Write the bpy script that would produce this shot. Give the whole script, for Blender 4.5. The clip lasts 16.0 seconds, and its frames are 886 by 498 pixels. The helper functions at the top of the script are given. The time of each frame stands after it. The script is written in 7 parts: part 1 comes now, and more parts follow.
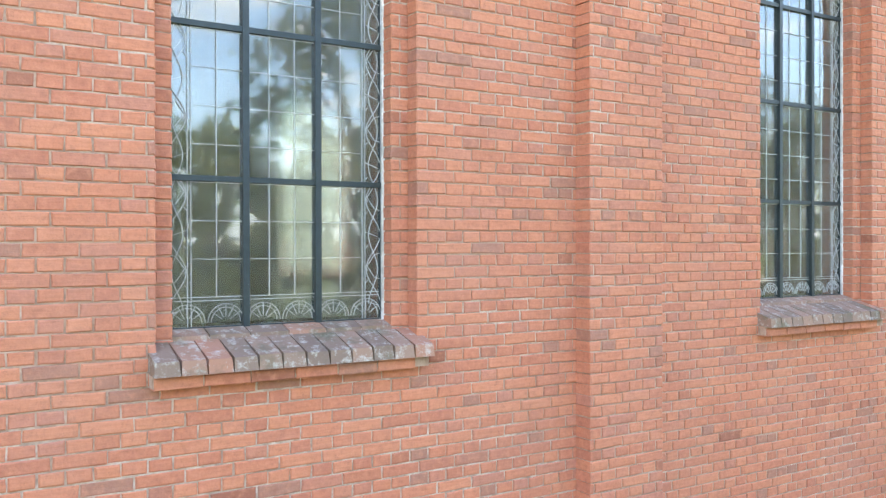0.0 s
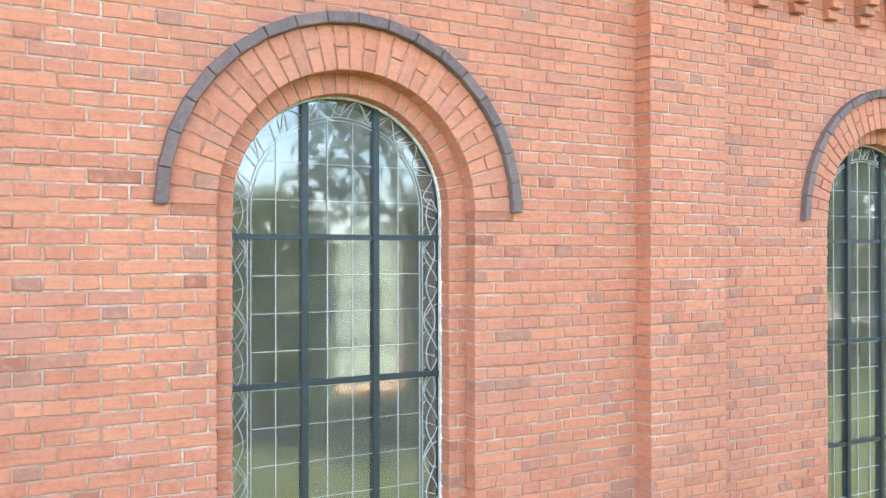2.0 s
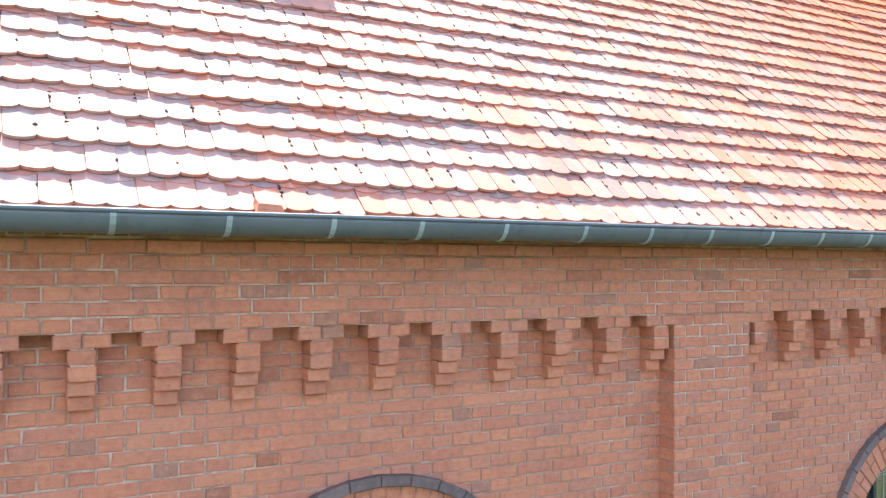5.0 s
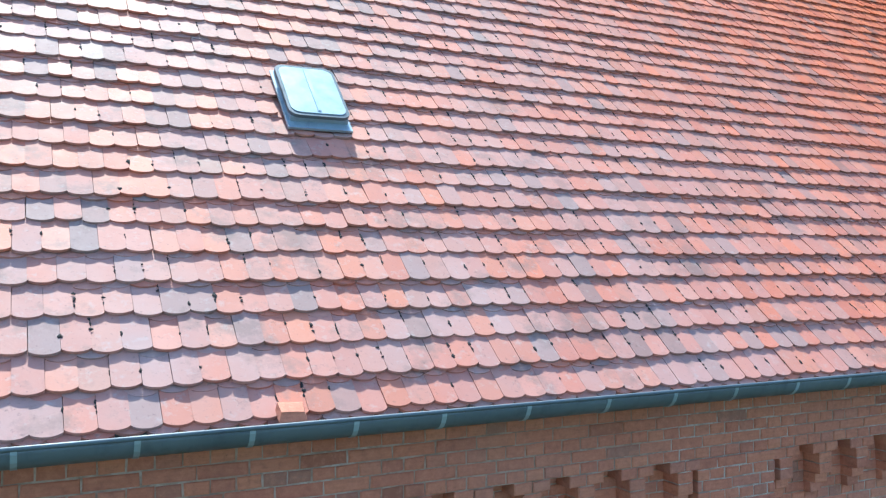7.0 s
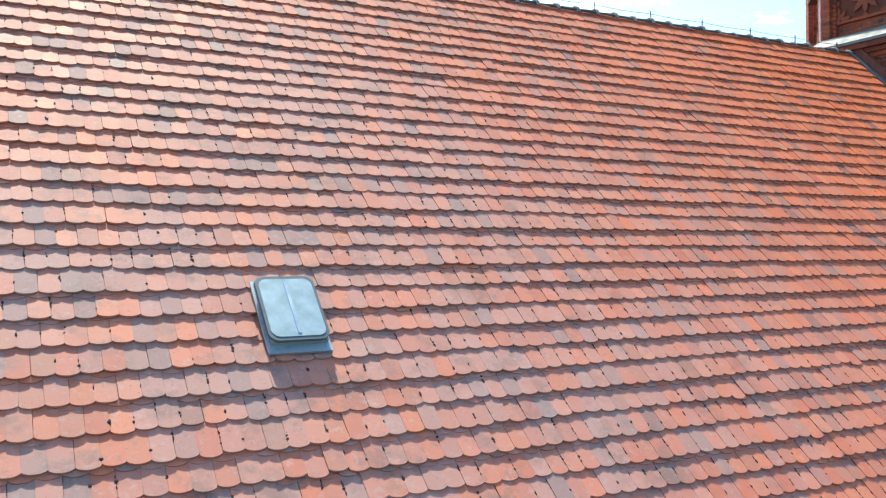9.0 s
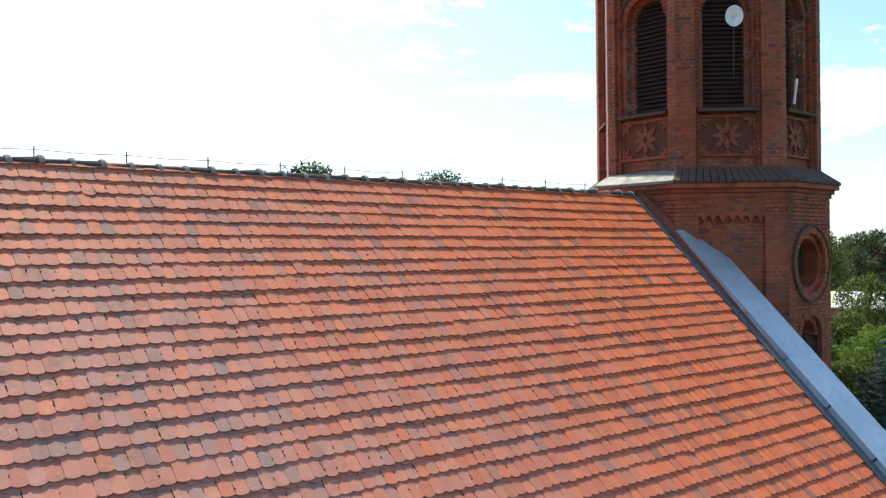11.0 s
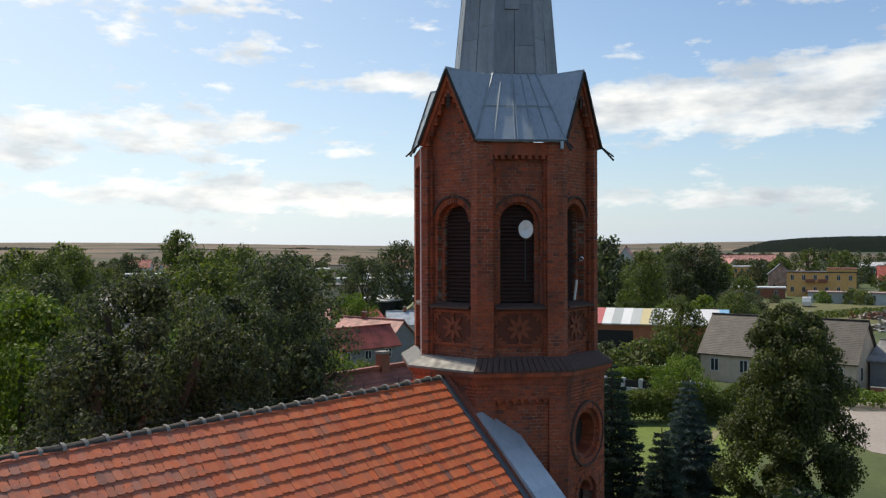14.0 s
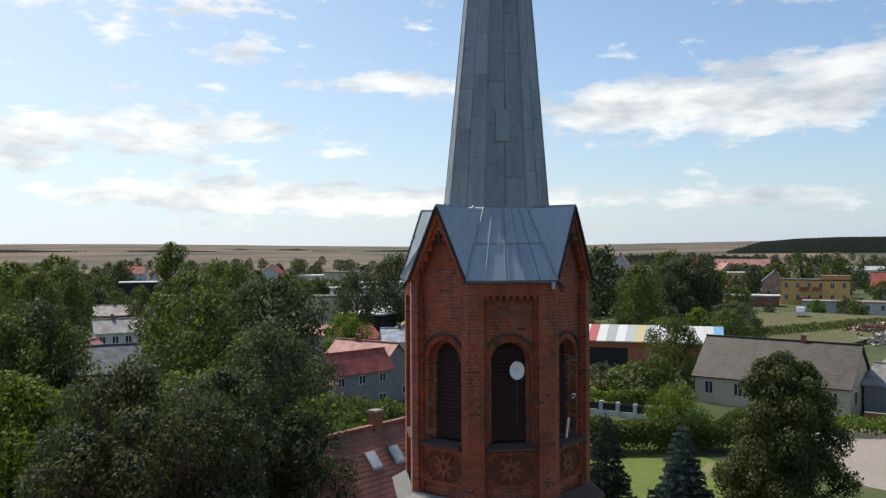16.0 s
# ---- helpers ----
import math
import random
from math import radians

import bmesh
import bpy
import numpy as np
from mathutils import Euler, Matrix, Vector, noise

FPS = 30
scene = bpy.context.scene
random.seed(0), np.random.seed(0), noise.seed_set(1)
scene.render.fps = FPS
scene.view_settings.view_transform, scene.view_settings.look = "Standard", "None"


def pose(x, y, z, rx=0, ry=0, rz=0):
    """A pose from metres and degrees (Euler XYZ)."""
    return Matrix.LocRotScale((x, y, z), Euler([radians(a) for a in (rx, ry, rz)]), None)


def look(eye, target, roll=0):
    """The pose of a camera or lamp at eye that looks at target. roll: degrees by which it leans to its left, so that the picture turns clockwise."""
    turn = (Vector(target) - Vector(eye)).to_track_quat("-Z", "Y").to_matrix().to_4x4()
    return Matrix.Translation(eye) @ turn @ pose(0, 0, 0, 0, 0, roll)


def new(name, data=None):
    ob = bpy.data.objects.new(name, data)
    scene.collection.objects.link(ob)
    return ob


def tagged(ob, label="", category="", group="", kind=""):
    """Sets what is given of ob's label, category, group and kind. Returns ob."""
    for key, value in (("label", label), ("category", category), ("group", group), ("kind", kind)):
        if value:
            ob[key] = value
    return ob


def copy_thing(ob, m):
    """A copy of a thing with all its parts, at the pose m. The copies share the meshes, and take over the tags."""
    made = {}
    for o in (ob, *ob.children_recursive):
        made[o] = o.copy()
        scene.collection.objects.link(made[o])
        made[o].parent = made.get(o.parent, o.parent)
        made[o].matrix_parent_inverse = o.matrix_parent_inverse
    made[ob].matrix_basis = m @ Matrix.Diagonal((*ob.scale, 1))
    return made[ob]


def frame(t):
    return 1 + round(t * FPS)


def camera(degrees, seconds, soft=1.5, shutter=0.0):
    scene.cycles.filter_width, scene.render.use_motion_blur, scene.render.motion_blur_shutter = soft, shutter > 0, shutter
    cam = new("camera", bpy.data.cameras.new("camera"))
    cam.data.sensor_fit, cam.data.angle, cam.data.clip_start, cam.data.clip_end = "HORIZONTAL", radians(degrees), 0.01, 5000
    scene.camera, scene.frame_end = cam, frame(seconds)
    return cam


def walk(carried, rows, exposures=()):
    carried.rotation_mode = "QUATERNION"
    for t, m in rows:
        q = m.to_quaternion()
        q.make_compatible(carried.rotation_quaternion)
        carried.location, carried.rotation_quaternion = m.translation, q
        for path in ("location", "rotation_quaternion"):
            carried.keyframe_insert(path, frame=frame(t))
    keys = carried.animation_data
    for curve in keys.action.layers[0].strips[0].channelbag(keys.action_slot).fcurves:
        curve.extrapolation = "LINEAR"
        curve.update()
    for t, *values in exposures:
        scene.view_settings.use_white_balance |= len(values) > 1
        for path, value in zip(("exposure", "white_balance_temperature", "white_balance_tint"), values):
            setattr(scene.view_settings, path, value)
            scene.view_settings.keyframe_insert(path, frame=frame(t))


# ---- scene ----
cam = camera(54.12, 16.0, 1.3)
# seconds, metres, then yaw, pitch and roll in degrees
ROWS = [
    (0.0, -0.000, -4.604, 3.200, -32.393, -0.183, 0.113),
    (0.5, -0.013, -4.589, 3.544, -29.128, -0.061, 0.071),
    (1.0, -0.009, -4.592, 3.924, -29.042, 0.015, 0.073),
    (1.5, 0.007, -4.568, 4.509, -29.026, 0.110, 0.062),
    (2.0, -0.011, -4.547, 5.210, -28.988, 0.220, 0.068),
    (2.5, -0.039, -4.498, 5.761, -29.086, 0.344, 0.054),
    (3.0, -0.033, -4.520, 6.210, -28.721, 0.433, -0.031),
    (3.5, -0.035, -4.518, 6.638, -28.568, 0.510, -0.123),
    (4.0, -0.034, -4.520, 7.075, -28.226, 0.597, -0.211),
    (4.5, -0.017, -4.529, 7.541, -27.861, 0.680, -0.317),
    (4.7, -0.034, -4.518, 7.640, -27.964, 0.700, -0.335),
    (7.0, -0.053, -4.512, 8.733, -26.619, 0.748, 0.009),
    (7.5, -0.089, -4.545, 8.891, -26.563, 0.728, 0.039),
    (8.0, -0.104, -4.547, 9.165, -26.325, 0.753, 0.017),
    (8.5, -0.117, -4.557, 9.605, -26.092, 0.717, 0.072),
    (9.0, -0.097, -4.577, 10.241, -28.100, 0.517, 0.347),
    (9.5, -0.076, -4.636, 10.770, -31.328, 0.396, 0.524),
    (10.0, -0.087, -4.675, 11.358, -34.628, 0.347, 0.553),
    (10.2, -0.099, -4.700, 11.595, -35.879, 0.331, 0.554),
    (12.3, -0.855, -6.181, 14.236, -45.572, -0.092, 0.398),
    (12.5, -0.990, -6.363, 14.464, -46.616, -0.106, 0.344),
    (13.0, -1.290, -6.748, 15.077, -49.409, -0.108, 0.254),
    (13.5, -1.477, -6.936, 15.698, -50.230, -0.111, 0.211),
    (14.0, -1.522, -6.978, 16.486, -50.244, -0.139, 0.157),
    (14.5, -1.556, -7.064, 17.204, -50.241, -0.093, 0.167),
    (15.0, -1.501, -7.053, 17.983, -50.408, -0.097, 0.196),
    (15.5, -1.395, -6.995, 18.690, -50.480, -0.128, 0.273),
    (16.0, -1.291, -6.929, 19.516, -50.586, -0.144, 0.296),
]
EXPOSURES = [(0, 3.32, 8200, 11), (2.5, 3.46, 7850, 10), (4.0, 3.36, 7800, 12), (4.7, 2.86, 7500, 12), (7.0, 1.55, 5500, -5), (8.0, 1.36, 5850, -4), (9.0, 1.25, 6350, -4), (10.2, 1.26, 6650, -2), (12.3, 0.08, 7400, 7), (16, 0.08, 7150, 9)]
walk(cam, [(t, pose(x, y, z, 90 + pitch, roll, yaw)) for t, x, y, z, yaw, pitch, roll in ROWS], EXPOSURES)

# ---- light ----
SUN_EL, SUN_AZ = 59.0, 4.0
sun_way = Vector((math.sin(radians(SUN_AZ)) * math.cos(radians(SUN_EL)), math.cos(radians(SUN_AZ)) * math.cos(radians(SUN_EL)), math.sin(radians(SUN_EL))))
sun = new("sun", bpy.data.lights.new("sun", "SUN"))
sun.data.energy, sun.data.angle, sun.data.color = 3.6, radians(0.5), (1, 0.95, 0.87)
sun.matrix_world = look((0, 0, 60), Vector((0, 0, 60)) - sun_way)


class Nodes:
    """Short hand for a node tree."""

    def __init__(self, tree):
        self.t = tree

    def n(self, kind, **kw):
        node = self.t.nodes.new(kind)
        for k, v in kw.items():
            if k == "op":
                node.operation = v
            elif k == "blend":
                node.data_type, node.blend_type = "RGBA", v
        return node

    def put(self, value, socket):
        if hasattr(value, "is_output"):
            self.t.links.new(value, socket)
        elif isinstance(value, (tuple, list)) and socket.type == "RGBA" and len(value) == 3:
            socket.default_value = (*value, 1)
        else:
            socket.default_value = value

    def math(self, op, a, b=0.0, c=0.0):
        node = self.n("ShaderNodeMath", op=op)
        for v, sck in zip((a, b, c), node.inputs):
            self.put(v, sck)
        return node.outputs[0]

    def mix(self, f, a, b, blend="MIX"):
        node = self.n("ShaderNodeMix", blend=blend)
        for v, k in ((f, 0), (a, 6), (b, 7)):
            self.put(v, node.inputs[k])
        return node.outputs[2]

    def noise(self, vec, scale, detail=4.0, rough=0.55, dim="3D"):
        node = self.n("ShaderNodeTexNoise")
        node.noise_dimensions = dim
        if vec is not None:
            self.put(vec, node.inputs["Vector"])
        node.inputs["Scale"].default_value, node.inputs["Detail"].default_value, node.inputs["Roughness"].default_value = scale, detail, rough
        return node.outputs[0]

    def ramp(self, f, *stops):
        node = self.n("ShaderNodeValToRGB")
        self.put(f, node.inputs[0])
        el = node.color_ramp.elements
        while len(el) < len(stops):
            el.new(0.5)
        for e, (p, c) in zip(el, stops):
            e.position, e.color = p, ((c, c, c, 1) if not isinstance(c, (tuple, list)) else (*c, 1))
        return node.outputs[0]

    def span(self, f, a, b, c=0.0, d=1.0):
        node = self.n("ShaderNodeMapRange")
        for v, k in ((f, 0), (a, 1), (b, 2), (c, 3), (d, 4)):
            self.put(v, node.inputs[k])
        return node.outputs[0]

    def coords(self, which="Object"):
        return self.n("ShaderNodeTexCoord").outputs[which]

    def world(self):
        return self.n("ShaderNodeNewGeometry").outputs["Position"]

    def scaled(self, vec, sx, sy, sz):
        node = self.n("ShaderNodeVectorMath", op="MULTIPLY")
        self.put(vec, node.inputs[0])
        node.inputs[1].default_value = (sx, sy, sz)
        return node.outputs[0]

    def chance(self):
        """A number of its own for each object and each loose piece of a mesh."""
        a = self.n("ShaderNodeObjectInfo").outputs["Random"]
        b = self.n("ShaderNodeNewGeometry").outputs["Random Per Island"]
        return self.math("FRACT", self.math("ADD", a, b))


# ---- sky ----
world = bpy.data.worlds.new("world")
scene.world = world
world.use_nodes = True
W = Nodes(world.node_tree)
sky = W.n("ShaderNodeTexSky")
sky.sky_type, sky.sun_disc = "NISHITA", False
sky.sun_elevation, sky.sun_rotation = radians(SUN_EL), radians(SUN_AZ)
sky.air_density, sky.dust_density, sky.ozone_density = 1.0, 0.6, 2.0
way = W.coords("Generated")
sep = W.n("ShaderNodeSeparateXYZ")
W.put(way, sep.inputs[0])
az = W.math("MULTIPLY", W.math("ARCTAN2", sep.outputs[0], sep.outputs[1]), 57.2958)
el = W.math("MULTIPLY", W.math("ARCSINE", sep.outputs[2]), 57.2958)
comb = W.n("ShaderNodeCombineXYZ")
W.put(W.math("MULTIPLY", az, 0.095), comb.inputs[0])
W.put(W.math("MULTIPLY", el, 0.26), comb.inputs[1])
big = W.noise(comb.outputs[0], 1.0, 7.0, 0.6)
fine = W.noise(comb.outputs[0], 4.0, 6.0, 0.6)
cloud = W.math("ADD", big, W.math("MULTIPLY", W.math("SUBTRACT", fine, 0.5), 0.35))
# cloud banks: azimuth, height, half width, half height, weight
BANKS = [(72, 8.2, 9, 2.0, 0.31), (79, 11.3, 6, 1.6, 0.3), (45, 10.5, 5.5, 0.7, 0.26), (30, 7.0, 8, 1.6, 0.3), (36, 3.4, 14, 1.0, 0.22), (66, 3.0, 16, 0.7, 0.16), (39, 7.8, 2.6, 0.4, 0.2), (63, 9.2, 5, 1.6, 0.28), (74, 15.5, 7, 1.1, 0.22), (26, 15, 8, 3, 0.22), (49, 2.8, 9, 1.0, 0.22), (10, 20, 20, 5, 0.2), (120, 25, 30, 8, 0.2), (-150, 25, 40, 9, 0.2), (150, 16, 12, 3, 0.16)]
for a0, e0, wa, we, wt in BANKS:
    da = W.math("DIVIDE", W.math("SUBTRACT", az, a0), wa)
    de = W.math("DIVIDE", W.math("SUBTRACT", el, e0), we)
    r2 = W.math("ADD", W.math("MULTIPLY", da, da), W.math("MULTIPLY", de, de))
    cloud = W.math("ADD", cloud, W.math("MULTIPLY", W.math("EXPONENT", W.math("MULTIPLY", r2, -1.0)), wt))
cover = W.ramp(cloud, (0.58, 0.0), (0.69, 0.75), (0.85, 1.0))
haze = W.math("MULTIPLY", W.math("EXPONENT", W.math("MULTIPLY", W.math("ABSOLUTE", el), -0.2)), 0.8)
blue = W.mix(1.0, sky.outputs[0], (0.90, 1.05, 1.22), "MULTIPLY")
# pale glow round the sun's side of the sky
ga = W.math("DIVIDE", W.math("SUBTRACT", az, SUN_AZ), 38.0)
glow = W.math("MULTIPLY", W.math("EXPONENT", W.math("MULTIPLY", W.math("MULTIPLY", ga, ga), -1.0)), 0.68)
away = W.span(W.math("ABSOLUTE", W.math("SUBTRACT", az, SUN_AZ)), 30.0, 75.0)      # away from the sun the air is darker and bluer
blue = W.mix(haze, blue, W.mix(away, (6.3, 7.1, 8.7), (4.5, 5.6, 7.5)))
blue = W.mix(glow, blue, (7.1, 8.5, 10.0))
shade = W.ramp(W.noise(comb.outputs[0], 2.3, 5.0), (0.36, (5.7, 6.3, 7.2)), (0.64, (9.6, 9.9, 10.3)))
shade = W.mix(1.0, shade, W.mix(away, (1.0, 1.0, 1.0), (0.76, 0.80, 0.85)), "MULTIPLY")
W.put(W.mix(cover, blue, shade), world.node_tree.nodes["Background"].inputs[0])
world.node_tree.nodes["Background"].inputs[1].default_value = 0.114


# ---- materials ----
def material(name, colour=(0.5, 0.5, 0.5), rough=0.7, metal=0.0):
    m = bpy.data.materials.new(name)
    m.use_nodes = True
    N = Nodes(m.node_tree)
    b = m.node_tree.nodes["Principled BSDF"]
    N.put(colour, b.inputs["Base Color"])
    b.inputs["Roughness"].default_value, b.inputs["Metallic"].default_value = rough, metal
    return m, N, b


def bump(N, b, height, strength, distance=0.01):
    node = N.n("ShaderNodeBump")
    N.put(height, node.inputs["Height"])
    node.inputs["Strength"].default_value, node.inputs["Distance"].default_value = strength, distance
    N.put(node.outputs[0], b.inputs["Normal"])


def brick_material(name, pale, mid, deep, burnt, rough=0.82, soot=0.0):
    m, N, b = material(name, rough=rough)
    p, c = N.world(), N.chance()
    col = N.ramp(c, (0.0, burnt), (0.03, burnt), (0.05, deep), (0.35, mid), (0.75, pale), (0.86, tuple(v * 0.9 + 0.035 for v in deep)), (0.97, mid), (1.0, tuple(v * 0.6 for v in deep)))
    streak = N.noise(N.scaled(p, 6, 6, 60), 1.0, 4.0)
    col = N.mix(N.span(streak, 0.35, 0.75, 0.0, 0.5), col, tuple(v * 0.72 for v in mid))
    worn = N.noise(p, 22.0, 5.0, 0.7)
    col = N.mix(N.span(worn, 0.5, 0.66, 0.0, 0.4), col, tuple(min(0.7, v * 1.08 + 0.025) for v in pale))
    col = N.mix(N.span(worn, 0.32, 0.47, 0.42, 0.0), col, tuple(v * 0.55 for v in deep))
    grime = N.noise(p, 0.9, 5.0, 0.6)
    col = N.mix(N.span(grime, 0.45, 0.75, 0.0, 0.35), col, tuple(0.55 * v + 0.07 for v in pale))
    if soot:
        runs = N.noise(N.scaled(p, 3.0, 3.0, 0.7), 1.0, 5.0, 0.6)
        col = N.mix(N.span(runs, 0.48, 0.7, 0.0, soot), col, (0.035, 0.026, 0.022))
    speck = N.noise(p, 90.0, 2.0)
    col = N.mix(N.span(speck, 0.64, 0.77, 0.0, 0.28), col, (0.07, 0.05, 0.045))
    N.put(col, b.inputs["Base Color"])
    bump(N, b, N.math("ADD", N.noise(p, 70.0, 4.0), N.math("MULTIPLY", streak, 1.5)), 0.5, 0.004)
    return m


BRICK = brick_material("brick", (0.58, 0.21, 0.117), (0.53, 0.178, 0.10), (0.46, 0.15, 0.09), (0.34, 0.15, 0.105))
SOOTY_BRICK = brick_material("sooty_brick", (0.50, 0.19, 0.105), (0.42, 0.15, 0.085), (0.30, 0.12, 0.075), (0.16, 0.09, 0.07), 0.85, 0.25)
TOWER_BRICK = brick_material("tower_brick", (0.40, 0.09, 0.032), (0.31, 0.068, 0.026), (0.21, 0.048, 0.024), (0.09, 0.038, 0.03), 0.88, 0.6)
DARK_BRICK = brick_material("dark_glazed_brick", (0.20, 0.125, 0.11), (0.145, 0.09, 0.082), (0.115, 0.075, 0.07), (0.22, 0.10, 0.075), 0.8)


def mortar_material(name, light, dark):
    m, N, b = material(name, rough=0.95)
    p = N.world()
    col = N.mix(N.span(N.noise(p, 0.8, 4.0), 0.42, 0.6), light, dark)
    col = N.mix(N.span(N.noise(p, 11.0, 4.0, 0.65), 0.42, 0.6, 0, 0.75), col, tuple(v * 0.62 for v in dark))
    col = N.mix(N.span(N.noise(p, 35.0, 3.0), 0.5, 0.8, 0, 0.5), col, tuple(v * 0.6 for v in dark))
    N.put(col, b.inputs["Base Color"])
    bump(N, b, N.noise(p, 120.0, 3.0), 0.4, 0.003)
    return m


MORTAR = mortar_material("mortar", (0.52, 0.40, 0.325), (0.40, 0.235, 0.165))
TOWER_MORTAR = mortar_material("tower_mortar", (0.38, 0.27, 0.21), (0.15, 0.09, 0.07))
WHITE_MORTAR = mortar_material("white_mortar", (0.75, 0.74, 0.72), (0.6, 0.58, 0.55))


def tile_material():
    m, N, b = material("clay_tile", rough=0.5)
    p, c = N.world(), N.chance()
    col = N.ramp(c, (0.0, (0.62, 0.14, 0.046)), (0.22, (0.56, 0.12, 0.042)), (0.42, (0.46, 0.10, 0.042)), (0.6, (0.60, 0.155, 0.058)), (0.8, (0.50, 0.12, 0.046)), (0.94, (0.42, 0.12, 0.056)), (0.98, (0.32, 0.105, 0.06)), (1.0, (0.22, 0.095, 0.07)))
    # weathering, and the painted glare tone, are stronger towards the old end of the roof
    patch = N.noise(p, 0.55, 6.0, 0.65)
    sepn = N.n("ShaderNodeSeparateXYZ")
    N.put(p, sepn.inputs[0])
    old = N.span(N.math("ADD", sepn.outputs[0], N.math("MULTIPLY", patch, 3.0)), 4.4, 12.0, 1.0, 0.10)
    low = N.span(sepn.outputs[2], 8.3, 13.4, 1.0, 0.4)      # worn lower rows made paler still: glare put into the colour
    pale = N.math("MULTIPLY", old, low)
    own = N.math("FRACT", N.math("MULTIPLY", c, 17.3))    # each tile has weathered in its own way
    col = N.mix(N.math("MULTIPLY", N.span(N.math("ADD", patch, N.math("MULTIPLY", own, 0.4)), 0.45, 0.95, 0.25, 0.9), pale), col, (0.40, 0.27, 0.245))
    col = N.mix(N.math("MULTIPLY", N.span(own, 0.88, 0.92, 0, 0.5), old), col, (0.25, 0.16, 0.14))
    stain = N.noise(p, 3.2, 6.0, 0.7)
    col = N.mix(N.math("MULTIPLY", N.span(stain, 0.52, 0.66, 0, 0.75), N.math("MULTIPLY_ADD", old, 0.6, 0.25)), col, (0.20, 0.125, 0.105))
    lich = N.noise(p, 16.0, 5.0, 0.7)
    col = N.mix(N.math("MULTIPLY", N.span(lich, 0.55, 0.72, 0, 0.45), old), col, (0.45, 0.37, 0.33))
    col = N.mix(N.span(N.noise(p, 45.0, 3.0), 0.62, 0.78, 0, 0.5), col, (0.10, 0.06, 0.05))
    N.put(col, b.inputs["Base Color"])
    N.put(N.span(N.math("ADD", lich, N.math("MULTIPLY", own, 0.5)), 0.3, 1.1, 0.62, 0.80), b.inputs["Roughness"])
    # gloss fades with height too, so the glare stays on the lower rows
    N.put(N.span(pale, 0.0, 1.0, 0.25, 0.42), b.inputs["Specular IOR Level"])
    N.put(N.span(pale, 0.0, 1.0, 0.0, 0.04), b.inputs["Sheen Weight"])      # faint pale sheen that adds to the painted glare
    b.inputs["Sheen Roughness"].default_value = 0.45
    N.put((0.9, 0.82, 0.8), b.inputs["Sheen Tint"])
    bump(N, b, N.math("ADD", N.math("MULTIPLY", N.noise(p, 60.0, 4.0), 0.5), N.noise(p, 9.0, 3.0)), 0.25, 0.004)
    return m


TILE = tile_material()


def zinc_material(name, a, c, rough=0.42, metal=0.75):
    m, N, b = material(name, rough=rough, metal=metal)
    p = N.world()
    ch = N.chance()
    col = N.mix(N.span(N.noise(N.scaled(p, 1, 1, 0.35), 2.2, 6.0, 0.65), 0.3, 0.7), a, c)
    col = N.mix(N.math("MULTIPLY", ch, 0.35), col, tuple(v * 1.35 for v in a))
    streak = N.noise(N.scaled(p, 14, 14, 0.8), 1.0, 4.0)
    col = N.mix(N.span(streak, 0.55, 0.8, 0, 0.45), col, tuple(v * 0.5 for v in c))
    N.put(col, b.inputs["Base Color"])
    N.put(N.span(N.noise(p, 7.0, 5.0), 0.3, 0.7, rough - 0.1, rough + 0.2), b.inputs["Roughness"])
    bump(N, b, N.noise(p, 5.0, 3.0), 0.25, 0.01)
    return m


ZINC = zinc_material("weathered_zinc", (0.36, 0.41, 0.445), (0.25, 0.285, 0.315), 0.5, 0.5)
SPIRE_ZINC = zinc_material("old_spire_zinc", (0.225, 0.245, 0.265), (0.14, 0.155, 0.172), 0.45, 0.55)
GUTTER_ZINC = zinc_material("gutter_zinc", (0.12, 0.135, 0.147), (0.075, 0.088, 0.098), 0.5, 0.25)
FLASH = zinc_material("flashing_sheet", (0.47, 0.55, 0.61), (0.34, 0.41, 0.47), 0.4, 0.45)
LEAD_CAP = zinc_material("lead_cap", (0.17, 0.162, 0.152), (0.085, 0.08, 0.076), 0.6, 0.15)


def plain(name, colour, rough=0.7, metal=0.0, grain=12.0, vary=0.3):
    m, N, b = material(name, rough=rough, metal=metal)
    p = N.world()
    col = N.mix(N.span(N.noise(p, grain, 5.0), 0.3, 0.7, 0, 1), colour, tuple(v * (1 - vary) for v in colour))
    col = N.mix(N.span(N.noise(p, grain * 0.07, 4.0), 0.4, 0.7, 0, 0.6), col, tuple(v * (1 - vary) for v in colour))
    N.put(col, b.inputs["Base Color"])
    bump(N, b, N.noise(p, grain * 4, 3.0), 0.2, 0.005)
    return m


STEEL = plain("painted_steel", (0.035, 0.05, 0.055), 0.45, 0.3, 30)
LEAD = plain("lead_came", (0.55, 0.56, 0.55), 0.55, 0.2, 40)
PLASTER = plain("interior_plaster", (0.62, 0.58, 0.5), 0.9, 0, 3)
TIMBER = plain("louvre_timber", (0.055, 0.022, 0.017), 0.8, 0, 20)
TERRACOTTA = plain("terracotta", (0.27, 0.075, 0.036), 0.85, 0, 30)
# near-black for dark boards, walls and tyres; also paints shade in openings
DARK_AND_SHADE = plain("sooty_board", (0.03, 0.025, 0.023), 0.85, 0, 15)
WHITE = plain("white_enamel", (0.75, 0.75, 0.74), 0.4, 0, 10, 0.08)
MOSS = plain("dark_moss", (0.03, 0.022, 0.018), 0.95, 0, 60)
RIDGE = plain("mossy_ridge_tile", (0.075, 0.066, 0.055), 0.9, 0, 14, 0.6)
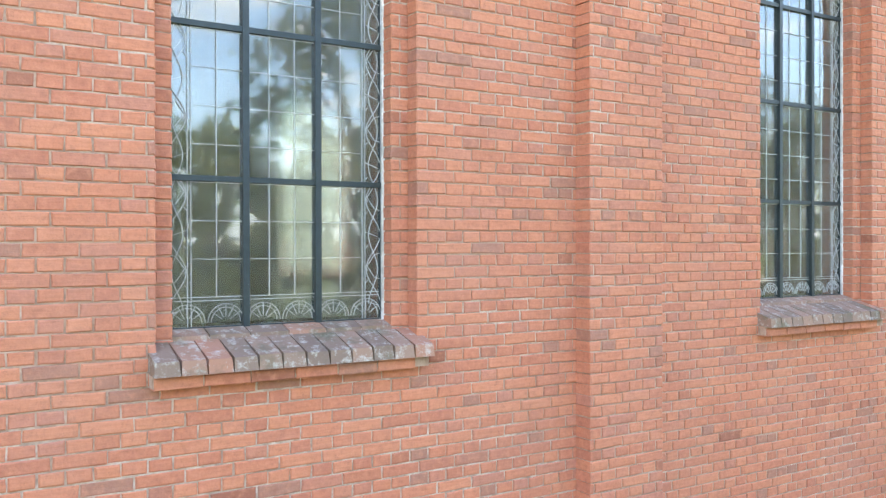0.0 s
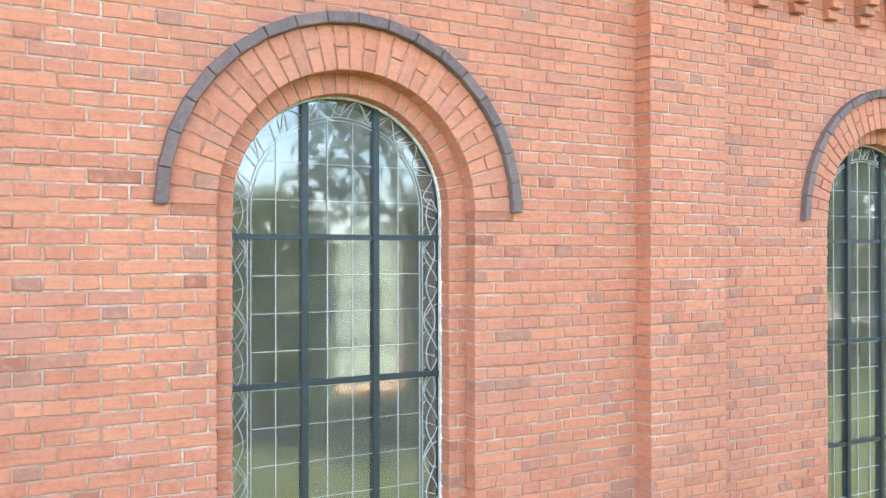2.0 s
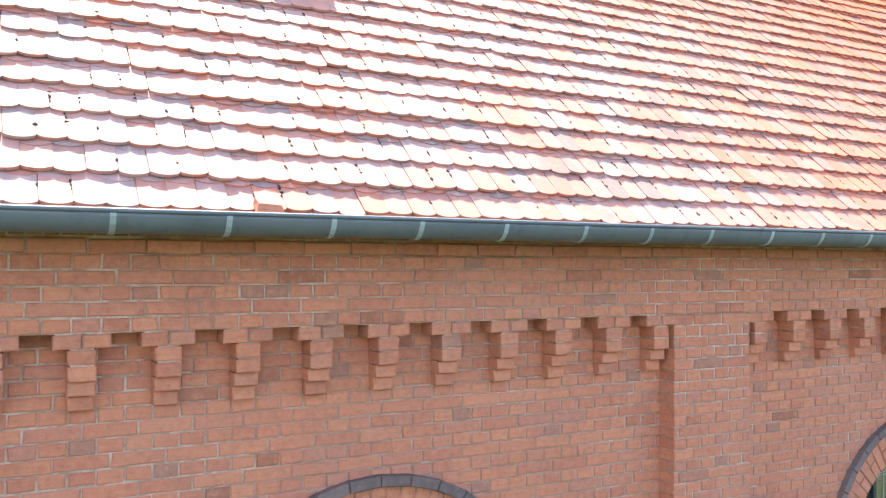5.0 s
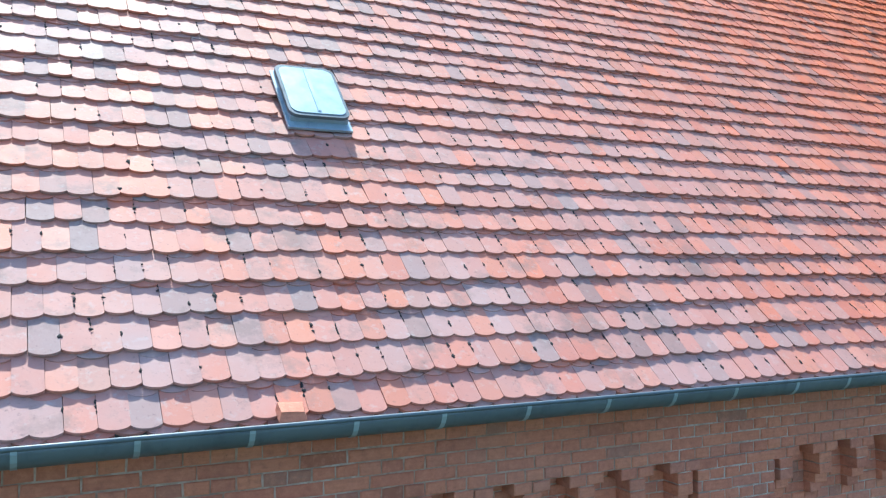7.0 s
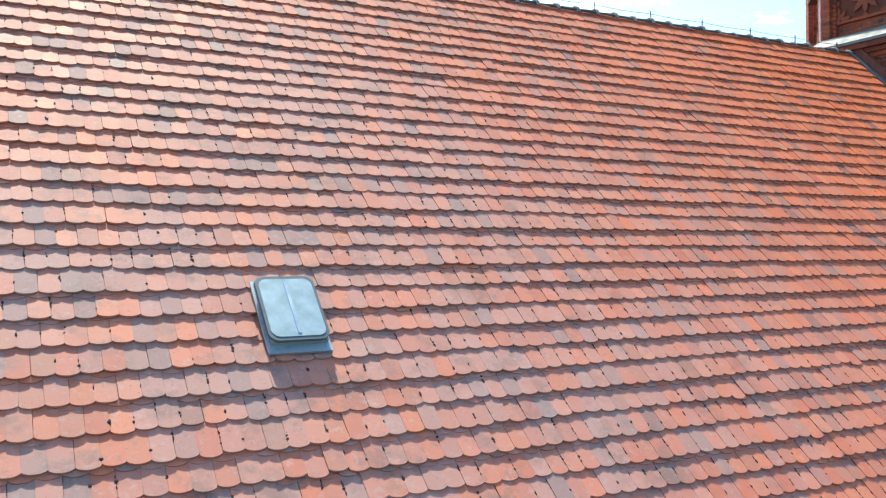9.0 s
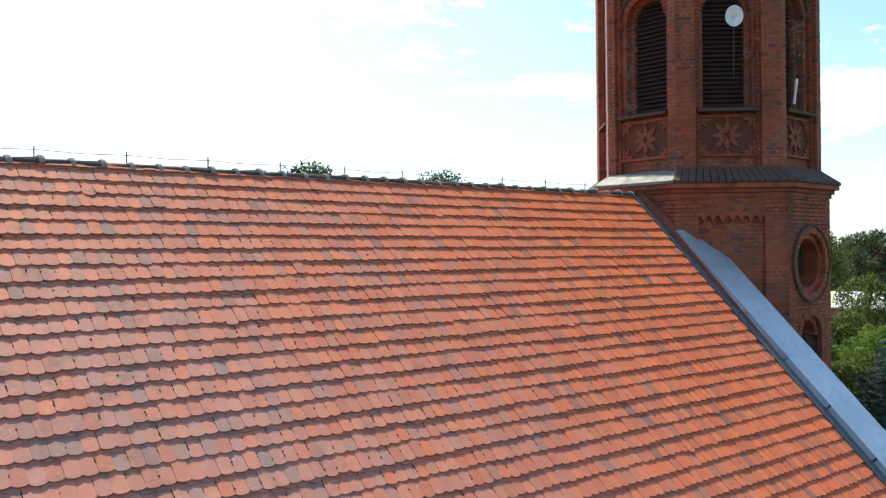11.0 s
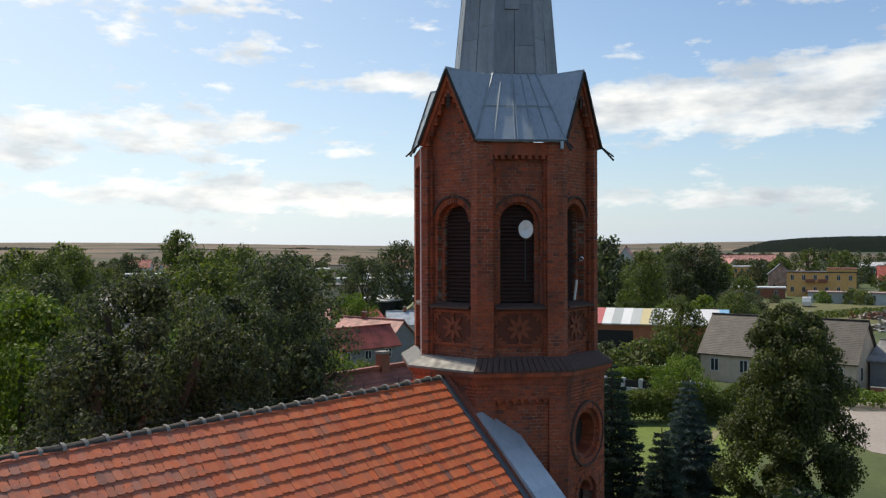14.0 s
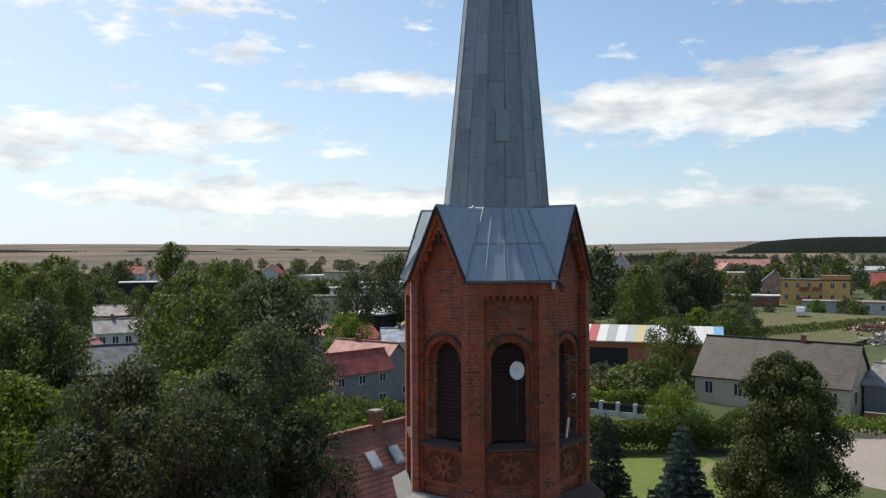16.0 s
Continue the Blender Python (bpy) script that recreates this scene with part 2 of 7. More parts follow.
CEMENT = plain("ridge_mortar", (0.33, 0.31, 0.28), 0.95, 0, 25, 0.4)


def glass_material(name, tint, gloss=1.0, milk=0.12):
    """Old leaded glass: a sharp reflection over a cloudy pane."""
    m = bpy.data.materials.new(name)
    m.use_nodes = True
    N = Nodes(m.node_tree)
    m.node_tree.nodes.remove(m.node_tree.nodes["Principled BSDF"])
    p = N.world()
    wav = N.n("ShaderNodeBump")
    N.put(N.noise(p, 5.0, 2.0), wav.inputs["Height"])
    wav.inputs["Strength"].default_value, wav.inputs["Distance"].default_value = 0.05, 0.01
    thin = N.n("ShaderNodeBsdfRefraction")
    thin.inputs["IOR"].default_value, thin.inputs["Roughness"].default_value = 1.45, milk
    N.put(tint, thin.inputs["Color"])
    milky = N.n("ShaderNodeBsdfTranslucent")
    N.put(tint, milky.inputs["Color"])
    body = N.n("ShaderNodeMixShader")
    body.inputs[0].default_value = 0.09
    N.put(thin.outputs[0], body.inputs[1])
    N.put(milky.outputs[0], body.inputs[2])
    dust = N.n("ShaderNodeBsdfDiffuse")
    N.put((0.62, 0.68, 0.72), dust.inputs["Color"])
    dirty = N.n("ShaderNodeMixShader")
    N.put(N.span(N.noise(p, 3.0, 4.0), 0.3, 0.75, 0.012, 0.04), dirty.inputs[0])
    N.put(body.outputs[0], dirty.inputs[1])
    N.put(dust.outputs[0], dirty.inputs[2])
    refl = N.n("ShaderNodeBsdfGlossy")
    refl.inputs["Roughness"].default_value = 0.03
    N.put(wav.outputs[0], refl.inputs["Normal"])
    fres = N.n("ShaderNodeFresnel")
    fres.inputs["IOR"].default_value = 1.5
    amount = N.math("MINIMUM", N.math("MULTIPLY_ADD", fres.outputs[0], 1.5 * gloss, 0.05 * gloss), 0.95)
    mixs = N.n("ShaderNodeMixShader")
    N.put(amount, mixs.inputs[0])
    N.put(dirty.outputs[0], mixs.inputs[1])
    N.put(refl.outputs[0], mixs.inputs[2])
    N.put(mixs.outputs[0], m.node_tree.nodes["Material Output"].inputs[0])
    return m


GLASS = glass_material("leaded_glass", (0.80, 0.87, 0.86), 1.0, 0.13)
FAR_PANE, _n, _b = material("window_pane", (0.03, 0.035, 0.04), 0.08)


# ---- building blocks ----
def mesh(name, verts, faces, mat, smooth=False):
    me = bpy.data.meshes.new(name)
    me.from_pydata([tuple(v) for v in verts], [], faces)
    me.materials.append(mat)
    if smooth:
        me.polygons.foreach_set("use_smooth", [True] * len(me.polygons))
    me.update()
    return me


def child(name, me, parent, label="", m=None):
    ob = new(name, me)
    ob.parent = parent
    if m is not None:
        ob.matrix_basis = m
    return tagged(ob, label)


class Shape:
    """Collects vertices and faces of one mesh."""

    def __init__(self):
        self.v, self.f = [], []

    def add(self, verts, faces):
        k = len(self.v)
        self.v += [tuple(q) for q in verts]
        self.f += [tuple(k + i for i in q) for q in faces]
        return self

    def box(self, x0, x1, y0, y1, z0, z1):
        return self.add([(x0, y0, z0), (x1, y0, z0), (x1, y1, z0), (x0, y1, z0), (x0, y0, z1), (x1, y0, z1), (x1, y1, z1), (x0, y1, z1)],
                        [(3, 2, 1, 0), (4, 5, 6, 7), (0, 1, 5, 4), (1, 2, 6, 5), (2, 3, 7, 6), (3, 0, 4, 7)])

    def prism(self, low, high):
        n = len(low)
        self.add(list(low) + list(high), [tuple(range(n))[::-1], tuple(range(n, 2 * n))] + [(i, (i + 1) % n, n + (i + 1) % n, n + i) for i in range(n)])
        return self

    def bar(self, a, b, w, h=None, up=(0, 0, 1)):
        """A square bar from a to b."""
        a, b, h = Vector(a), Vector(b), h or w
        d = (b - a).normalized()
        s = d.cross(Vector(up))
        s = (s if s.length > 1e-4 else d.cross(Vector((1, 0, 0)))).normalized() * (w / 2)
        t = s.cross(d).normalized() * (h / 2)
        return self.prism([a - s - t, a + s - t, a + s + t, a - s + t], [b - s - t, b + s - t, b + s + t, b - s + t])

    def tube(self, path, r, n=8):
        path = [Vector(p) for p in path]
        for i, p in enumerate(path):
            d = (path[min(i + 1, len(path) - 1)] - path[max(i - 1, 0)]).normalized()
            s = d.orthogonal().normalized()
            t = d.cross(s)
            self.v += [tuple(p + r * (math.cos(2 * math.pi * k / n) * s + math.sin(2 * math.pi * k / n) * t)) for k in range(n)]
        base = len(self.v) - n * len(path)
        for i in range(len(path) - 1):
            for k in range(n):
                self.f.append((base + i * n + k, base + i * n + (k + 1) % n, base + (i + 1) * n + (k + 1) % n, base + (i + 1) * n + k))
        return self

    def mesh(self, name, mat, smooth=False):
        return mesh(name, self.v, self.f, mat, smooth)


def part(name, shape, mat, parent, label="", smooth=False):
    return child(name, shape.mesh(name, mat, smooth), parent, label)


def thing(name, label, category, at=(0, 0, 0), group="", kind=""):
    ob = new(name)
    ob.location = at
    ob.empty_display_size = 0.2
    return tagged(ob, label, category, group, kind)


def setting(ob, label="", category=""):
    return tagged(ob, label, category, kind="structure")


class Plane:
    """A wall face: u along it, v up, w out of it."""

    def __init__(self, origin, along, out):
        self.o, self.a, self.n = Vector(origin), Vector(along).normalized(), Vector(out).normalized()

    def at(self, u, v, w=0.0):
        p = self.o + self.a * u + self.n * w
        return (p.x, p.y, p.z + v)

    def matrix(self, u, v, w=0.0):
        a, n = self.a, self.n
        up = Vector((0, 0, 1))
        rot = Matrix((a, -n, up)).transposed().to_4x4()
        return Matrix.Translation(self.at(u, v, w)) @ rot


rng = random.Random(7)
COURSE, HEAD, JOINT = 0.075, 0.131, 0.009
BASE_Z = 7.048 - 120 * COURSE


def brick_faces(shape, plane, quad, depth, w=0.0, bev=0.006):
    """One brick with worn front edges: quad is its outline, anticlockwise, in the plane."""
    cu, cv = sum(q[0] for q in quad) / 4, sum(q[1] for q in quad) / 4
    jig = [(q[0] + rng.uniform(-0.0032, 0.0032), q[1] + rng.uniform(-0.0032, 0.0032)) for q in quad]
    worn = [bev * rng.uniform(0.6, 1.9) for _ in quad]
    inner = [(u + (e if u < cu else -e), v + (0.8 * e if v < cv else -0.8 * e)) for (u, v), e in zip(jig, worn)]
    w += rng.uniform(-0.0025, 0.0025)
    tip = [w + rng.uniform(-0.0018, 0.0018) for _ in range(4)]
    vs = [plane.at(u, v, w - depth) for u, v in jig] + [plane.at(u, v, w - bev * 0.8) for u, v in jig] + [plane.at(u, v, t) for (u, v), t in zip(inner, tip)]
    fs = [(8, 9, 10, 11)]
    for i in range(4):
        j = (i + 1) % 4
        fs += [(4 + i, 4 + j, 8 + j, 8 + i), (i, j, 4 + j, 4 + i)]
    shape.add(vs, fs)


def courses(z0, z1, spans):
    """Bricks of a cross bond between z0 and z1; spans(z) gives the solid stretches of a course."""
    k0, k1 = round((z0 - BASE_Z) / COURSE), round((z1 - BASE_Z) / COURSE)
    for k in range(k0, k1):
        za, zb = BASE_Z + k * COURSE + JOINT / 2, BASE_Z + (k + 1) * COURSE - JOINT / 2
        pitch = HEAD if k % 2 else 2 * HEAD
        shift = (HEAD / 2 if k % 2 else 0.0) + (HEAD if k % 4 == 2 else 0.0)
        for a, b in spans((za + zb) / 2):
            i = math.floor((a - shift) / pitch)
            u = a
            while u < b - 0.012:
                nxt = (i + 1) * pitch + shift
                i += 1
                if nxt - u < 0.035 and nxt < b:
                    continue
                if b - nxt < 0.035:
                    nxt = b + JOINT
                e = min(nxt - JOINT, b)
                yield u, e, za, zb
                u = e + JOINT


def bricks(parent, plane, z0, z1, spans, mat, name="brick_courses", depth=0.1, w=0.0):
    sh = Shape()
    for a, b, za, zb in courses(z0, z1, spans):
        brick_faces(sh, plane, [(a, za), (b, za), (b, zb), (a, zb)], depth, w)
    if sh.v:
        ob = child(name, sh.mesh(name, mat), parent)
        tagged(ob, kind="stuff")
        return ob


near_more = []


def bricks_apart(parent, plane, z0, z1, spans, mat, depth, w, pick):
    """As bricks(), but the picked ones are kept to become objects of their own."""
    sh = Shape()
    for a, b, za, zb in courses(z0, z1, spans):
        quad = [(a, za), (b, za), (b, zb), (a, zb)]
        if pick(a, b, za, zb):
            near_more.append((parent, quad, depth, w, mat))
        else:
            brick_faces(sh, plane, quad, depth, w)
    if sh.v:
        tagged(child("brickwork", sh.mesh("brickwork", mat), parent), kind="stuff")


def arch_plate(shape, plane, u0, u1, v0, v1, c, hw, sill, spring, w, back, n=20):
    """A wall plate with one round-headed opening, and the opening's reveal."""
    def quad(*pts):
        shape.add([plane.at(u, v, w) for u, v in pts], [tuple(range(len(pts)))])
    quad((u0, v0), (c - hw, v0), (c - hw, v1), (u0, v1))
    quad((c + hw, v0), (u1, v0), (u1, v1), (c + hw, v1))
    quad((c - hw, v0), (c + hw, v0), (c + hw, sill), (c - hw, sill))
    arc = [(c - hw * math.cos(math.pi * i / n), spring + hw * math.sin(math.pi * i / n)) for i in range(n + 1)]
    for p, q in zip(arc, arc[1:]):
        quad(p, q, (q[0], v1), (p[0], v1))
    loop = [(c - hw, sill)] + arc + [(c + hw, sill)]
    for p, q in zip(loop, loop[1:] + loop[:1]):
        shape.add([plane.at(*p, w), plane.at(*q, w), plane.at(*q, back), plane.at(*p, back)], [(3, 2, 1, 0)])


def ring(plane, c, zs, r0, r1, n, w, depth, split=False, gap=0.008, a0=0.0, a1=math.pi):
    """Bricks set on edge round an arch."""
    step = (a1 - a0) / n
    for i in range(n):
        g = gap / r0 / 2
        p, q = a0 + i * step + g, a0 + (i + 1) * step - g
        cuts = [(r0, r1)]
        if split and i % 2:
            mid = (r0 + r1) / 2
            cuts = [(r0, mid - gap / 2), (mid + gap / 2, r1)]
        for s, t in cuts:
            pt = lambda r, a: (c - r * math.cos(a), zs + r * math.sin(a))
            front, edge = w + rng.uniform(-0.002, 0.002), 0.005
            e = edge / r0
            outl = [pt(s, q), pt(t, q), pt(t, p), pt(s, p)]
            inn = [pt(s + edge, q - e), pt(t - edge, q - e), pt(t - edge, p + e), pt(s + edge, p + e)]
            vs = [plane.at(*x, w - depth) for x in outl] + [plane.at(*x, front - 0.005) for x in outl] + [plane.at(*x, front) for x in inn]
            fs = [(11, 10, 9, 8)]
            for k in range(4):
                j = (k + 1) % 4
                fs += [(8 + k, 8 + j, 4 + j, 4 + k), (4 + k, 4 + j, j, k)]
            yield Shape().add(vs, fs)


def pieces(parent, name, mat, shapes, label=""):
    """Each shape as an object of its own under parent."""
    return [child(name, sh.mesh(name, mat), parent, label) for sh in shapes]


# ---- the nave ----
GROUND = -1.0
BAY, WIN_X, WIN_Z = 4.85, 1.943, 5.455          # bay, first window's middle, springing
OUT_HW, IN_HW, ORDER, GLASS_Y = 0.788, 0.673, 0.117, 0.25
SILL_Z, FRONT = 2.74, 0.145                     # glass foot; how far pilasters and frieze stand out
RIDGE_Y, EAVE_Y, ROOF_Z0 = 5.145, -0.56, 8.545  # roof face: z = ROOF_Z0 + y
NAVE_X0, NAVE_X1 = -5.2, 13.0
FRIEZE = 7.423
north = Plane((0, 0, 0), (1, 0, 0), (0, -1, 0))
windows = [WIN_X + BAY * k for k in (-1, 0, 1, 2)]
pilasters = [WIN_X + BAY / 2 + BAY * k for k in (-2, -1, 0, 1, 2)]

wall_n = setting(thing("wall_north", "weathered orange-red brick nave wall with pale mortar joints", "wall"))
sh = Shape()
for wx in windows:
    arch_plate(sh, north, wx - BAY / 2, wx + BAY / 2, GROUND, 8.0, wx, OUT_HW + 0.007, SILL_Z - 0.2, WIN_Z, -0.007, -ORDER - 0.01)
    arch_plate(sh, north, wx - 1.1, wx + 1.1, 2.2, 6.6, wx, IN_HW + 0.007, SILL_Z - 0.2, WIN_Z, -ORDER - 0.007, -0.5)
part("mortar", sh, MORTAR, wall_n)
sh = Shape()
for wx in windows:
    arch_plate(sh, north, wx - BAY / 2, wx + BAY / 2, GROUND, 8.3, wx, IN_HW + 0.05, SILL_Z - 0.1, WIN_Z, -0.505, -0.4)
part("plaster_lining", sh, PLASTER, wall_n, "pale interior plaster")


def nave_spans(z):
    cuts = []
    for wx in windows:
        if z > WIN_Z:
            h2 = 0.93 ** 2 - (z - WIN_Z) ** 2
            if h2 > 0:
                cuts.append((wx - math.sqrt(h2), wx + math.sqrt(h2)))
        elif z > SILL_Z - 0.2:
            cuts.append((wx - OUT_HW, wx + OUT_HW))
    u, out = NAVE_X0, []
    for a, b in cuts:
        out.append((u, a))
        u = b
    return out + [(u, NAVE_X1)]


NEAR = (0.0, 1.16, 3.0, 6.3)
near, far = [], Shape()
for a, b, za, zb in courses(GROUND, FRIEZE, nave_spans):
    if NEAR[0] < a and b < NEAR[1] and NEAR[2] < za < NEAR[3]:
        near.append((a, b, za, zb))
    else:
        brick_faces(far, north, [(a, za), (b, za), (b, zb), (a, zb)], 0.112)
tagged(part("brickwork", far, BRICK, wall_n), kind="stuff")

# inner order of the window openings
def order_spans(z):
    if SILL_Z - 0.15 < z < WIN_Z + 0.02:
        return [(wx + s * (IN_HW + 0.065) - 0.065, wx + s * (IN_HW + 0.065) + 0.065) for wx in windows for s in (-1, 1)]
    return []


bricks(wall_n, north, SILL_Z - 0.2, WIN_Z + 0.03, order_spans, BRICK, "jamb_brickwork", 0.12, -ORDER)

# pilasters
for px in pilasters:
    pil = setting(thing("pilaster", "flat brick pilaster standing proud of the nave wall", "pilaster", group="nave pilasters"))
    part("mortar", Shape().box(px - 0.342, px + 0.342, -FRONT + 0.007, 0.02, GROUND, FRIEZE - 0.003), MORTAR, pil)
    bricks_apart(pil, north, GROUND, FRIEZE, lambda z, px=px: [(px - 0.35, px + 0.35)], BRICK, FRONT + 0.02, FRONT, lambda a, b, za, zb: 4.0 < a < 5.0 and 2.6 < za < 7.1)

# frieze: stepped corbels under a flush band
frieze = setting(thing("frieze", "stepped brick corbel frieze below the eaves", "frieze"))
part("mortar", Shape().box(NAVE_X0, NAVE_X1, -FRONT + 0.007, 0.1, FRIEZE, 7.80), MORTAR, frieze)
bricks_apart(frieze, north, FRIEZE, 7.798, lambda z: [(NAVE_X0, NAVE_X1)], BRICK, FRONT + 0.02, FRONT, lambda a, b, za, zb: -0.2 < a and b < 6.5)


def corbel():
    ob = thing("corbel", "stepped brick corbel with a T-shaped head", "corbel", group="frieze corbels")
    flat = Plane((0, 0, 0), (1, 0, 0), (0, -1, 0))
    for z, wide, deep, n in ((FRIEZE - COURSE, 0.255, FRONT, 2), (FRIEZE - 2 * COURSE, 0.124, FRONT, 1), (FRIEZE - 3 * COURSE, 0.124, FRONT, 1), (FRIEZE - 4 * COURSE, 0.122, 0.100, 1), (FRIEZE - 5 * COURSE, 0.120, 0.055, 1)):
        for i in range(n):
            a = -wide / 2 + i * (wide / n) + (0.004 if i else 0)
            b = -wide / 2 + (i + 1) * (wide / n) - (0.004 if i + 1 < n else 0)
            s2 = Shape()
            brick_faces(s2, flat, [(a, z + 0.004), (b, z + 0.004), (b, z + COURSE - 0.004), (a, z + COURSE - 0.004)], deep + 0.01, deep)
            child("brick", s2.mesh("brick", BRICK), ob)
    core = Shape().box(-0.052, 0.052, -0.045, 0.01, FRIEZE - 5 * COURSE + 0.012, FRIEZE).box(-0.052, 0.052, -FRONT + 0.008, 0, FRIEZE - 3 * COURSE + 0.012, FRIEZE).box(-0.118, 0.118, -FRONT + 0.008, 0, FRIEZE - COURSE + 0.012, FRIEZE)
    part("mortar", core, MORTAR, ob)
    return setting(ob)


first = corbel()
spots = [0.373 + 0.393 * i + BAY * b for b in (-1, 0, 1, 2) for i in range(-1, 10)]
first.location = (spots[0], 0, 0)
for x in spots[1:]:
    if x < NAVE_X1 - 0.2:
        copy_thing(first, Matrix.Translation((x, 0, 0)))

# eaves cornice: a stringcourse, a row of upright bricks, a board
cornice = setting(thing("eaves_cornice", "sooty brick eaves cornice under the gutter", "cornice"))
bricks(cornice, north, 7.798, 7.873, lambda z: [(NAVE_X0, NAVE_X1)], BRICK, "stringcourse", 0.2, FRONT + 0.035)
sh = Shape()
x = NAVE_X0
while x < NAVE_X1:
    d = FRONT + 0.045 + rng.uniform(-0.004, 0.004)
    sh.prism([(x, -d, 7.883), (x + 0.064, -d, 7.883), (x + 0.064, 0.0, 7.883), (x, 0.0, 7.883)], [(x, -d, 8.19), (x + 0.064, -d, 8.19), (x + 0.064, 0.0, 8.19), (x, 0.0, 8.19)])
    x += 0.074
tagged(part("header_row", sh, SOOTY_BRICK, cornice, "sooty upright bricks below the gutter"), kind="stuff")
part("mortar", Shape().box(NAVE_X0, NAVE_X1, -FRONT - 0.02, 0.4, 7.803, 7.878).box(NAVE_X0, NAVE_X1, -FRONT - 0.035, 0.3, 7.878, 8.19), MORTAR, cornice)


# window surrounds: voussoirs, inner ring, hood, sill
def surround(wx):
    ob = setting(thing("window_surround", "round brick arch with a dark glazed hood and sloping brick sill", "window surround", (wx, 0, 0), "nave window surrounds"))
    arch = child("arch", None, ob)
    pieces(arch, "brick", BRICK, ring(north, 0, WIN_Z, OUT_HW, 1.042, 33, 0.006, 0.12, True))
    inner = child("inner_arch", None, ob)
    pieces(inner, "brick", BRICK, ring(north, 0, WIN_Z, IN_HW, 0.80, 28, -ORDER + 0.002, 0.16))
    hood = child("hood", None, ob, "dark glazed brick hood")
    pieces(hood, "brick", DARK_BRICK, ring(north, 0, WIN_Z, 1.046, 1.11, 18, 0.05, 0.08, False, 0.0038))
    sill = child("sill", None, ob, "dark weathered brick sill with pale lichen")
    # nosing row, upper row and the red course below
    n, x0, x1 = 12, -0.835, 0.835
    for i in range(n):
        a, b = x0 + (x1 - x0) * i / n + 0.002, x0 + (x1 - x0) * (i + 1) / n - 0.002
        j = rng.uniform(-0.004, 0.004)
        lo = [(a, -0.135 + j, 2.535), (b, -0.135 + j, 2.535), (b, 0.16, 2.56), (a, 0.16, 2.56)]
        hi = [(a + 0.006, -0.122 + j, 2.612 + j), (b - 0.006, -0.122 + j, 2.612 + j), (b, 0.155, 2.70), (a, 0.155, 2.70)]
        child("brick", Shape().prism(lo, hi).mesh("brick", SILL_BRICK), sill)
    for i in range(6):
        a, b = -IN_HW - 0.03 + 0.234 * i + 0.004, -IN_HW - 0.03 + 0.234 * (i + 1) - 0.004
        lo = [(a, 0.12, 2.62), (b, 0.12, 2.62), (b, 0.3, 2.66), (a, 0.3, 2.66)]
        hi = [(a, 0.125, 2.712), (b, 0.125, 2.712), (b, 0.3, 2.765), (a, 0.3, 2.765)]
        child("brick", Shape().prism(lo, hi).mesh("brick", SILL_BRICK), sill)
    for i in range(6):
        a, b = x0 + 0.01 + 0.259 * i + 0.004, x0 + 0.01 + 0.259 * (i + 1) - 0.004
        s2 = Shape()
        brick_faces(s2, north, [(a, 2.462), (b, 2.462), (b, 2.528), (a, 2.528)], 0.12, 0.085)
        child("brick", s2.mesh("brick", BRICK), sill)
    part("sill_mortar", Shape().box(x0 + 0.01, x1 - 0.01, -0.075, 0.3, 2.47, 2.60).box(-IN_HW, IN_HW, 0.13, 0.32, 2.5, 2.70), MORTAR, ob)
    # the pale joint round the glass
    js = Shape()
    loop = [(-IN_HW, SILL_Z)] + [(-IN_HW * math.cos(math.pi * i / 24), WIN_Z + IN_HW * math.sin(math.pi * i / 24)) for i in range(25)] + [(IN_HW, SILL_Z)]
    for p, q in zip(loop, loop[1:]):
        js.bar((p[0], GLASS_Y - 0.02, p[1]), (q[0], GLASS_Y - 0.02, q[1]), 0.024, 0.03, (0, 1, 0))
    part("putty", js, WHITE_MORTAR, ob, "crumbling white mortar fillet")
    return ob


m, N, b = material("lichened_sill_brick", rough=0.95)
b.inputs["Specular IOR Level"].default_value = 0.15
p_, c_ = N.world(), N.chance()
col = N.ramp(c_, (0, (0.20, 0.135, 0.105)), (0.55, (0.26, 0.17, 0.13)), (0.9, (0.32, 0.19, 0.14)), (1, (0.40, 0.17, 0.11)))
col = N.mix(N.span(N.noise(p_, 17, 6, 0.75), 0.52, 0.66, 0, 0.75), col, (0.48, 0.45, 0.40))
col = N.mix(N.span(N.noise(p_, 4, 5, 0.7), 0.52, 0.7, 0, 0.7), col, (0.10, 0.10, 0.06))
N.put(col, b.inputs["Base Color"])
bump(N, b, N.noise(p_, 50, 5), 0.6, 0.006)
SILL_BRICK = m

one = surround(windows[1])
for wx in (windows[0], windows[2], windows[3]):
    copy_thing(one, Matrix.Translation((wx, 0, 0)))


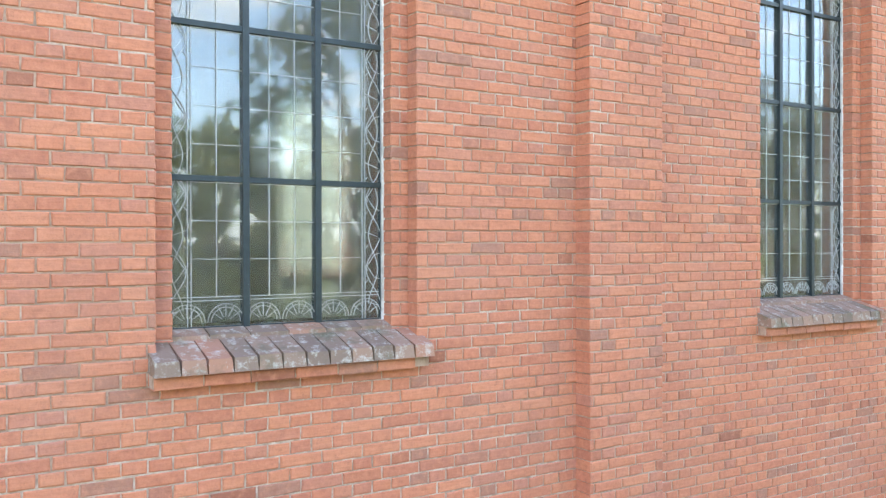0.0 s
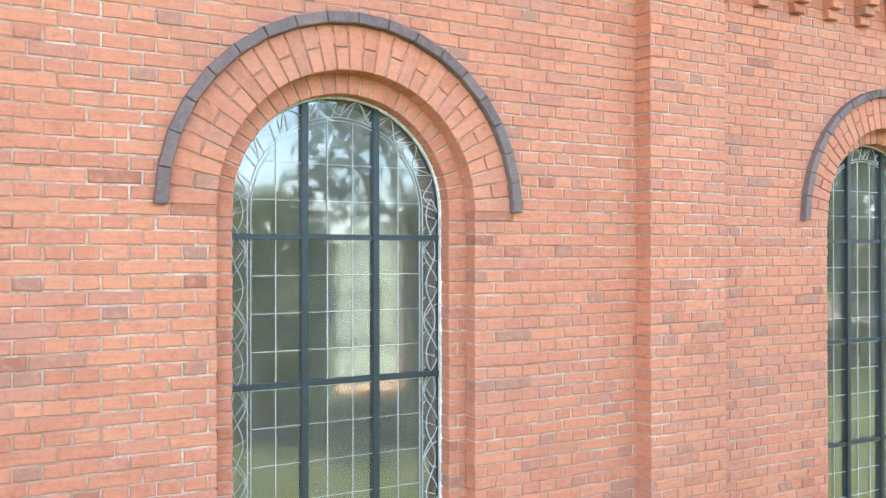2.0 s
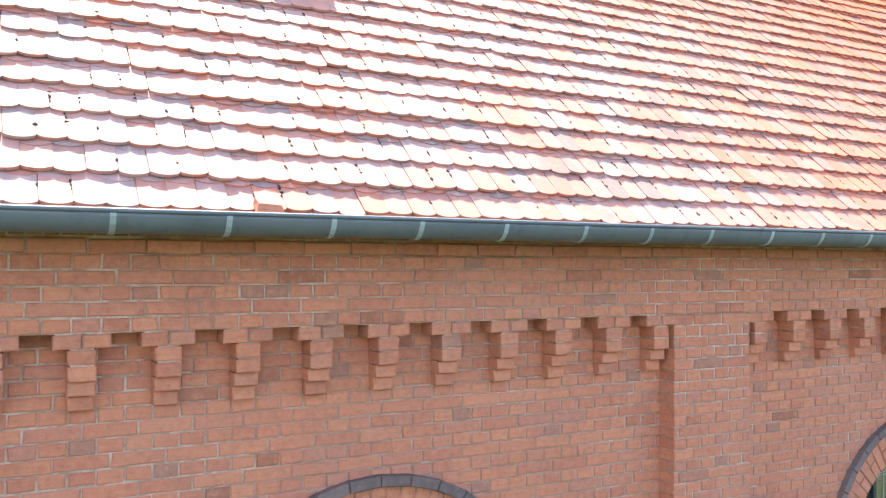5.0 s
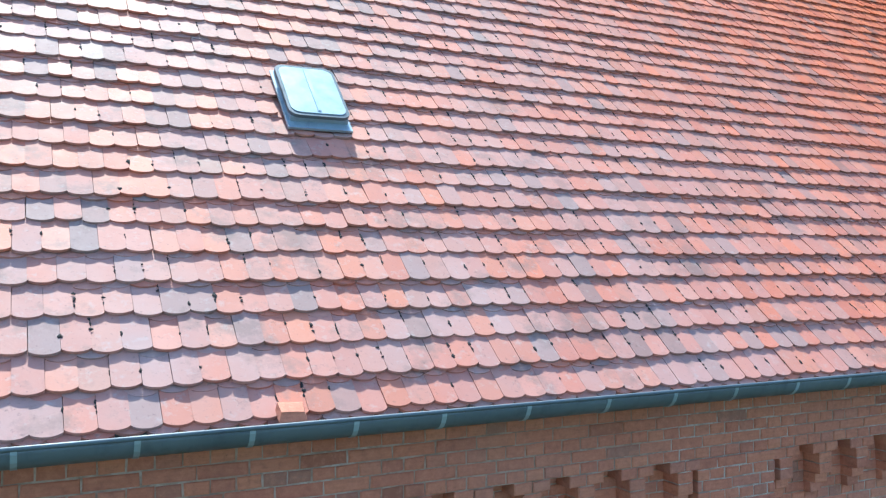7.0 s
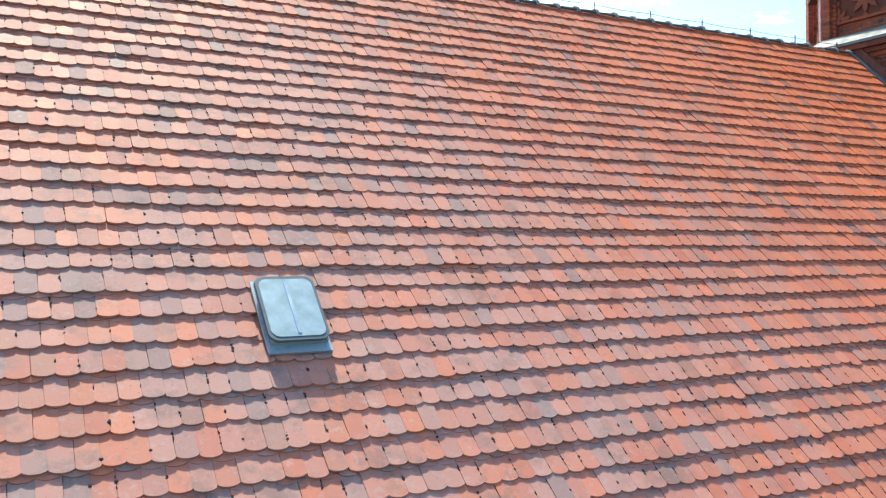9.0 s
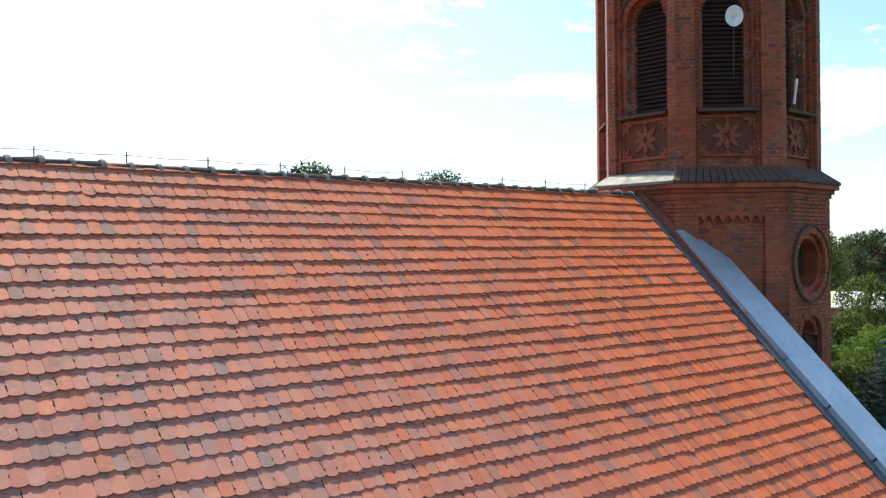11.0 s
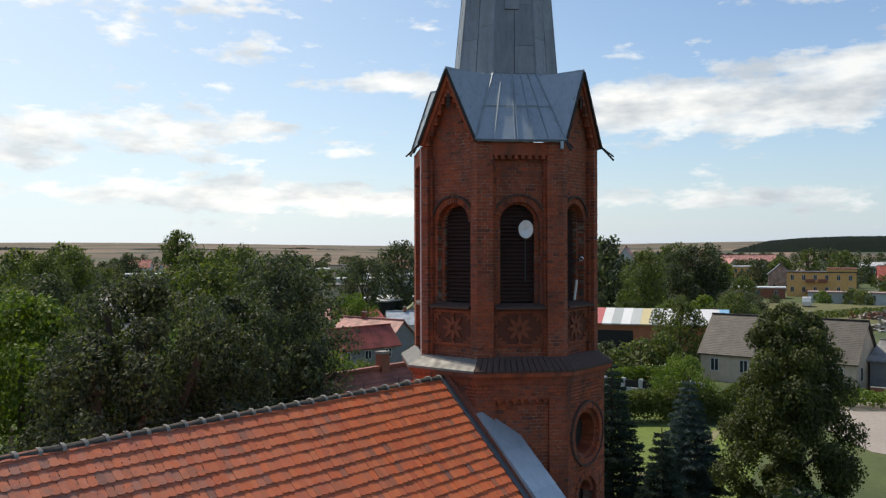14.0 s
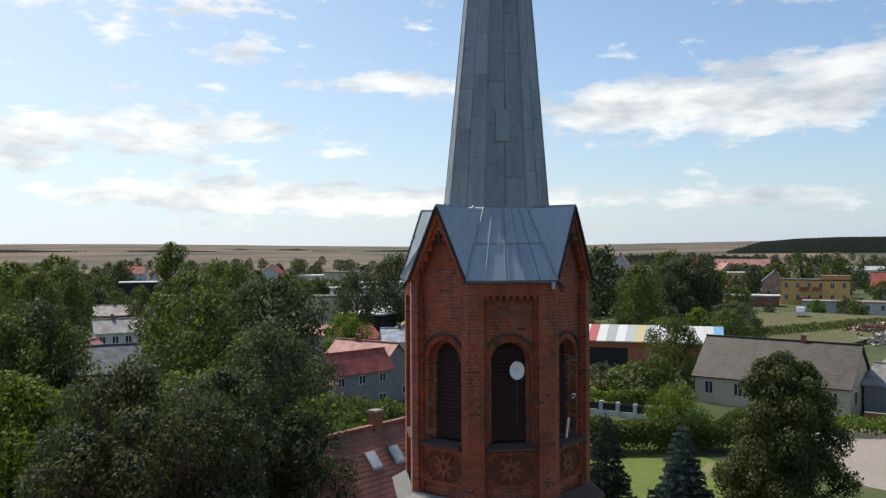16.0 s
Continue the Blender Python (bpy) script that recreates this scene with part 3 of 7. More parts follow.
# leaded windows
def leaded_window(wx):
    ob = setting(thing("window_1", "tall round-headed leaded window in a dark steel frame", "window", (wx, GLASS_Y, 0), "nave windows"))
    top = lambda x: WIN_Z + math.sqrt(max(0.0, IN_HW ** 2 - x * x))
    cols = [-IN_HW, -0.222, 0.229, IN_HW]
    rows = [SILL_Z, 3.585, 4.452, 5.30, 6.13]
    lines = []                                           # lead cames: polylines with widths
    for x in (-0.555, -0.535, 0.535, 0.555):
        lines.append(([(x, z / 50 * (WIN_Z - SILL_Z) + SILL_Z) for z in range(51)], 0.0036))
    for rr in (0.535, 0.555):
        lines.append(([(-rr * math.cos(math.pi * i / 40), WIN_Z + rr * math.sin(math.pi * i / 40)) for i in range(41)], 0.0036))
    for s in (-1, 1):
        for phase in (0.0, 0.5):
            amp = 0.05 if phase == 0 else 0.032
            lines.append(([(s * (0.612 + amp * math.cos(2 * math.pi * (i / 20 + phase))), SILL_Z + 0.1 + i / 20 * 0.433) for i in range(126)], 0.0036))
        for k in range(25):
            z = SILL_Z + 0.12 + k * 0.108
            lines.append(([(s * 0.555, z), (s * (0.575 if k % 4 else 0.64), z + (0.02 if k % 2 else -0.03))], 0.0034))
            lines.append(([(s * 0.535, z + 0.03), (s * 0.555, z + 0.03)], 0.0034))
            if k % 4 == 2:
                lines.append(([(s * 0.57, z), (s * 0.62, z + 0.07), (s * 0.672, z + 0.085)], 0.0034))
                lines.append(([(s * 0.57, z), (s * 0.62, z - 0.07), (s * 0.672, z - 0.085)], 0.0034))
    for i in range(9):                                   # fans round the head
        a0, a1 = math.pi * i / 9, math.pi * (i + 1) / 9
        arc = [(a0 + (a1 - a0) * k / 10) for k in range(11)]
        lines.append(([(-(0.615 + 0.045 * math.cos(2 * math.pi * k / 10)) * math.cos(a), WIN_Z + (0.615 + 0.045 * math.cos(2 * math.pi * k / 10)) * math.sin(a)) for k, a in enumerate(arc)], 0.0036))
        for am in (0.25, 0.5, 0.75):
            a = a0 + (a1 - a0) * am
            lines.append(([(-0.555 * math.cos(a), WIN_Z + 0.555 * math.sin(a)), (-0.64 * math.cos(a + 0.06), WIN_Z + 0.64 * math.sin(a + 0.06))], 0.0034))
    lines.append(([(x / 20 * 1.3 - 0.65, SILL_Z + 0.175) for x in range(21)], 0.0038))
    lines.append(([(x / 20 * 1.3 - 0.65, SILL_Z + 0.155) for x in range(21)], 0.0038))
    for k in range(6):                                   # fans along the foot
        c = -0.56 + 0.224 * k
        for r in (0.105, 0.085):
            lines.append(([(c + r * math.cos(math.pi * i / 12), SILL_Z + 0.03 + r * math.sin(math.pi * i / 12)) for i in range(13)], 0.0034))
        for a in (0.6, 1.1, 1.57, 2.04, 2.5):
            lines.append(([(c + 0.03 * math.cos(a), SILL_Z + 0.03 + 0.03 * math.sin(a)), (c + 0.105 * math.cos(a), SILL_Z + 0.03 + 0.105 * math.sin(a))], 0.003))
    for x in (-0.39, -0.075, 0.085, 0.385):
        lines.append(([(x, SILL_Z + 0.175 + (top(x) - 0.14 - SILL_Z - 0.175) * i / 40) for i in range(41)], 0.004))
    for k in range(14):
        z = SILL_Z + 0.39 + 0.2165 * k
        if z < top(0) - 0.2:
            half = min(0.535, math.sqrt(max(0.01, 0.535 ** 2 - max(0, z - WIN_Z) ** 2)))
            lines.append(([(-half + 2 * half * i / 24, z + 0.0015 * math.sin(i * 1.7 + k)) for i in range(25)], 0.0036))
    cells = {}
    for line, wid in lines:
        for p, q in zip(line, line[1:]):
            mx, mz = (p[0] + q[0]) / 2, (p[1] + q[1]) / 2
            if mz > top(min(0.67, abs(mx))) - 0.012 or abs(mx) > 0.668:
                continue
            i = sum(mx > c for c in cols[1:3])
            j = sum(mz > r for r in rows[1:4])
            cells.setdefault((i, j), Shape()).bar((p[0], -0.004, p[1]), (q[0], -0.004, q[1]), wid, 0.006, (0, 1, 0))
    for i in range(3):
        for j in range(4):
            a, b, z0, z1 = cols[i], cols[i + 1], rows[j], rows[j + 1]
            n = 14
            xs = [a + (b - a) * k / n for k in range(n + 1)]
            g = Shape()
            for p, q in zip(xs, xs[1:]):
                zp, zq = (z1, z1) if j < 3 else (top(p), top(q))
                if max(zp, zq) > z0:
                    for yy, order in ((0.002, (0, 1, 2, 3)), (0.006, (3, 2, 1, 0))):
                        g.add([(p, yy, z0), (q, yy, z0), (q, yy, max(z0, zq)), (p, yy, max(z0, zp))], [order])
            pane = part("pane", g, GLASS, ob, "old greenish leaded glass")
            pane.visible_shadow = False
            if (i, j) in cells:
                part("lead_came", cells[(i, j)], LEAD, pane, "pale lead cames")
    for x in cols[1:3]:
        part("mullion", Shape().box(x - 0.019, x + 0.019, -0.03, 0.03, SILL_Z, top(x) - 0.01), STEEL, ob)
    for z in rows[1:4]:
        part("transom", Shape().box(-IN_HW, IN_HW, -0.022, 0.022, z - 0.016, z + 0.016), STEEL, ob)
    fr = Shape().box(-IN_HW, IN_HW, -0.02, 0.02, SILL_Z - 0.03, SILL_Z + 0.01)
    loop = [(-IN_HW, SILL_Z)] + [(-IN_HW * math.cos(math.pi * i / 24), WIN_Z + IN_HW * math.sin(math.pi * i / 24)) for i in range(25)] + [(IN_HW, SILL_Z)]
    for p, q in zip(loop, loop[1:]):
        fr.bar((p[0], 0, p[1]), (q[0], 0, q[1]), 0.03, 0.03, (0, 1, 0))
    part("frame", fr, STEEL, ob)
    return ob


win = leaded_window(windows[1])
for wx in (windows[0], windows[2], windows[3]):
    copy_thing(win, Matrix.Translation((wx, GLASS_Y, 0)))
SOUTH, SHIFT = 2 * RIDGE_Y, -0.36       # the windows of the two walls do not quite face each other
for wx in windows:
    copy_thing(win, pose(wx + SHIFT, SOUTH - GLASS_Y, 0, 0, 0, 180))

# the other walls, the vault and floor of the nave
south = Plane((0, SOUTH, 0), (1, 0, 0), (0, 1, 0))
sh = Shape()
for wx in windows:
    arch_plate(sh, south, wx - BAY / 2, wx + BAY / 2, GROUND, 8.3, wx + SHIFT, IN_HW, SILL_Z, WIN_Z, 0, -0.5)
wall_s = setting(thing("wall_south", "red brick south wall of the nave", "wall"))
part("masonry", sh, BRICK, wall_s)
sh = Shape()
for wx in windows:
    arch_plate(sh, south, wx - BAY / 2, wx + BAY / 2, GROUND, 8.3, wx + SHIFT, IN_HW, SILL_Z, WIN_Z, -0.505, -0.45)
part("plaster_lining", sh, PLASTER, wall_s, "pale interior plaster")
wall_e = setting(thing("wall_east", "plain brick end wall of the nave", "wall"))
part("masonry", Shape().add([(NAVE_X0, 0.0, GROUND), (NAVE_X0, SOUTH, GROUND), (NAVE_X0, SOUTH, 8), (NAVE_X0, RIDGE_Y, 13.4), (NAVE_X0, 0, 8)], [(0, 1, 2, 3, 4)]).box(NAVE_X0 + 0.01, NAVE_X0 + 0.5, 0.5, SOUTH - 0.5, GROUND, 8.2), BRICK, wall_e)
fl = setting(new("floor", Shape().box(NAVE_X0, NAVE_X1, 0.4, SOUTH - 0.4, GROUND, GROUND + 0.1).mesh("floor", PLASTER)), "pale stone nave floor", "floor")
ce = setting(new("ceiling", Shape().box(NAVE_X0, NAVE_X1, 0.3, SOUTH - 0.3, 8.3, 8.4).mesh("ceiling", PLASTER)), "pale plaster nave ceiling", "ceiling")

# west gable wall behind the tower side of the roof
gable = setting(thing("wall_west", "brick gable wall of the nave with metal coping", "wall"))
prof = [(0.0, GROUND), (SOUTH, GROUND), (SOUTH, 8.4), (RIDGE_Y, 13.9), (0.0, 8.45)]
part("masonry", Shape().prism([(NAVE_X1, y, z) for y, z in prof], [(NAVE_X1 + 0.85, y, z) for y, z in prof]), TOWER_BRICK, gable)


# ---- the roof ----
roof = setting(thing("roof", "steep plain-tile roof of weathered orange clay tiles", "roof"))
deck = Shape().prism([(NAVE_X0, EAVE_Y + 0.1, ROOF_Z0 + EAVE_Y + 0.1 - 0.1), (NAVE_X0, RIDGE_Y, ROOF_Z0 + RIDGE_Y - 0.1), (NAVE_X0, RIDGE_Y, ROOF_Z0 + RIDGE_Y - 0.22), (NAVE_X0, EAVE_Y + 0.1, ROOF_Z0 + EAVE_Y + 0.1 - 0.2)],
                     [(NAVE_X1, EAVE_Y + 0.1, ROOF_Z0 + EAVE_Y + 0.1 - 0.1), (NAVE_X1, RIDGE_Y, ROOF_Z0 + RIDGE_Y - 0.1), (NAVE_X1, RIDGE_Y, ROOF_Z0 + RIDGE_Y - 0.22), (NAVE_X1, EAVE_Y + 0.1, ROOF_Z0 + EAVE_Y + 0.1 - 0.2)])
part("deck", deck, DARK_AND_SHADE, roof, "dark roof boards under the tiles")
back = Shape().prism([(NAVE_X0, SOUTH + 0.5, ROOF_Z0 - 0.5), (NAVE_X0, RIDGE_Y, ROOF_Z0 + RIDGE_Y - 0.02), (NAVE_X0, RIDGE_Y, ROOF_Z0 + RIDGE_Y - 0.2), (NAVE_X0, SOUTH + 0.5, ROOF_Z0 - 0.7)],
                     [(NAVE_X1, SOUTH + 0.5, ROOF_Z0 - 0.5), (NAVE_X1, RIDGE_Y, ROOF_Z0 + RIDGE_Y - 0.02), (NAVE_X1, RIDGE_Y, ROOF_Z0 + RIDGE_Y - 0.2), (NAVE_X1, SOUTH + 0.5, ROOF_Z0 - 0.7)])
part("south_slope", back, TILE, roof)

TILE_W, ROW, Q = 0.1335, 0.1555, math.sqrt(0.5)
slope = Matrix(((1, 0, 0), (0, Q, -Q), (0, Q, Q))).to_4x4()


def tile_shape(w, length, thick=0.017, drop=0.023):
    """A beaver-tail tile lying along its slope: y up the slope, foot at y = 0."""
    pts = [(w / 2 * f, drop * (0.75 * f * f + 0.25 * f ** 6)) for f in (-1.0, -0.9, -0.7, -0.45, -0.15, 0.15, 0.45, 0.7, 0.9, 1.0)] + [(w / 2, length), (-w / 2, length)]
    n = len(pts)
    vs = [(x, y, 0) for x, y in pts] + [(x, y, -thick) for x, y in pts]
    fs = [tuple(range(n))] + [(i, n + i, n + (i + 1) % n, (i + 1) % n) for i in range(n)]
    return vs, fs


TILES = [tile_shape(w, 0.275) for w in (0.1330, 0.1326, 0.1316)]
tile_data = [mesh("tile", v, f, TILE) for v, f in TILES]
rest = Shape()
near_tiles = []
mossy = Shape()
trng = random.Random(21)
rows_n = int((RIDGE_Y - EAVE_Y) / ROW)
HATCH = (1.605, 2.01, 1.085, 1.485)


def weathered(i, x):
    return 0.009 * noise.noise((i * 0.9, x * 0.45, 3.0)) + 0.004 * math.sin(i * 2.3 + x * 1.1)


for i in range(rows_n + 1):
    for layer in (0, 1):                    # the lower and the upper tile course of each row
        y = EAVE_Y + i * ROW - (0.006 if layer == 0 else 0.0)
        x = NAVE_X0 + 0.02 + (TILE_W / 2 if (layer + (i % 2)) % 2 else 0.0)
        while x < NAVE_X1 - 0.03:
            jx, jy, jt, jl = trng.gauss(0, 0.0008), trng.gauss(0, 0.0035), trng.gauss(0, 0.25), abs(trng.gauss(0, 0.0022))
            if trng.random() < 0.12:
                jx, jt = trng.gauss(0, 0.0016), trng.gauss(0, 0.55)
            if trng.random() < 0.006:
                jy, jt = jy - trng.uniform(0.01, 0.025), jt + trng.gauss(0, 0.8)
            if HATCH[0] < x < HATCH[1] and HATCH[2] + 0.0 < y + 0.06 < HATCH[3]:
                x += TILE_W
                continue
            up = (0.012 if layer else -0.007) + jl
            kick = -5.8 if layer else -5.3   # tiles lie flatter than the roof
            m = Matrix.Translation((x + jx, y + jy + weathered(i, x), ROOF_Z0 + y + jy + up * 1.4)) @ slope @ pose(0, 0, 0, kick + trng.gauss(0, 0.7), trng.gauss(0, 0.7), jt)
            room = (RIDGE_Y - 0.03 - y) / (0.275 * Q)
            if room < 0.2:
                x += TILE_W
                continue
            if room < 1:
                m = m @ Matrix.Diagonal((1, room, 1, 1))
            k = trng.randrange(3)
            if layer and i < 16 and 0.15 < x < 2.55:
                near_tiles.append((k, m))
            else:
                v, f = TILES[k]
                rest.add([m @ Vector(q) for q in v], f)
            if layer and trng.random() < (0.5 if x < 2.5 else 0.62 if x < 6.5 else 0.14):
                c = m @ Vector((TILE_W / 2, trng.uniform(0.06, 0.15), 0.002))
                for _ in range(trng.choice((1, 1, 2, 3))):   # ragged tufts down the joint
                    a, bb = trng.uniform(0.003, 0.011), trng.uniform(0.008, 0.026)
                    ring_ = [c + slope @ Vector((a * math.cos(t) * trng.uniform(0.4, 1.5), bb * math.sin(t) * trng.uniform(0.5, 1.3), 0)) for t in [k2 * math.pi / 4 for k2 in range(8)]]
                    topv = c + slope @ Vector((0, 0, 0.004))
                    mossy.add(ring_ + [topv], [(k2, (k2 + 1) % 8, 8) for k2 in range(8)])
                    c = c + slope @ Vector((trng.gauss(0, 0.003), trng.uniform(0.02, 0.045), -0.003))
            x += TILE_W
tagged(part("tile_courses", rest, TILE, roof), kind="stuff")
tagged(part("moss", mossy, MOSS, roof, "dark moss in the tile joints"), kind="stuff")

# ridge tiles with mortar collars, and conductor pins
RIDGE_TOP = ROOF_Z0 + RIDGE_Y - 0.045
x, i = NAVE_X0, 0
rshape = Shape()
n = 8
for k in range(n + 1):
    a = math.pi * k / n
    rshape.v += [(0, -0.085 * math.cos(a), 0.065 * math.sin(a)), (0.36, -0.1 * math.cos(a), 0.078 * math.sin(a))]
    if k:
        rshape.f.append((2 * k - 2, 2 * k - 1, 2 * k + 1, 2 * k))
rmesh = rshape.mesh("ridge_tile", RIDGE, True)
collar = Shape().add([(dx, -r * math.cos(math.pi * k / 8), 0.9 * r * math.sin(math.pi * k / 8)) for dx, r in ((0.0, 0.098), (0.02, 0.112), (0.05, 0.108), (0.07, 0.09)) for k in range(9)],
                    [(j * 9 + k, j * 9 + k + 1, j * 9 + k + 10, j * 9 + k + 9) for j in range(3) for k in range(8)])
cmesh = collar.mesh("collar", CEMENT, True)
while x < NAVE_X1 - 0.05:
    m = pose(x, RIDGE_Y, RIDGE_TOP - 0.035 + trng.uniform(-0.008, 0.008), 0, trng.gauss(0, 1.2), trng.gauss(0, 1.0))
    rt = child("ridge_tile", rmesh, roof, "" if i else "dark mossy ridge tile", m)
    child("mortar_collar", cmesh, rt, "", pose(0.30, 0, 0.0))
    x += 0.335
    i += 1
part("ridge_bedding", Shape().prism([(NAVE_X0, RIDGE_Y - 0.14, RIDGE_TOP - 0.17), (NAVE_X0, RIDGE_Y + 0.14, RIDGE_TOP - 0.17), (NAVE_X0, RIDGE_Y, RIDGE_TOP - 0.01)], [(NAVE_X1, RIDGE_Y - 0.14, RIDGE_TOP - 0.17), (NAVE_X1, RIDGE_Y + 0.14, RIDGE_TOP - 0.17), (NAVE_X1, RIDGE_Y, RIDGE_TOP - 0.01)]), CEMENT, roof)
cond = thing("lightning_conductor", "thin steel lightning wire on short ridge pins", "lightning conductor")
wire = []
for k in range(18):
    x = NAVE_X0 + 0.5 + k * 1.02
    part("pin", Shape().bar((x, RIDGE_Y, RIDGE_TOP + 0.02), (x, RIDGE_Y, RIDGE_TOP + 0.17), 0.012), STEEL, cond)
    wire += [(x, RIDGE_Y, RIDGE_TOP + 0.13), (x + 0.51, RIDGE_Y, RIDGE_TOP + 0.115)]
part("wire", Shape().tube(wire, 0.004, 5), STEEL, cond)

# verge flashing towards the tower
verge = setting(thing("verge_flashing", "blue-grey sheet metal flashing down the gable", "flashing"))
def up_roof(x, y, h):
    return (x, y - h * Q, ROOF_Z0 + y + h * Q)
segs = 7
for k in range(segs):
    ya, yb = 4.32 - (4.32 - EAVE_Y) * k / segs, 4.32 - (4.32 - EAVE_Y) * (k + 1) / segs + (-0.02)
    lift = 0.003 * (segs - k)
    part("coping_sheet", Shape().prism([up_roof(13.04, ya, 0.02), up_roof(13.9, ya, 0.02), up_roof(13.9, ya, 0.12 + lift), up_roof(13.04, ya, 0.115 + lift)], [up_roof(13.04, yb, 0.02), up_roof(13.9, yb, 0.02), up_roof(13.9, yb, 0.12 + lift), up_roof(13.04, yb, 0.115 + lift)]), FLASH, verge)
part("gutter_sheet", Shape().prism([up_roof(12.86, 5.05, 0.0), up_roof(13.06, 5.05, 0.0), up_roof(13.06, 5.05, 0.03), up_roof(12.86, 5.05, 0.03)], [up_roof(12.86, EAVE_Y, 0.0), up_roof(13.06, EAVE_Y, 0.0), up_roof(13.06, EAVE_Y, 0.03), up_roof(12.86, EAVE_Y, 0.03)]), GUTTER_ZINC, verge)

# gutter
gut = thing("gutter", "half-round zinc gutter along the eaves", "gutter")
GY, GZ, GR = -0.56, 7.98, 0.085
gs, n = Shape(), 12
xs = [NAVE_X0, NAVE_X1 + 0.4]
prof = [(GY - (GR) * math.cos(math.pi * k / n), GZ - GR * 1.15 * math.sin(math.pi * k / n)) for k in range(n + 1)] + [(GY + (GR - 0.006) * math.cos(math.pi * k / n), GZ - (GR - 0.006) * 1.15 * math.sin(math.pi * k / n)) for k in range(n + 1)]
gs.add([(x, y, z) for x in xs for y, z in prof], [(k, (k + 1) % len(prof), len(prof) + (k + 1) % len(prof), len(prof) + k) for k in range(len(prof))])
part("trough", gs, GUTTER_ZINC, gut, "", True)
part("bead", Shape().tube([(xs[0], GY - GR, GZ), (xs[1], GY - GR, GZ)], 0.011, 8), GUTTER_ZINC, gut, "", True)
bk = Shape()
arcp = [(GY - (GR + 0.004) * math.cos(math.pi * k / 10), GZ + 0.006 - (GR + 0.004) * 1.15 * math.sin(math.pi * k / 10)) for k in range(11)]
arci = [(y * 0.995, z - 0.006) for y, z in arcp]
bk.prism([(-0.013, *q) for q in arcp + arci[::-1]], [(0.013, *q) for q in arcp + arci[::-1]])
bmesh_ = bk.mesh("bracket", ZINC)
for k in range(37):
    child("bracket", bmesh_, gut, "", pose(NAVE_X0 + 0.255 + k * 0.49 + trng.uniform(-0.02, 0.02), 0, 0))

# roof hatch
hatch = thing("roof_hatch", "small square metal-framed roof hatch set in the tiles", "roof hatch")
hx0, hx1, hy0, hy1 = HATCH
def on_roof(x, y, h=0.0):
    return (x, y - h * Q, ROOF_Z0 + y + h * Q)
hs = Shape()
for a, b in (((hx0, hy0), (hx1, hy0)), ((hx1, hy0), (hx1, hy1)), ((hx1, hy1), (hx0, hy1)), ((hx0, hy1), (hx0, hy0))):
    hs.prism([on_roof(*a, -0.05), on_roof(*b, -0.05), on_roof(*b, 0.075), on_roof(*a, 0.075)], [on_roof(a[0] * 0.97 + 0.03 * 1.8075, a[1] * 0.97 + 0.03 * 1.285, -0.05), on_roof(b[0] * 0.97 + 0.03 * 1.8075, b[1] * 0.97 + 0.03 * 1.285, -0.05), on_roof(b[0] * 0.97 + 0.03 * 1.8075, b[1] * 0.97 + 0.03 * 1.285, 0.075), on_roof(a[0] * 0.97 + 0.03 * 1.8075, a[1] * 0.97 + 0.03 * 1.285, 0.075)])
part("curb", hs, ZINC, hatch)
part("flashing_apron", Shape().prism([on_roof(hx0 - 0.022, hy0 - 0.05, 0.022), on_roof(hx1 + 0.022, hy0 - 0.05, 0.022), on_roof(hx1 + 0.022, hy1 + 0.02, 0.022), on_roof(hx0 - 0.022, hy1 + 0.02, 0.022)], [on_roof(hx0 - 0.022, hy0 - 0.05, 0.04), on_roof(hx1 + 0.022, hy0 - 0.05, 0.04), on_roof(hx1 + 0.022, hy1 + 0.02, 0.034), on_roof(hx0 - 0.022, hy1 + 0.02, 0.034)]), ZINC, hatch)
cor = []
cx_, cy_ = (hx0 + hx1) / 2, (hy0 + hy1) / 2
hw_, hh_, rr_ = (hx1 - hx0) / 2 + 0.012, (hy1 - hy0) / 2 + 0.008, 0.07
for qx, qy, a0 in ((1, 1, 0), (-1, 1, 90), (-1, -1, 180), (1, -1, 270)):
    for k in range(6):
        a = radians(a0 + 18 * k)
        cor.append((cx_ + qx * (hw_ - rr_) + rr_ * math.cos(a), cy_ + qy * (hh_ - rr_ * 0.7) + rr_ * 0.7 * math.sin(a)))
lid = part("lid", Shape().prism([on_roof(x, y, 0.076) for x, y in cor], [on_roof(x, y, 0.10) for x, y in cor]), GUTTER_ZINC, hatch, "grey rounded lid frame")
inset = [(cx_ + (x - cx_) * 0.9, cy_ + (y - cy_) * 0.9) for x, y in cor]
m, N, b = material("hatch_sheet", (0.20, 0.25, 0.235), 0.42, 0.5)
N.put(N.mix(N.span(N.noise(N.world(), 9.0, 5.0), 0.35, 0.7), (0.44, 0.51, 0.51), (0.30, 0.36, 0.36)), b.inputs["Base Color"])
b.inputs["Specular IOR Level"].default_value = 0.9
part("lid_sheet", Shape().prism([on_roof(x, y, 0.1) for x, y in inset], [on_roof(x, y, 0.104) for x, y in inset]), m, hatch, "dull grey sheet metal lid")
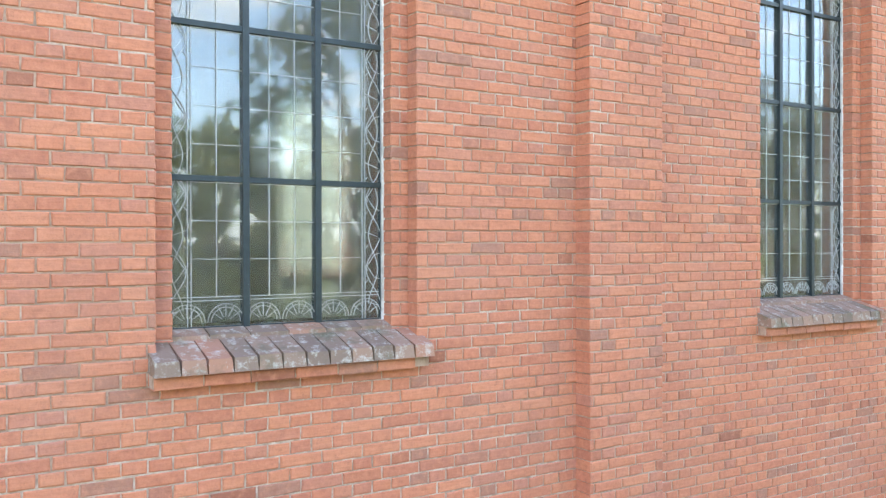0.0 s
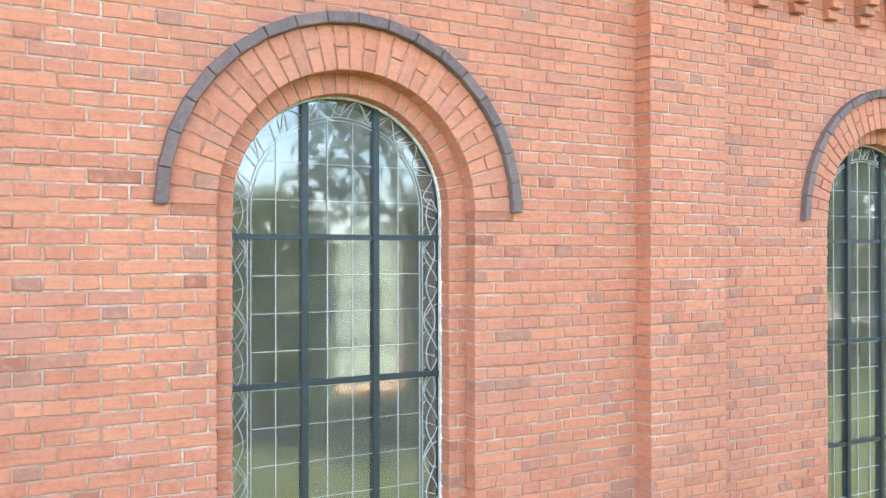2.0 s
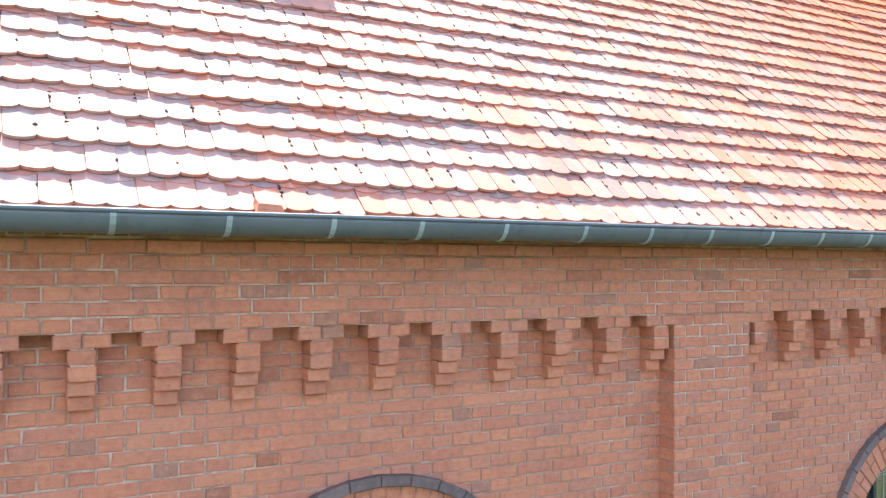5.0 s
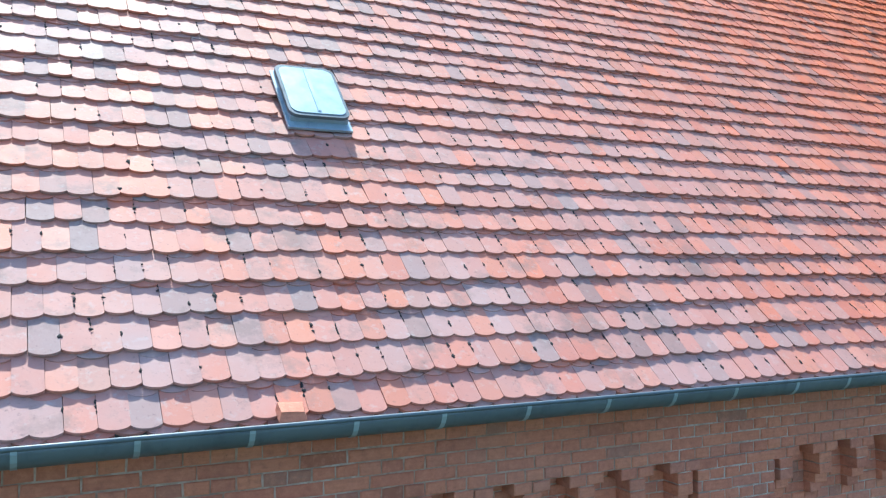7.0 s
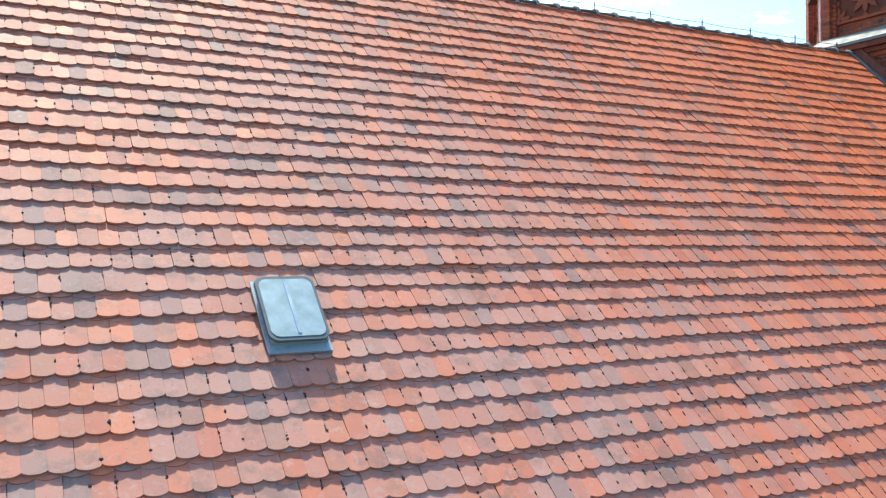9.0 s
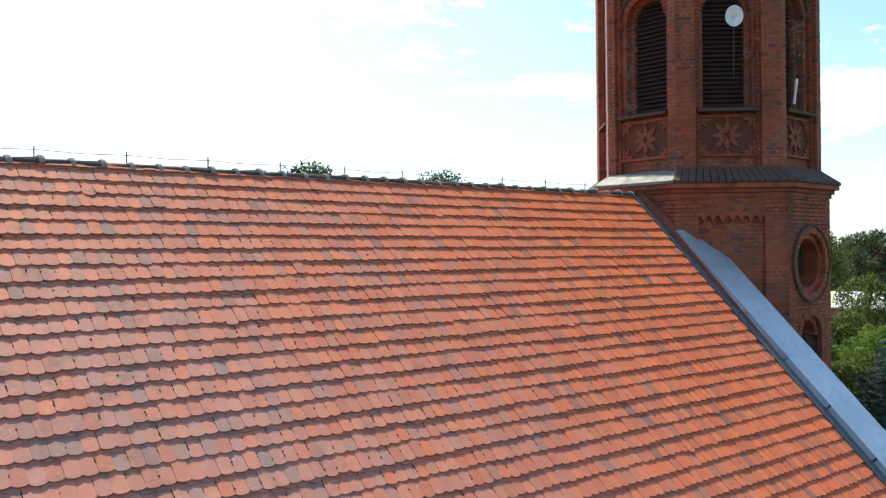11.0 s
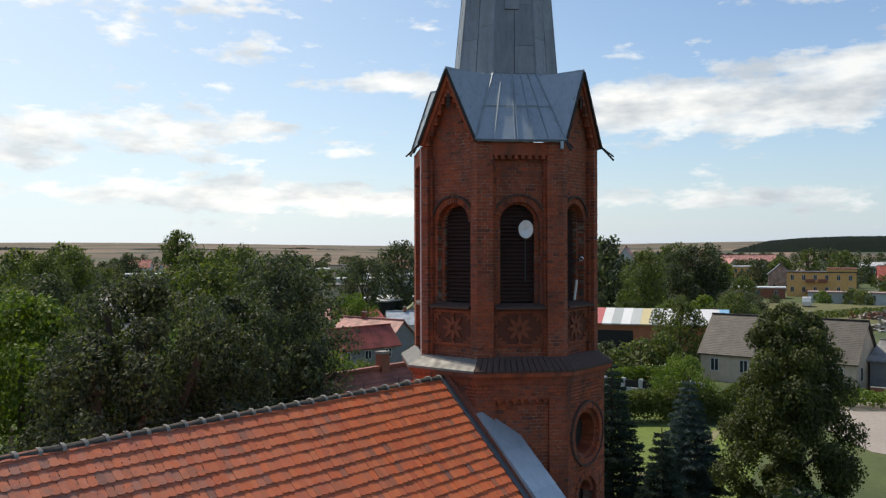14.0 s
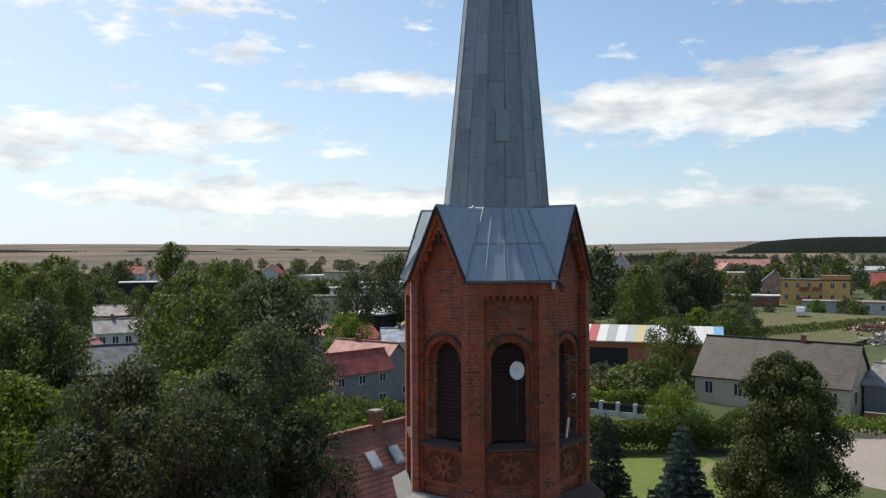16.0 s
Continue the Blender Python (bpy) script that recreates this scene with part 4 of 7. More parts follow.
part("rib", Shape().prism([on_roof(cx_ - 0.012, hy0 + 0.03, 0.104), on_roof(cx_ + 0.012, hy0 + 0.03, 0.104), on_roof(cx_ + 0.012, hy1 - 0.03, 0.104), on_roof(cx_ - 0.012, hy1 - 0.03, 0.104)], [on_roof(cx_ - 0.012, hy0 + 0.03, 0.109), on_roof(cx_ + 0.012, hy0 + 0.03, 0.109), on_roof(cx_ + 0.012, hy1 - 0.03, 0.109), on_roof(cx_ - 0.012, hy1 - 0.03, 0.109)]), FLASH, hatch)

# a piece of old brick left at the eaves
scrap = thing("brick_fragment", "broken piece of red brick lying at the eaves", "brick")
part("fragment", Shape().prism([(1.065, -0.60, 7.985), (1.20, -0.605, 7.985), (1.205, -0.52, 8.03), (1.07, -0.515, 8.03)], [(1.075, -0.60, 8.035), (1.185, -0.60, 8.028), (1.195, -0.535, 8.065), (1.075, -0.53, 8.07)]), BRICK, scrap)


# ---- the tower ----
TX, TY, TURN = 15.36, 5.20, radians(1.6)
AX, HX = 2.12, 0.772                    # upper stage: distance and half width of the four gabled faces


def ring8(ax, hx, z):
    """The eight corners of the tower at height z, starting at the nave side."""
    pts = [(-ax, hx), (-ax, -hx), (-hx, -ax), (hx, -ax), (ax, -hx), (ax, hx), (hx, ax), (-hx, ax)]
    c, s = math.cos(TURN), math.sin(TURN)
    return [(TX + c * x - s * y, TY + s * x + c * y, z) for x, y in pts]


def grown(d):
    """Corner numbers of the stage with its faces moved out by d."""
    ax = AX + d
    hx = HX + d * math.tan(math.pi / 8)
    return ax, hx


def tower_face(k, d=0.0):
    """The k-th face as a plane with u = 0 in its middle, and its half width."""
    c = ring8(*grown(d), 0)
    a, b = Vector(c[k]), Vector(c[(k + 1) % 8])
    along = (b - a).normalized()
    out = Vector((along.y, -along.x, 0))
    mid = (a + b) / 2
    if (mid - Vector((TX, TY, 0))).dot(out) < 0:
        out = -out
    return Plane(mid, along, out), (b - a).length / 2


SOOTY_SILL = plain("sooty_sill", (0.10, 0.06, 0.048), 0.9, 0, 12)
# dark tone that paints the shaded holes of the flower panels
HOLE_SHADE = plain("pierced_ground", (0.15, 0.048, 0.028), 0.9, 0, 30)
tower = thing("church_tower", "dark red brick octagonal church tower with a metal spire", "church tower")
ZC, ZE, ZT = 14.02, 18.74, 20.42        # top of cornice, eaves, gable tips
# solid near-black core in place of the shade inside the belfry
core = child("core", Shape().prism(ring8(*grown(-0.6), GROUND), ring8(*grown(-0.6), 18.7)).mesh("core", DARK_AND_SHADE), tower, "near-black core standing in for shade inside the belfry")
REC, WIN_D = -0.18, -0.34


def stage_face(k):
    plane, hw = tower_face(k)
    gabled = k % 2 == 0
    pil = 0.17 if gabled else 0.36      # corner strips
    r_out, r_in = (0.52, 0.385) if gabled else (0.53, 0.385)
    zs, z_sill = 17.03, 15.2
    face = child("face", None, tower)
    top = ZE
    mor = Shape()
    arch_plate(mor, plane, -hw + pil - 0.02, hw - pil + 0.02, ZC, top, 0, r_out - 0.06, z_sill, zs, REC - 0.006, WIN_D - 0.01)
    arch_plate(mor, plane, -r_out - 0.02, r_out + 0.02, ZC + 0.3, zs + r_out + 0.05, 0, r_in, z_sill, zs, WIN_D - 0.004, -0.6)
    for s in (-1, 1):
        a, b = sorted((s * hw, s * (hw - pil)))
        mor.add([plane.at(a + (0.006 if s > 0 else -0), ZC - 0.1, -0.006), plane.at(b - (0.006 if s < 0 else 0), ZC - 0.1, -0.006), plane.at(b - (0.006 if s < 0 else 0), top, -0.006), plane.at(a + (0.006 if s > 0 else 0), top, -0.006)], [(0, 1, 2, 3)])
        e = s * (hw - pil + 0.004)
        mor.add([plane.at(e, ZC, -0.006), plane.at(e, top, -0.006), plane.at(e, top, -0.2), plane.at(e, ZC, -0.2)], [(0, 1, 2, 3)])
    tagged(part("mortar", mor, TOWER_MORTAR, face), kind="stuff")

    def rec_spans(z):
        a, b = -hw + pil + 0.004, hw - pil - 0.004
        if z > zs:
            h2 = (r_out - 0.05) ** 2 - (z - zs) ** 2
            cut = math.sqrt(h2) if h2 > 0 else 0
        else:
            cut = r_out - 0.06 if z > z_sill else 0
        return [(a, -cut), (cut, b)] if cut else [(a, b)]

    bricks(face, plane, ZC, top, rec_spans, TOWER_BRICK, "brickwork", 0.16, REC)
    bricks(face, plane, ZC, top, lambda z: [(-hw + 0.002, -hw + pil), (hw - pil, hw - 0.002)], TOWER_BRICK, "corner_strip_brickwork", 0.19, 0.0)
    bricks(face, plane, ZC, top - 0.3, lambda z: [(-hw + pil, -hw + pil + 0.065), (hw - pil - 0.065, hw - pil)], TOWER_BRICK, "order_brickwork", 0.1, -0.09)
    bricks(face, plane, z_sill, zs + 0.04, lambda z: [(-r_out + 0.03, -r_in), (r_in, r_out - 0.03)], TOWER_BRICK, "jamb_brickwork", 0.2, WIN_D)
    arch = child("arch", None, tower)
    pieces(arch, "brick", TOWER_BRICK, ring(plane, 0, zs, r_out - 0.10, r_out + 0.03, 21, REC + 0.015, 0.18))
    pieces(arch, "brick", TOWER_BRICK, ring(plane, 0, zs, r_in, r_out - 0.095, 17, WIN_D + 0.004, 0.2))
    hood = child("hood", None, tower, "dark hood moulding over the belfry arch")
    pieces(hood, "brick", SOOTY_SILL, ring(plane, 0, zs, r_out + 0.035, r_out + 0.085, 13, REC + 0.06, 0.08))
    # louvres in the opening
    lou = child("louvre", None, tower, "dark timber louvres")
    z = z_sill + 0.08
    while z < zs + r_in - 0.03:
        h = r_in if z < zs else math.sqrt(max(0.0, r_in ** 2 - (z - zs) ** 2))
        if h > 0.06:
            sl = Shape().prism([plane.at(-h, z, -0.41), plane.at(h, z, -0.41), plane.at(h, z + 0.014, -0.41), plane.at(-h, z + 0.014, -0.41)],
                               [plane.at(-h, z + 0.075, -0.49), plane.at(h, z + 0.075, -0.49), plane.at(h, z + 0.089, -0.49), plane.at(-h, z + 0.089, -0.49)])
            child("slat", sl.mesh("slat", TIMBER), lou)
        z += 0.085
    # sill, and the terracotta panel under it
    part("sill", Shape().prism([plane.at(-r_out - 0.02, z_sill - 0.07, 0.02), plane.at(r_out + 0.02, z_sill - 0.07, 0.02), plane.at(r_out + 0.02, z_sill - 0.07, -0.3), plane.at(-r_out - 0.02, z_sill - 0.07, -0.3)],
                               [plane.at(-r_out - 0.02, z_sill - 0.02, 0.02), plane.at(r_out + 0.02, z_sill - 0.02, 0.02), plane.at(r_out + 0.02, z_sill + 0.05, -0.3), plane.at(-r_out - 0.02, z_sill + 0.05, -0.3)]), SOOTY_SILL, tower, "dark weathered window sill")
    pan = child("ornament_panel", None, tower, "pierced terracotta flower panel")
    pw, z0, z1 = hw - pil - 0.03, 14.34, 15.06
    zc, pc = (z0 + z1) / 2, 0.36
    # unpierced plate, its dark colour standing in for shade in the holes
    child("backing", Shape().prism([plane.at(-pw, z0, REC + 0.006), plane.at(pw, z0, REC + 0.006), plane.at(pw, z1, REC + 0.006), plane.at(-pw, z1, REC + 0.006)], [plane.at(-pw, z0, REC - 0.02), plane.at(pw, z0, REC - 0.02), plane.at(pw, z1, REC - 0.02), plane.at(-pw, z1, REC - 0.02)]).mesh("backing", HOLE_SHADE), pan, "dark plate painted as the panel's shaded holes")
    edge = Shape()
    for a, b in (((-pw, z0), (pw, z0)), ((-pw, z1), (pw, z1)), ((-pw, z0), (-pw, z1)), ((pw, z0), (pw, z1))):
        edge.bar(plane.at(*a, REC + 0.03), plane.at(*b, REC + 0.03), 0.05, 0.05)
    child("border", edge.mesh("border", TOWER_BRICK), pan)
    def leaf_bar(cu, cv, a, r0, r1, w):
        ca, sa = math.cos(a), math.sin(a)
        pet = [(r0, 0.0), (r0 + (r1 - r0) * 0.3, w), (r0 + (r1 - r0) * 0.65, w * 0.9), (r1, 0.0), (r0 + (r1 - r0) * 0.65, -w * 0.9), (r0 + (r1 - r0) * 0.3, -w)]
        pts = [(cu + x * ca - y * sa, cv + x * sa + y * ca) for x, y in pet]
        child("petal", Shape().prism([plane.at(u, v, REC) for u, v in pts], [plane.at(u, v, REC + 0.045) for u, v in pts]).mesh("petal", TERRACOTTA), pan)

    for i in range(8):                                   # a flower of eight petals between four quarter flowers
        leaf_bar(0, zc, math.pi * i / 4, 0.03, 0.29 if i % 2 == 0 else 0.32, 0.05)
    for su in (-1, 1):
        for sv in (-1, 1):
            cu, cv = su * (pw - 0.06), zc + sv * (pc - 0.06)
            for i in range(8):
                a = math.pi * i / 4
                if math.cos(a) * su < 0.1 and math.sin(a) * sv < 0.1:
                    leaf_bar(cu, cv, a, 0.02, 0.24 if i % 2 == 0 else 0.20, 0.036)
            pts = [(cu + 0.035 * math.cos(t), cv + 0.035 * math.sin(t)) for t in [k2 * math.pi / 4 for k2 in range(8)]]
            child("rosette", Shape().prism([plane.at(u, v, REC) for u, v in pts], [plane.at(u, v, REC + 0.05) for u, v in pts]).mesh("rosette", TERRACOTTA), pan)
    for su, sv in ((1, 0), (-1, 0), (0, 1), (0, -1)):
        cu, cv = su * (pw - 0.03), zc + sv * (pc - 0.03)
        pts = [(cu + 0.05 * math.cos(t), cv + 0.05 * math.sin(t)) for t in [k2 * math.pi / 4 for k2 in range(8)]]
        child("rosette", Shape().prism([plane.at(u, v, REC) for u, v in pts], [plane.at(u, v, REC + 0.04) for u, v in pts]).mesh("rosette", TERRACOTTA), pan)
    # head of the bay
    if not gabled:
        hd = Shape()
        n = 8
        for i in range(n):
            a = -hw + pil + (2 * (hw - pil)) * (i + 0.15) / n
            brick_faces(hd, plane, [(a, 18.38), (a + 0.085, 18.38), (a + 0.085, 18.46), (a, 18.46)], 0.1, -0.005)
        hd.prism([plane.at(-hw + pil, 18.46, -0.19), plane.at(hw - pil, 18.46, -0.19), plane.at(hw - pil, 18.46, 0.0), plane.at(-hw + pil, 18.46, 0.0)], [plane.at(-hw + pil, ZE, -0.1), plane.at(hw - pil, ZE, -0.1), plane.at(hw - pil, ZE, 0.0), plane.at(-hw + pil, ZE, 0.0)])
        part("dentil_band", hd, TOWER_BRICK, tower)
    else:
        # the gable over the face, with a stepped brick band
        tip = ZT - 0.06
        half = lambda z: (hw + 0.01) * max(0.0, (tip - z) / (tip - ZE))
        gm = Shape().prism([plane.at(-hw - 0.02, ZE, REC - 0.004), plane.at(hw + 0.02, ZE, REC - 0.004), plane.at(0, tip, REC - 0.004)], [plane.at(-hw - 0.02, ZE, -0.5), plane.at(hw + 0.02, ZE, -0.5), plane.at(0, tip, -0.5)])
        part("gable_mortar", gm, TOWER_MORTAR, tower)
        bricks(tower, plane, ZE, tip - 0.1, lambda z: [(-half(z), half(z))] if half(z) > 0.05 else [], TOWER_BRICK, "gable_brickwork", 0.1, REC)

        def rake(z):
            h = half(z)
            step = half(ZE + (math.floor((z - ZE) / 0.225) + 1) * 0.225)
            inner = max(0.0, math.floor((step - 0.12) / 0.11) * 0.11) if z < tip - 0.55 else 0.0
            return ([(-h, -inner), (inner, h)] if inner else [(-h, h)]) if h > 0.05 else []
        bricks(tower, plane, ZE, tip - 0.1, rake, TOWER_BRICK, "stepped_gable_brickwork", 0.08, 0.0)
        for s in (-1, 1):                                # brick soffit along the rake
            pts = [(s * (hw + 0.03), ZE + 0.02), (0, ZT - 0.02), (0, ZT - 0.28), (s * (hw - 0.10), ZE + 0.02)]
            part("rake_soffit", Shape().prism([plane.at(u, v, 0.05) for u, v in pts], [plane.at(u, v, -0.5) for u, v in pts]), TOWER_BRICK, tower)
        # thin dark plate on the brick face paints the shade of a narrow recess
        slit_plate = Shape().prism([plane.at(-0.045, tip - 0.80, 0.004), plane.at(0.045, tip - 0.80, 0.004), plane.at(0.045, tip - 0.50, 0.004), plane.at(-0.045, tip - 0.50, 0.004)], [plane.at(-0.045, tip - 0.80, 0.008), plane.at(0.045, tip - 0.80, 0.008), plane.at(0.045, tip - 0.50, 0.008), plane.at(-0.045, tip - 0.50, 0.008)])
        part("slit", slit_plate, DARK_AND_SHADE, tower, "narrow dark plate painted as a shaded slit in the gable")


for k in range(8):
    if k in (7, 0, 1, 2, 3):
        stage_face(k)
    else:
        plane, hw = tower_face(k)
        part("back_face", Shape().prism([plane.at(-hw, ZC, 0), plane.at(hw, ZC, 0), plane.at(hw, ZC, -0.3), plane.at(-hw, ZC, -0.3)], [plane.at(-hw, ZE, 0), plane.at(hw, ZE, 0), plane.at(hw, ZE, -0.3), plane.at(-hw, ZE, -0.3)]), TOWER_BRICK, tower)

# lower stage
LOW = 0.13
for k in range(8):
    plane, hw = tower_face(k, LOW)
    diag = k % 2 == 1
    face = child("lower_face", None, tower)
    z0 = 6.5 if k in (0, 1, 2, 3) else 13.4
    # behind the round window the wall is set back and near-black for shade
    back_w = -0.42 if k == 2 else -0.08
    part("mortar", Shape().prism([plane.at(-hw, GROUND, back_w), plane.at(hw, GROUND, back_w), plane.at(hw, GROUND, -0.5), plane.at(-hw, GROUND, -0.5)], [plane.at(-hw, 13.6, back_w), plane.at(hw, 13.6, back_w), plane.at(hw, 13.6, -0.5), plane.at(-hw, 13.6, -0.5)]), DARK_AND_SHADE if k == 2 else TOWER_MORTAR if k in (0, 1, 2, 3) else TOWER_BRICK, face)
    if k not in (1, 2, 3):
        if k == 0:
            bricks(face, plane, 11.5, 13.55, lambda z, hw=hw: [(-hw, hw)], TOWER_BRICK, "brickwork", 0.09, 0.0)
        continue
    pil = 0.42
    if diag:
        part("strip_mortar", Shape().prism([plane.at(-hw, GROUND, -0.007), plane.at(-hw + pil - 0.006, GROUND, -0.007), plane.at(-hw + pil - 0.006, GROUND, -0.1), plane.at(-hw, GROUND, -0.1)], [plane.at(-hw, 13.6, -0.007), plane.at(-hw + pil - 0.006, 13.6, -0.007), plane.at(-hw + pil - 0.006, 13.6, -0.1), plane.at(-hw, 13.6, -0.1)])
             .prism([plane.at(hw - pil + 0.006, GROUND, -0.007), plane.at(hw, GROUND, -0.007), plane.at(hw, GROUND, -0.1), plane.at(hw - pil + 0.006, GROUND, -0.1)], [plane.at(hw - pil + 0.006, 13.6, -0.007), plane.at(hw, 13.6, -0.007), plane.at(hw, 13.6, -0.1), plane.at(hw - pil + 0.006, 13.6, -0.1)])
             .prism([plane.at(-hw, 13.2, -0.007), plane.at(hw, 13.2, -0.007), plane.at(hw, 13.2, -0.1), plane.at(-hw, 13.2, -0.1)], [plane.at(-hw, 13.6, -0.007), plane.at(hw, 13.6, -0.007), plane.at(hw, 13.6, -0.1), plane.at(-hw, 13.6, -0.1)]), TOWER_MORTAR, face)
        bricks(face, plane, z0, 13.2, lambda z: [(-hw + pil, hw - pil)], TOWER_BRICK, "panel_brickwork", 0.06, -0.072)
        bricks(face, plane, z0, 13.2, lambda z: [(-hw, -hw + pil), (hw - pil, hw)], TOWER_BRICK, "corner_strip_brickwork", 0.12, 0.0)
        bricks(face, plane, 13.2, 13.6, lambda z: [(-hw, hw)], TOWER_BRICK, "band_brickwork", 0.09, 0.0)
        fz = Shape()
        n = 7
        for i in range(n):
            c = -hw + pil + (2 * (hw - pil)) * (i + 0.5) / n
            fz.prism([plane.at(c - 0.062, 13.215, 0.02), plane.at(c + 0.062, 13.215, 0.02), plane.at(c, 13.09, 0.02)], [plane.at(c - 0.062, 13.215, -0.08), plane.at(c + 0.062, 13.215, -0.08), plane.at(c, 13.09, -0.08)])
        part("tooth_frieze", fz, TOWER_BRICK, tower, "small pointed brick teeth")
    else:
        # round window and the arched window below it
        zc, ro, zs2 = 12.32, 0.56, 10.95

        def lower_spans(z):
            cut = 0.0
            if abs(z - zc) < ro + 0.08:
                cut = math.sqrt(max(0.0, (ro + 0.08) ** 2 - (z - zc) ** 2))
            if z < zs2 + 0.5:
                cut = max(cut, 0.42 if z < zs2 else math.sqrt(max(0.0, 0.5 ** 2 - (z - zs2) ** 2)))
            return [(-hw, -cut), (cut, hw)] if cut else [(-hw, hw)]
        part("strip_mortar", Shape().prism([plane.at(-hw, GROUND, -0.012), plane.at(-0.66, GROUND, -0.012), plane.at(-0.66, GROUND, -0.1), plane.at(-hw, GROUND, -0.1)], [plane.at(-hw, 13.6, -0.012), plane.at(-0.66, 13.6, -0.012), plane.at(-0.66, 13.6, -0.1), plane.at(-hw, 13.6, -0.1)])
             .prism([plane.at(0.66, GROUND, -0.012), plane.at(hw, GROUND, -0.012), plane.at(hw, GROUND, -0.1), plane.at(0.66, GROUND, -0.1)], [plane.at(0.66, 13.6, -0.012), plane.at(hw, 13.6, -0.012), plane.at(hw, 13.6, -0.1), plane.at(0.66, 13.6, -0.1)]), TOWER_MORTAR, face)
        bricks(face, plane, z0, 13.6, lower_spans, TOWER_BRICK, "brickwork", 0.09, 0.0)
        rnd = child("round_window", None, tower, "round window in a moulded brick ring")
        pieces(rnd, "brick", TOWER_BRICK, ring(plane, 0, zc, ro, ro + 0.12, 40, 0.03, 0.1, False, 0.008, 0, 2 * math.pi))
        pieces(rnd, "brick", TOWER_BRICK, ring(plane, 0, zc, ro - 0.1, ro + 0.002, 32, -0.06, 0.34, False, 0.008, 0, 2 * math.pi))
        # near-black disc stands in for the shade of the deep opening
        disc = [(0.47 * math.cos(t), zc + 0.47 * math.sin(t)) for t in [k2 * math.pi / 16 for k2 in range(32)]]
        child("pane", Shape().prism([plane.at(u, v, -0.38) for u, v in disc], [plane.at(u, v, -0.37) for u, v in disc]).mesh("pane", DARK_AND_SHADE), rnd, "dark disc painted as the shade inside the round window")
        outer = child("hood", None, rnd, "dark brick hood ring")
        pieces(outer, "brick", SOOTY_SILL, ring(plane, 0, zc, ro + 0.125, ro + 0.17, 30, 0.05, 0.1, False, 0.008, 0, 2 * math.pi))
        low = child("arched_window", None, tower, "round-headed window in a brick arch")
        pieces(low, "brick", TOWER_BRICK, ring(plane, 0, zs2, 0.40, 0.54, 20, 0.02, 0.1))
        pieces(low, "brick", TOWER_BRICK, ring(plane, 0, zs2, 0.30, 0.402, 16, -0.06, 0.34))
        ap = [(-0.3, 8.6), (0.3, 8.6)] + [(0.3 * math.cos(math.pi * i / 12), zs2 + 0.3 * math.sin(math.pi * i / 12)) for i in range(13)]
        child("pane", Shape().prism([plane.at(u, v, -0.38) for u, v in ap], [plane.at(u, v, -0.37) for u, v in ap]).mesh("pane", FAR_PANE), low, "dark glass")

# cornice between the stages: brick steps and a worn capping
corn = child("cornice", None, tower, "stepped brick cornice with worn grey capping")
for d0, za, zb in ((LOW + 0.03, 13.55, 13.63), (LOW + 0.08, 13.63, 13.71), (LOW + 0.16, 13.71, 13.80)):
    for k in range(8):
        plane, hw = tower_face(k, d0)
        child("course", Shape().prism([plane.at(-hw, za, 0), plane.at(hw, za, 0), plane.at(hw, za, -0.5), plane.at(-hw, za, -0.5)], [plane.at(-hw, zb - 0.006, 0), plane.at(hw, zb - 0.006, 0), plane.at(hw, zb - 0.006, -0.5), plane.at(-hw, zb - 0.006, -0.5)]).mesh("course", TOWER_BRICK), corn)
lo_, hi_ = ring8(*grown(LOW + 0.19), 13.80), ring8(*grown(-0.02), 14.06)
for k in range(8):
    j = (k + 1) % 8
    low2, hi2 = Vector(lo_[k]), Vector(lo_[j])
    up = Vector((0, 0, 0.05))
    if k in (0, 7):
        child("capping", Shape().prism([low2, hi2, hi_[j], hi_[k]], [low2 + up, hi2 + up, Vector(hi_[j]) + up * 0.3, Vector(hi_[k]) + up * 0.3]).mesh("capping", LEAD_CAP), corn, "pale metal capping")
    else:                                   # sloping bricks on edge
        n = 16
        for i in range(n):
            a, b = (i + 0.06) / n, (i + 0.94) / n
            p, q = low2.lerp(hi2, a), low2.lerp(hi2, b)
            r, s = Vector(hi_[k]).lerp(Vector(hi_[j]), b), Vector(hi_[k]).lerp(Vector(hi_[j]), a)
            child("brick", Shape().prism([p, q, r, s], [p + up, q + up, r + up, s + up]).mesh("brick", SOOTY_SILL), corn)

# roof between the gables, and the spire
SPIRE_A, SPIRE_Z, SPIRE_TOP = 1.165, 20.40, 34.0


def spire_ring(a, z):
    h = a * math.tan(math.pi / 8)
    lean = 0.05 + 0.0135 * (z - SPIRE_Z)         # the old spire leans a little
    return [Vector(p) + Vector((0.64, -0.77, 0)) * lean for p in ring8(a, h, z)]


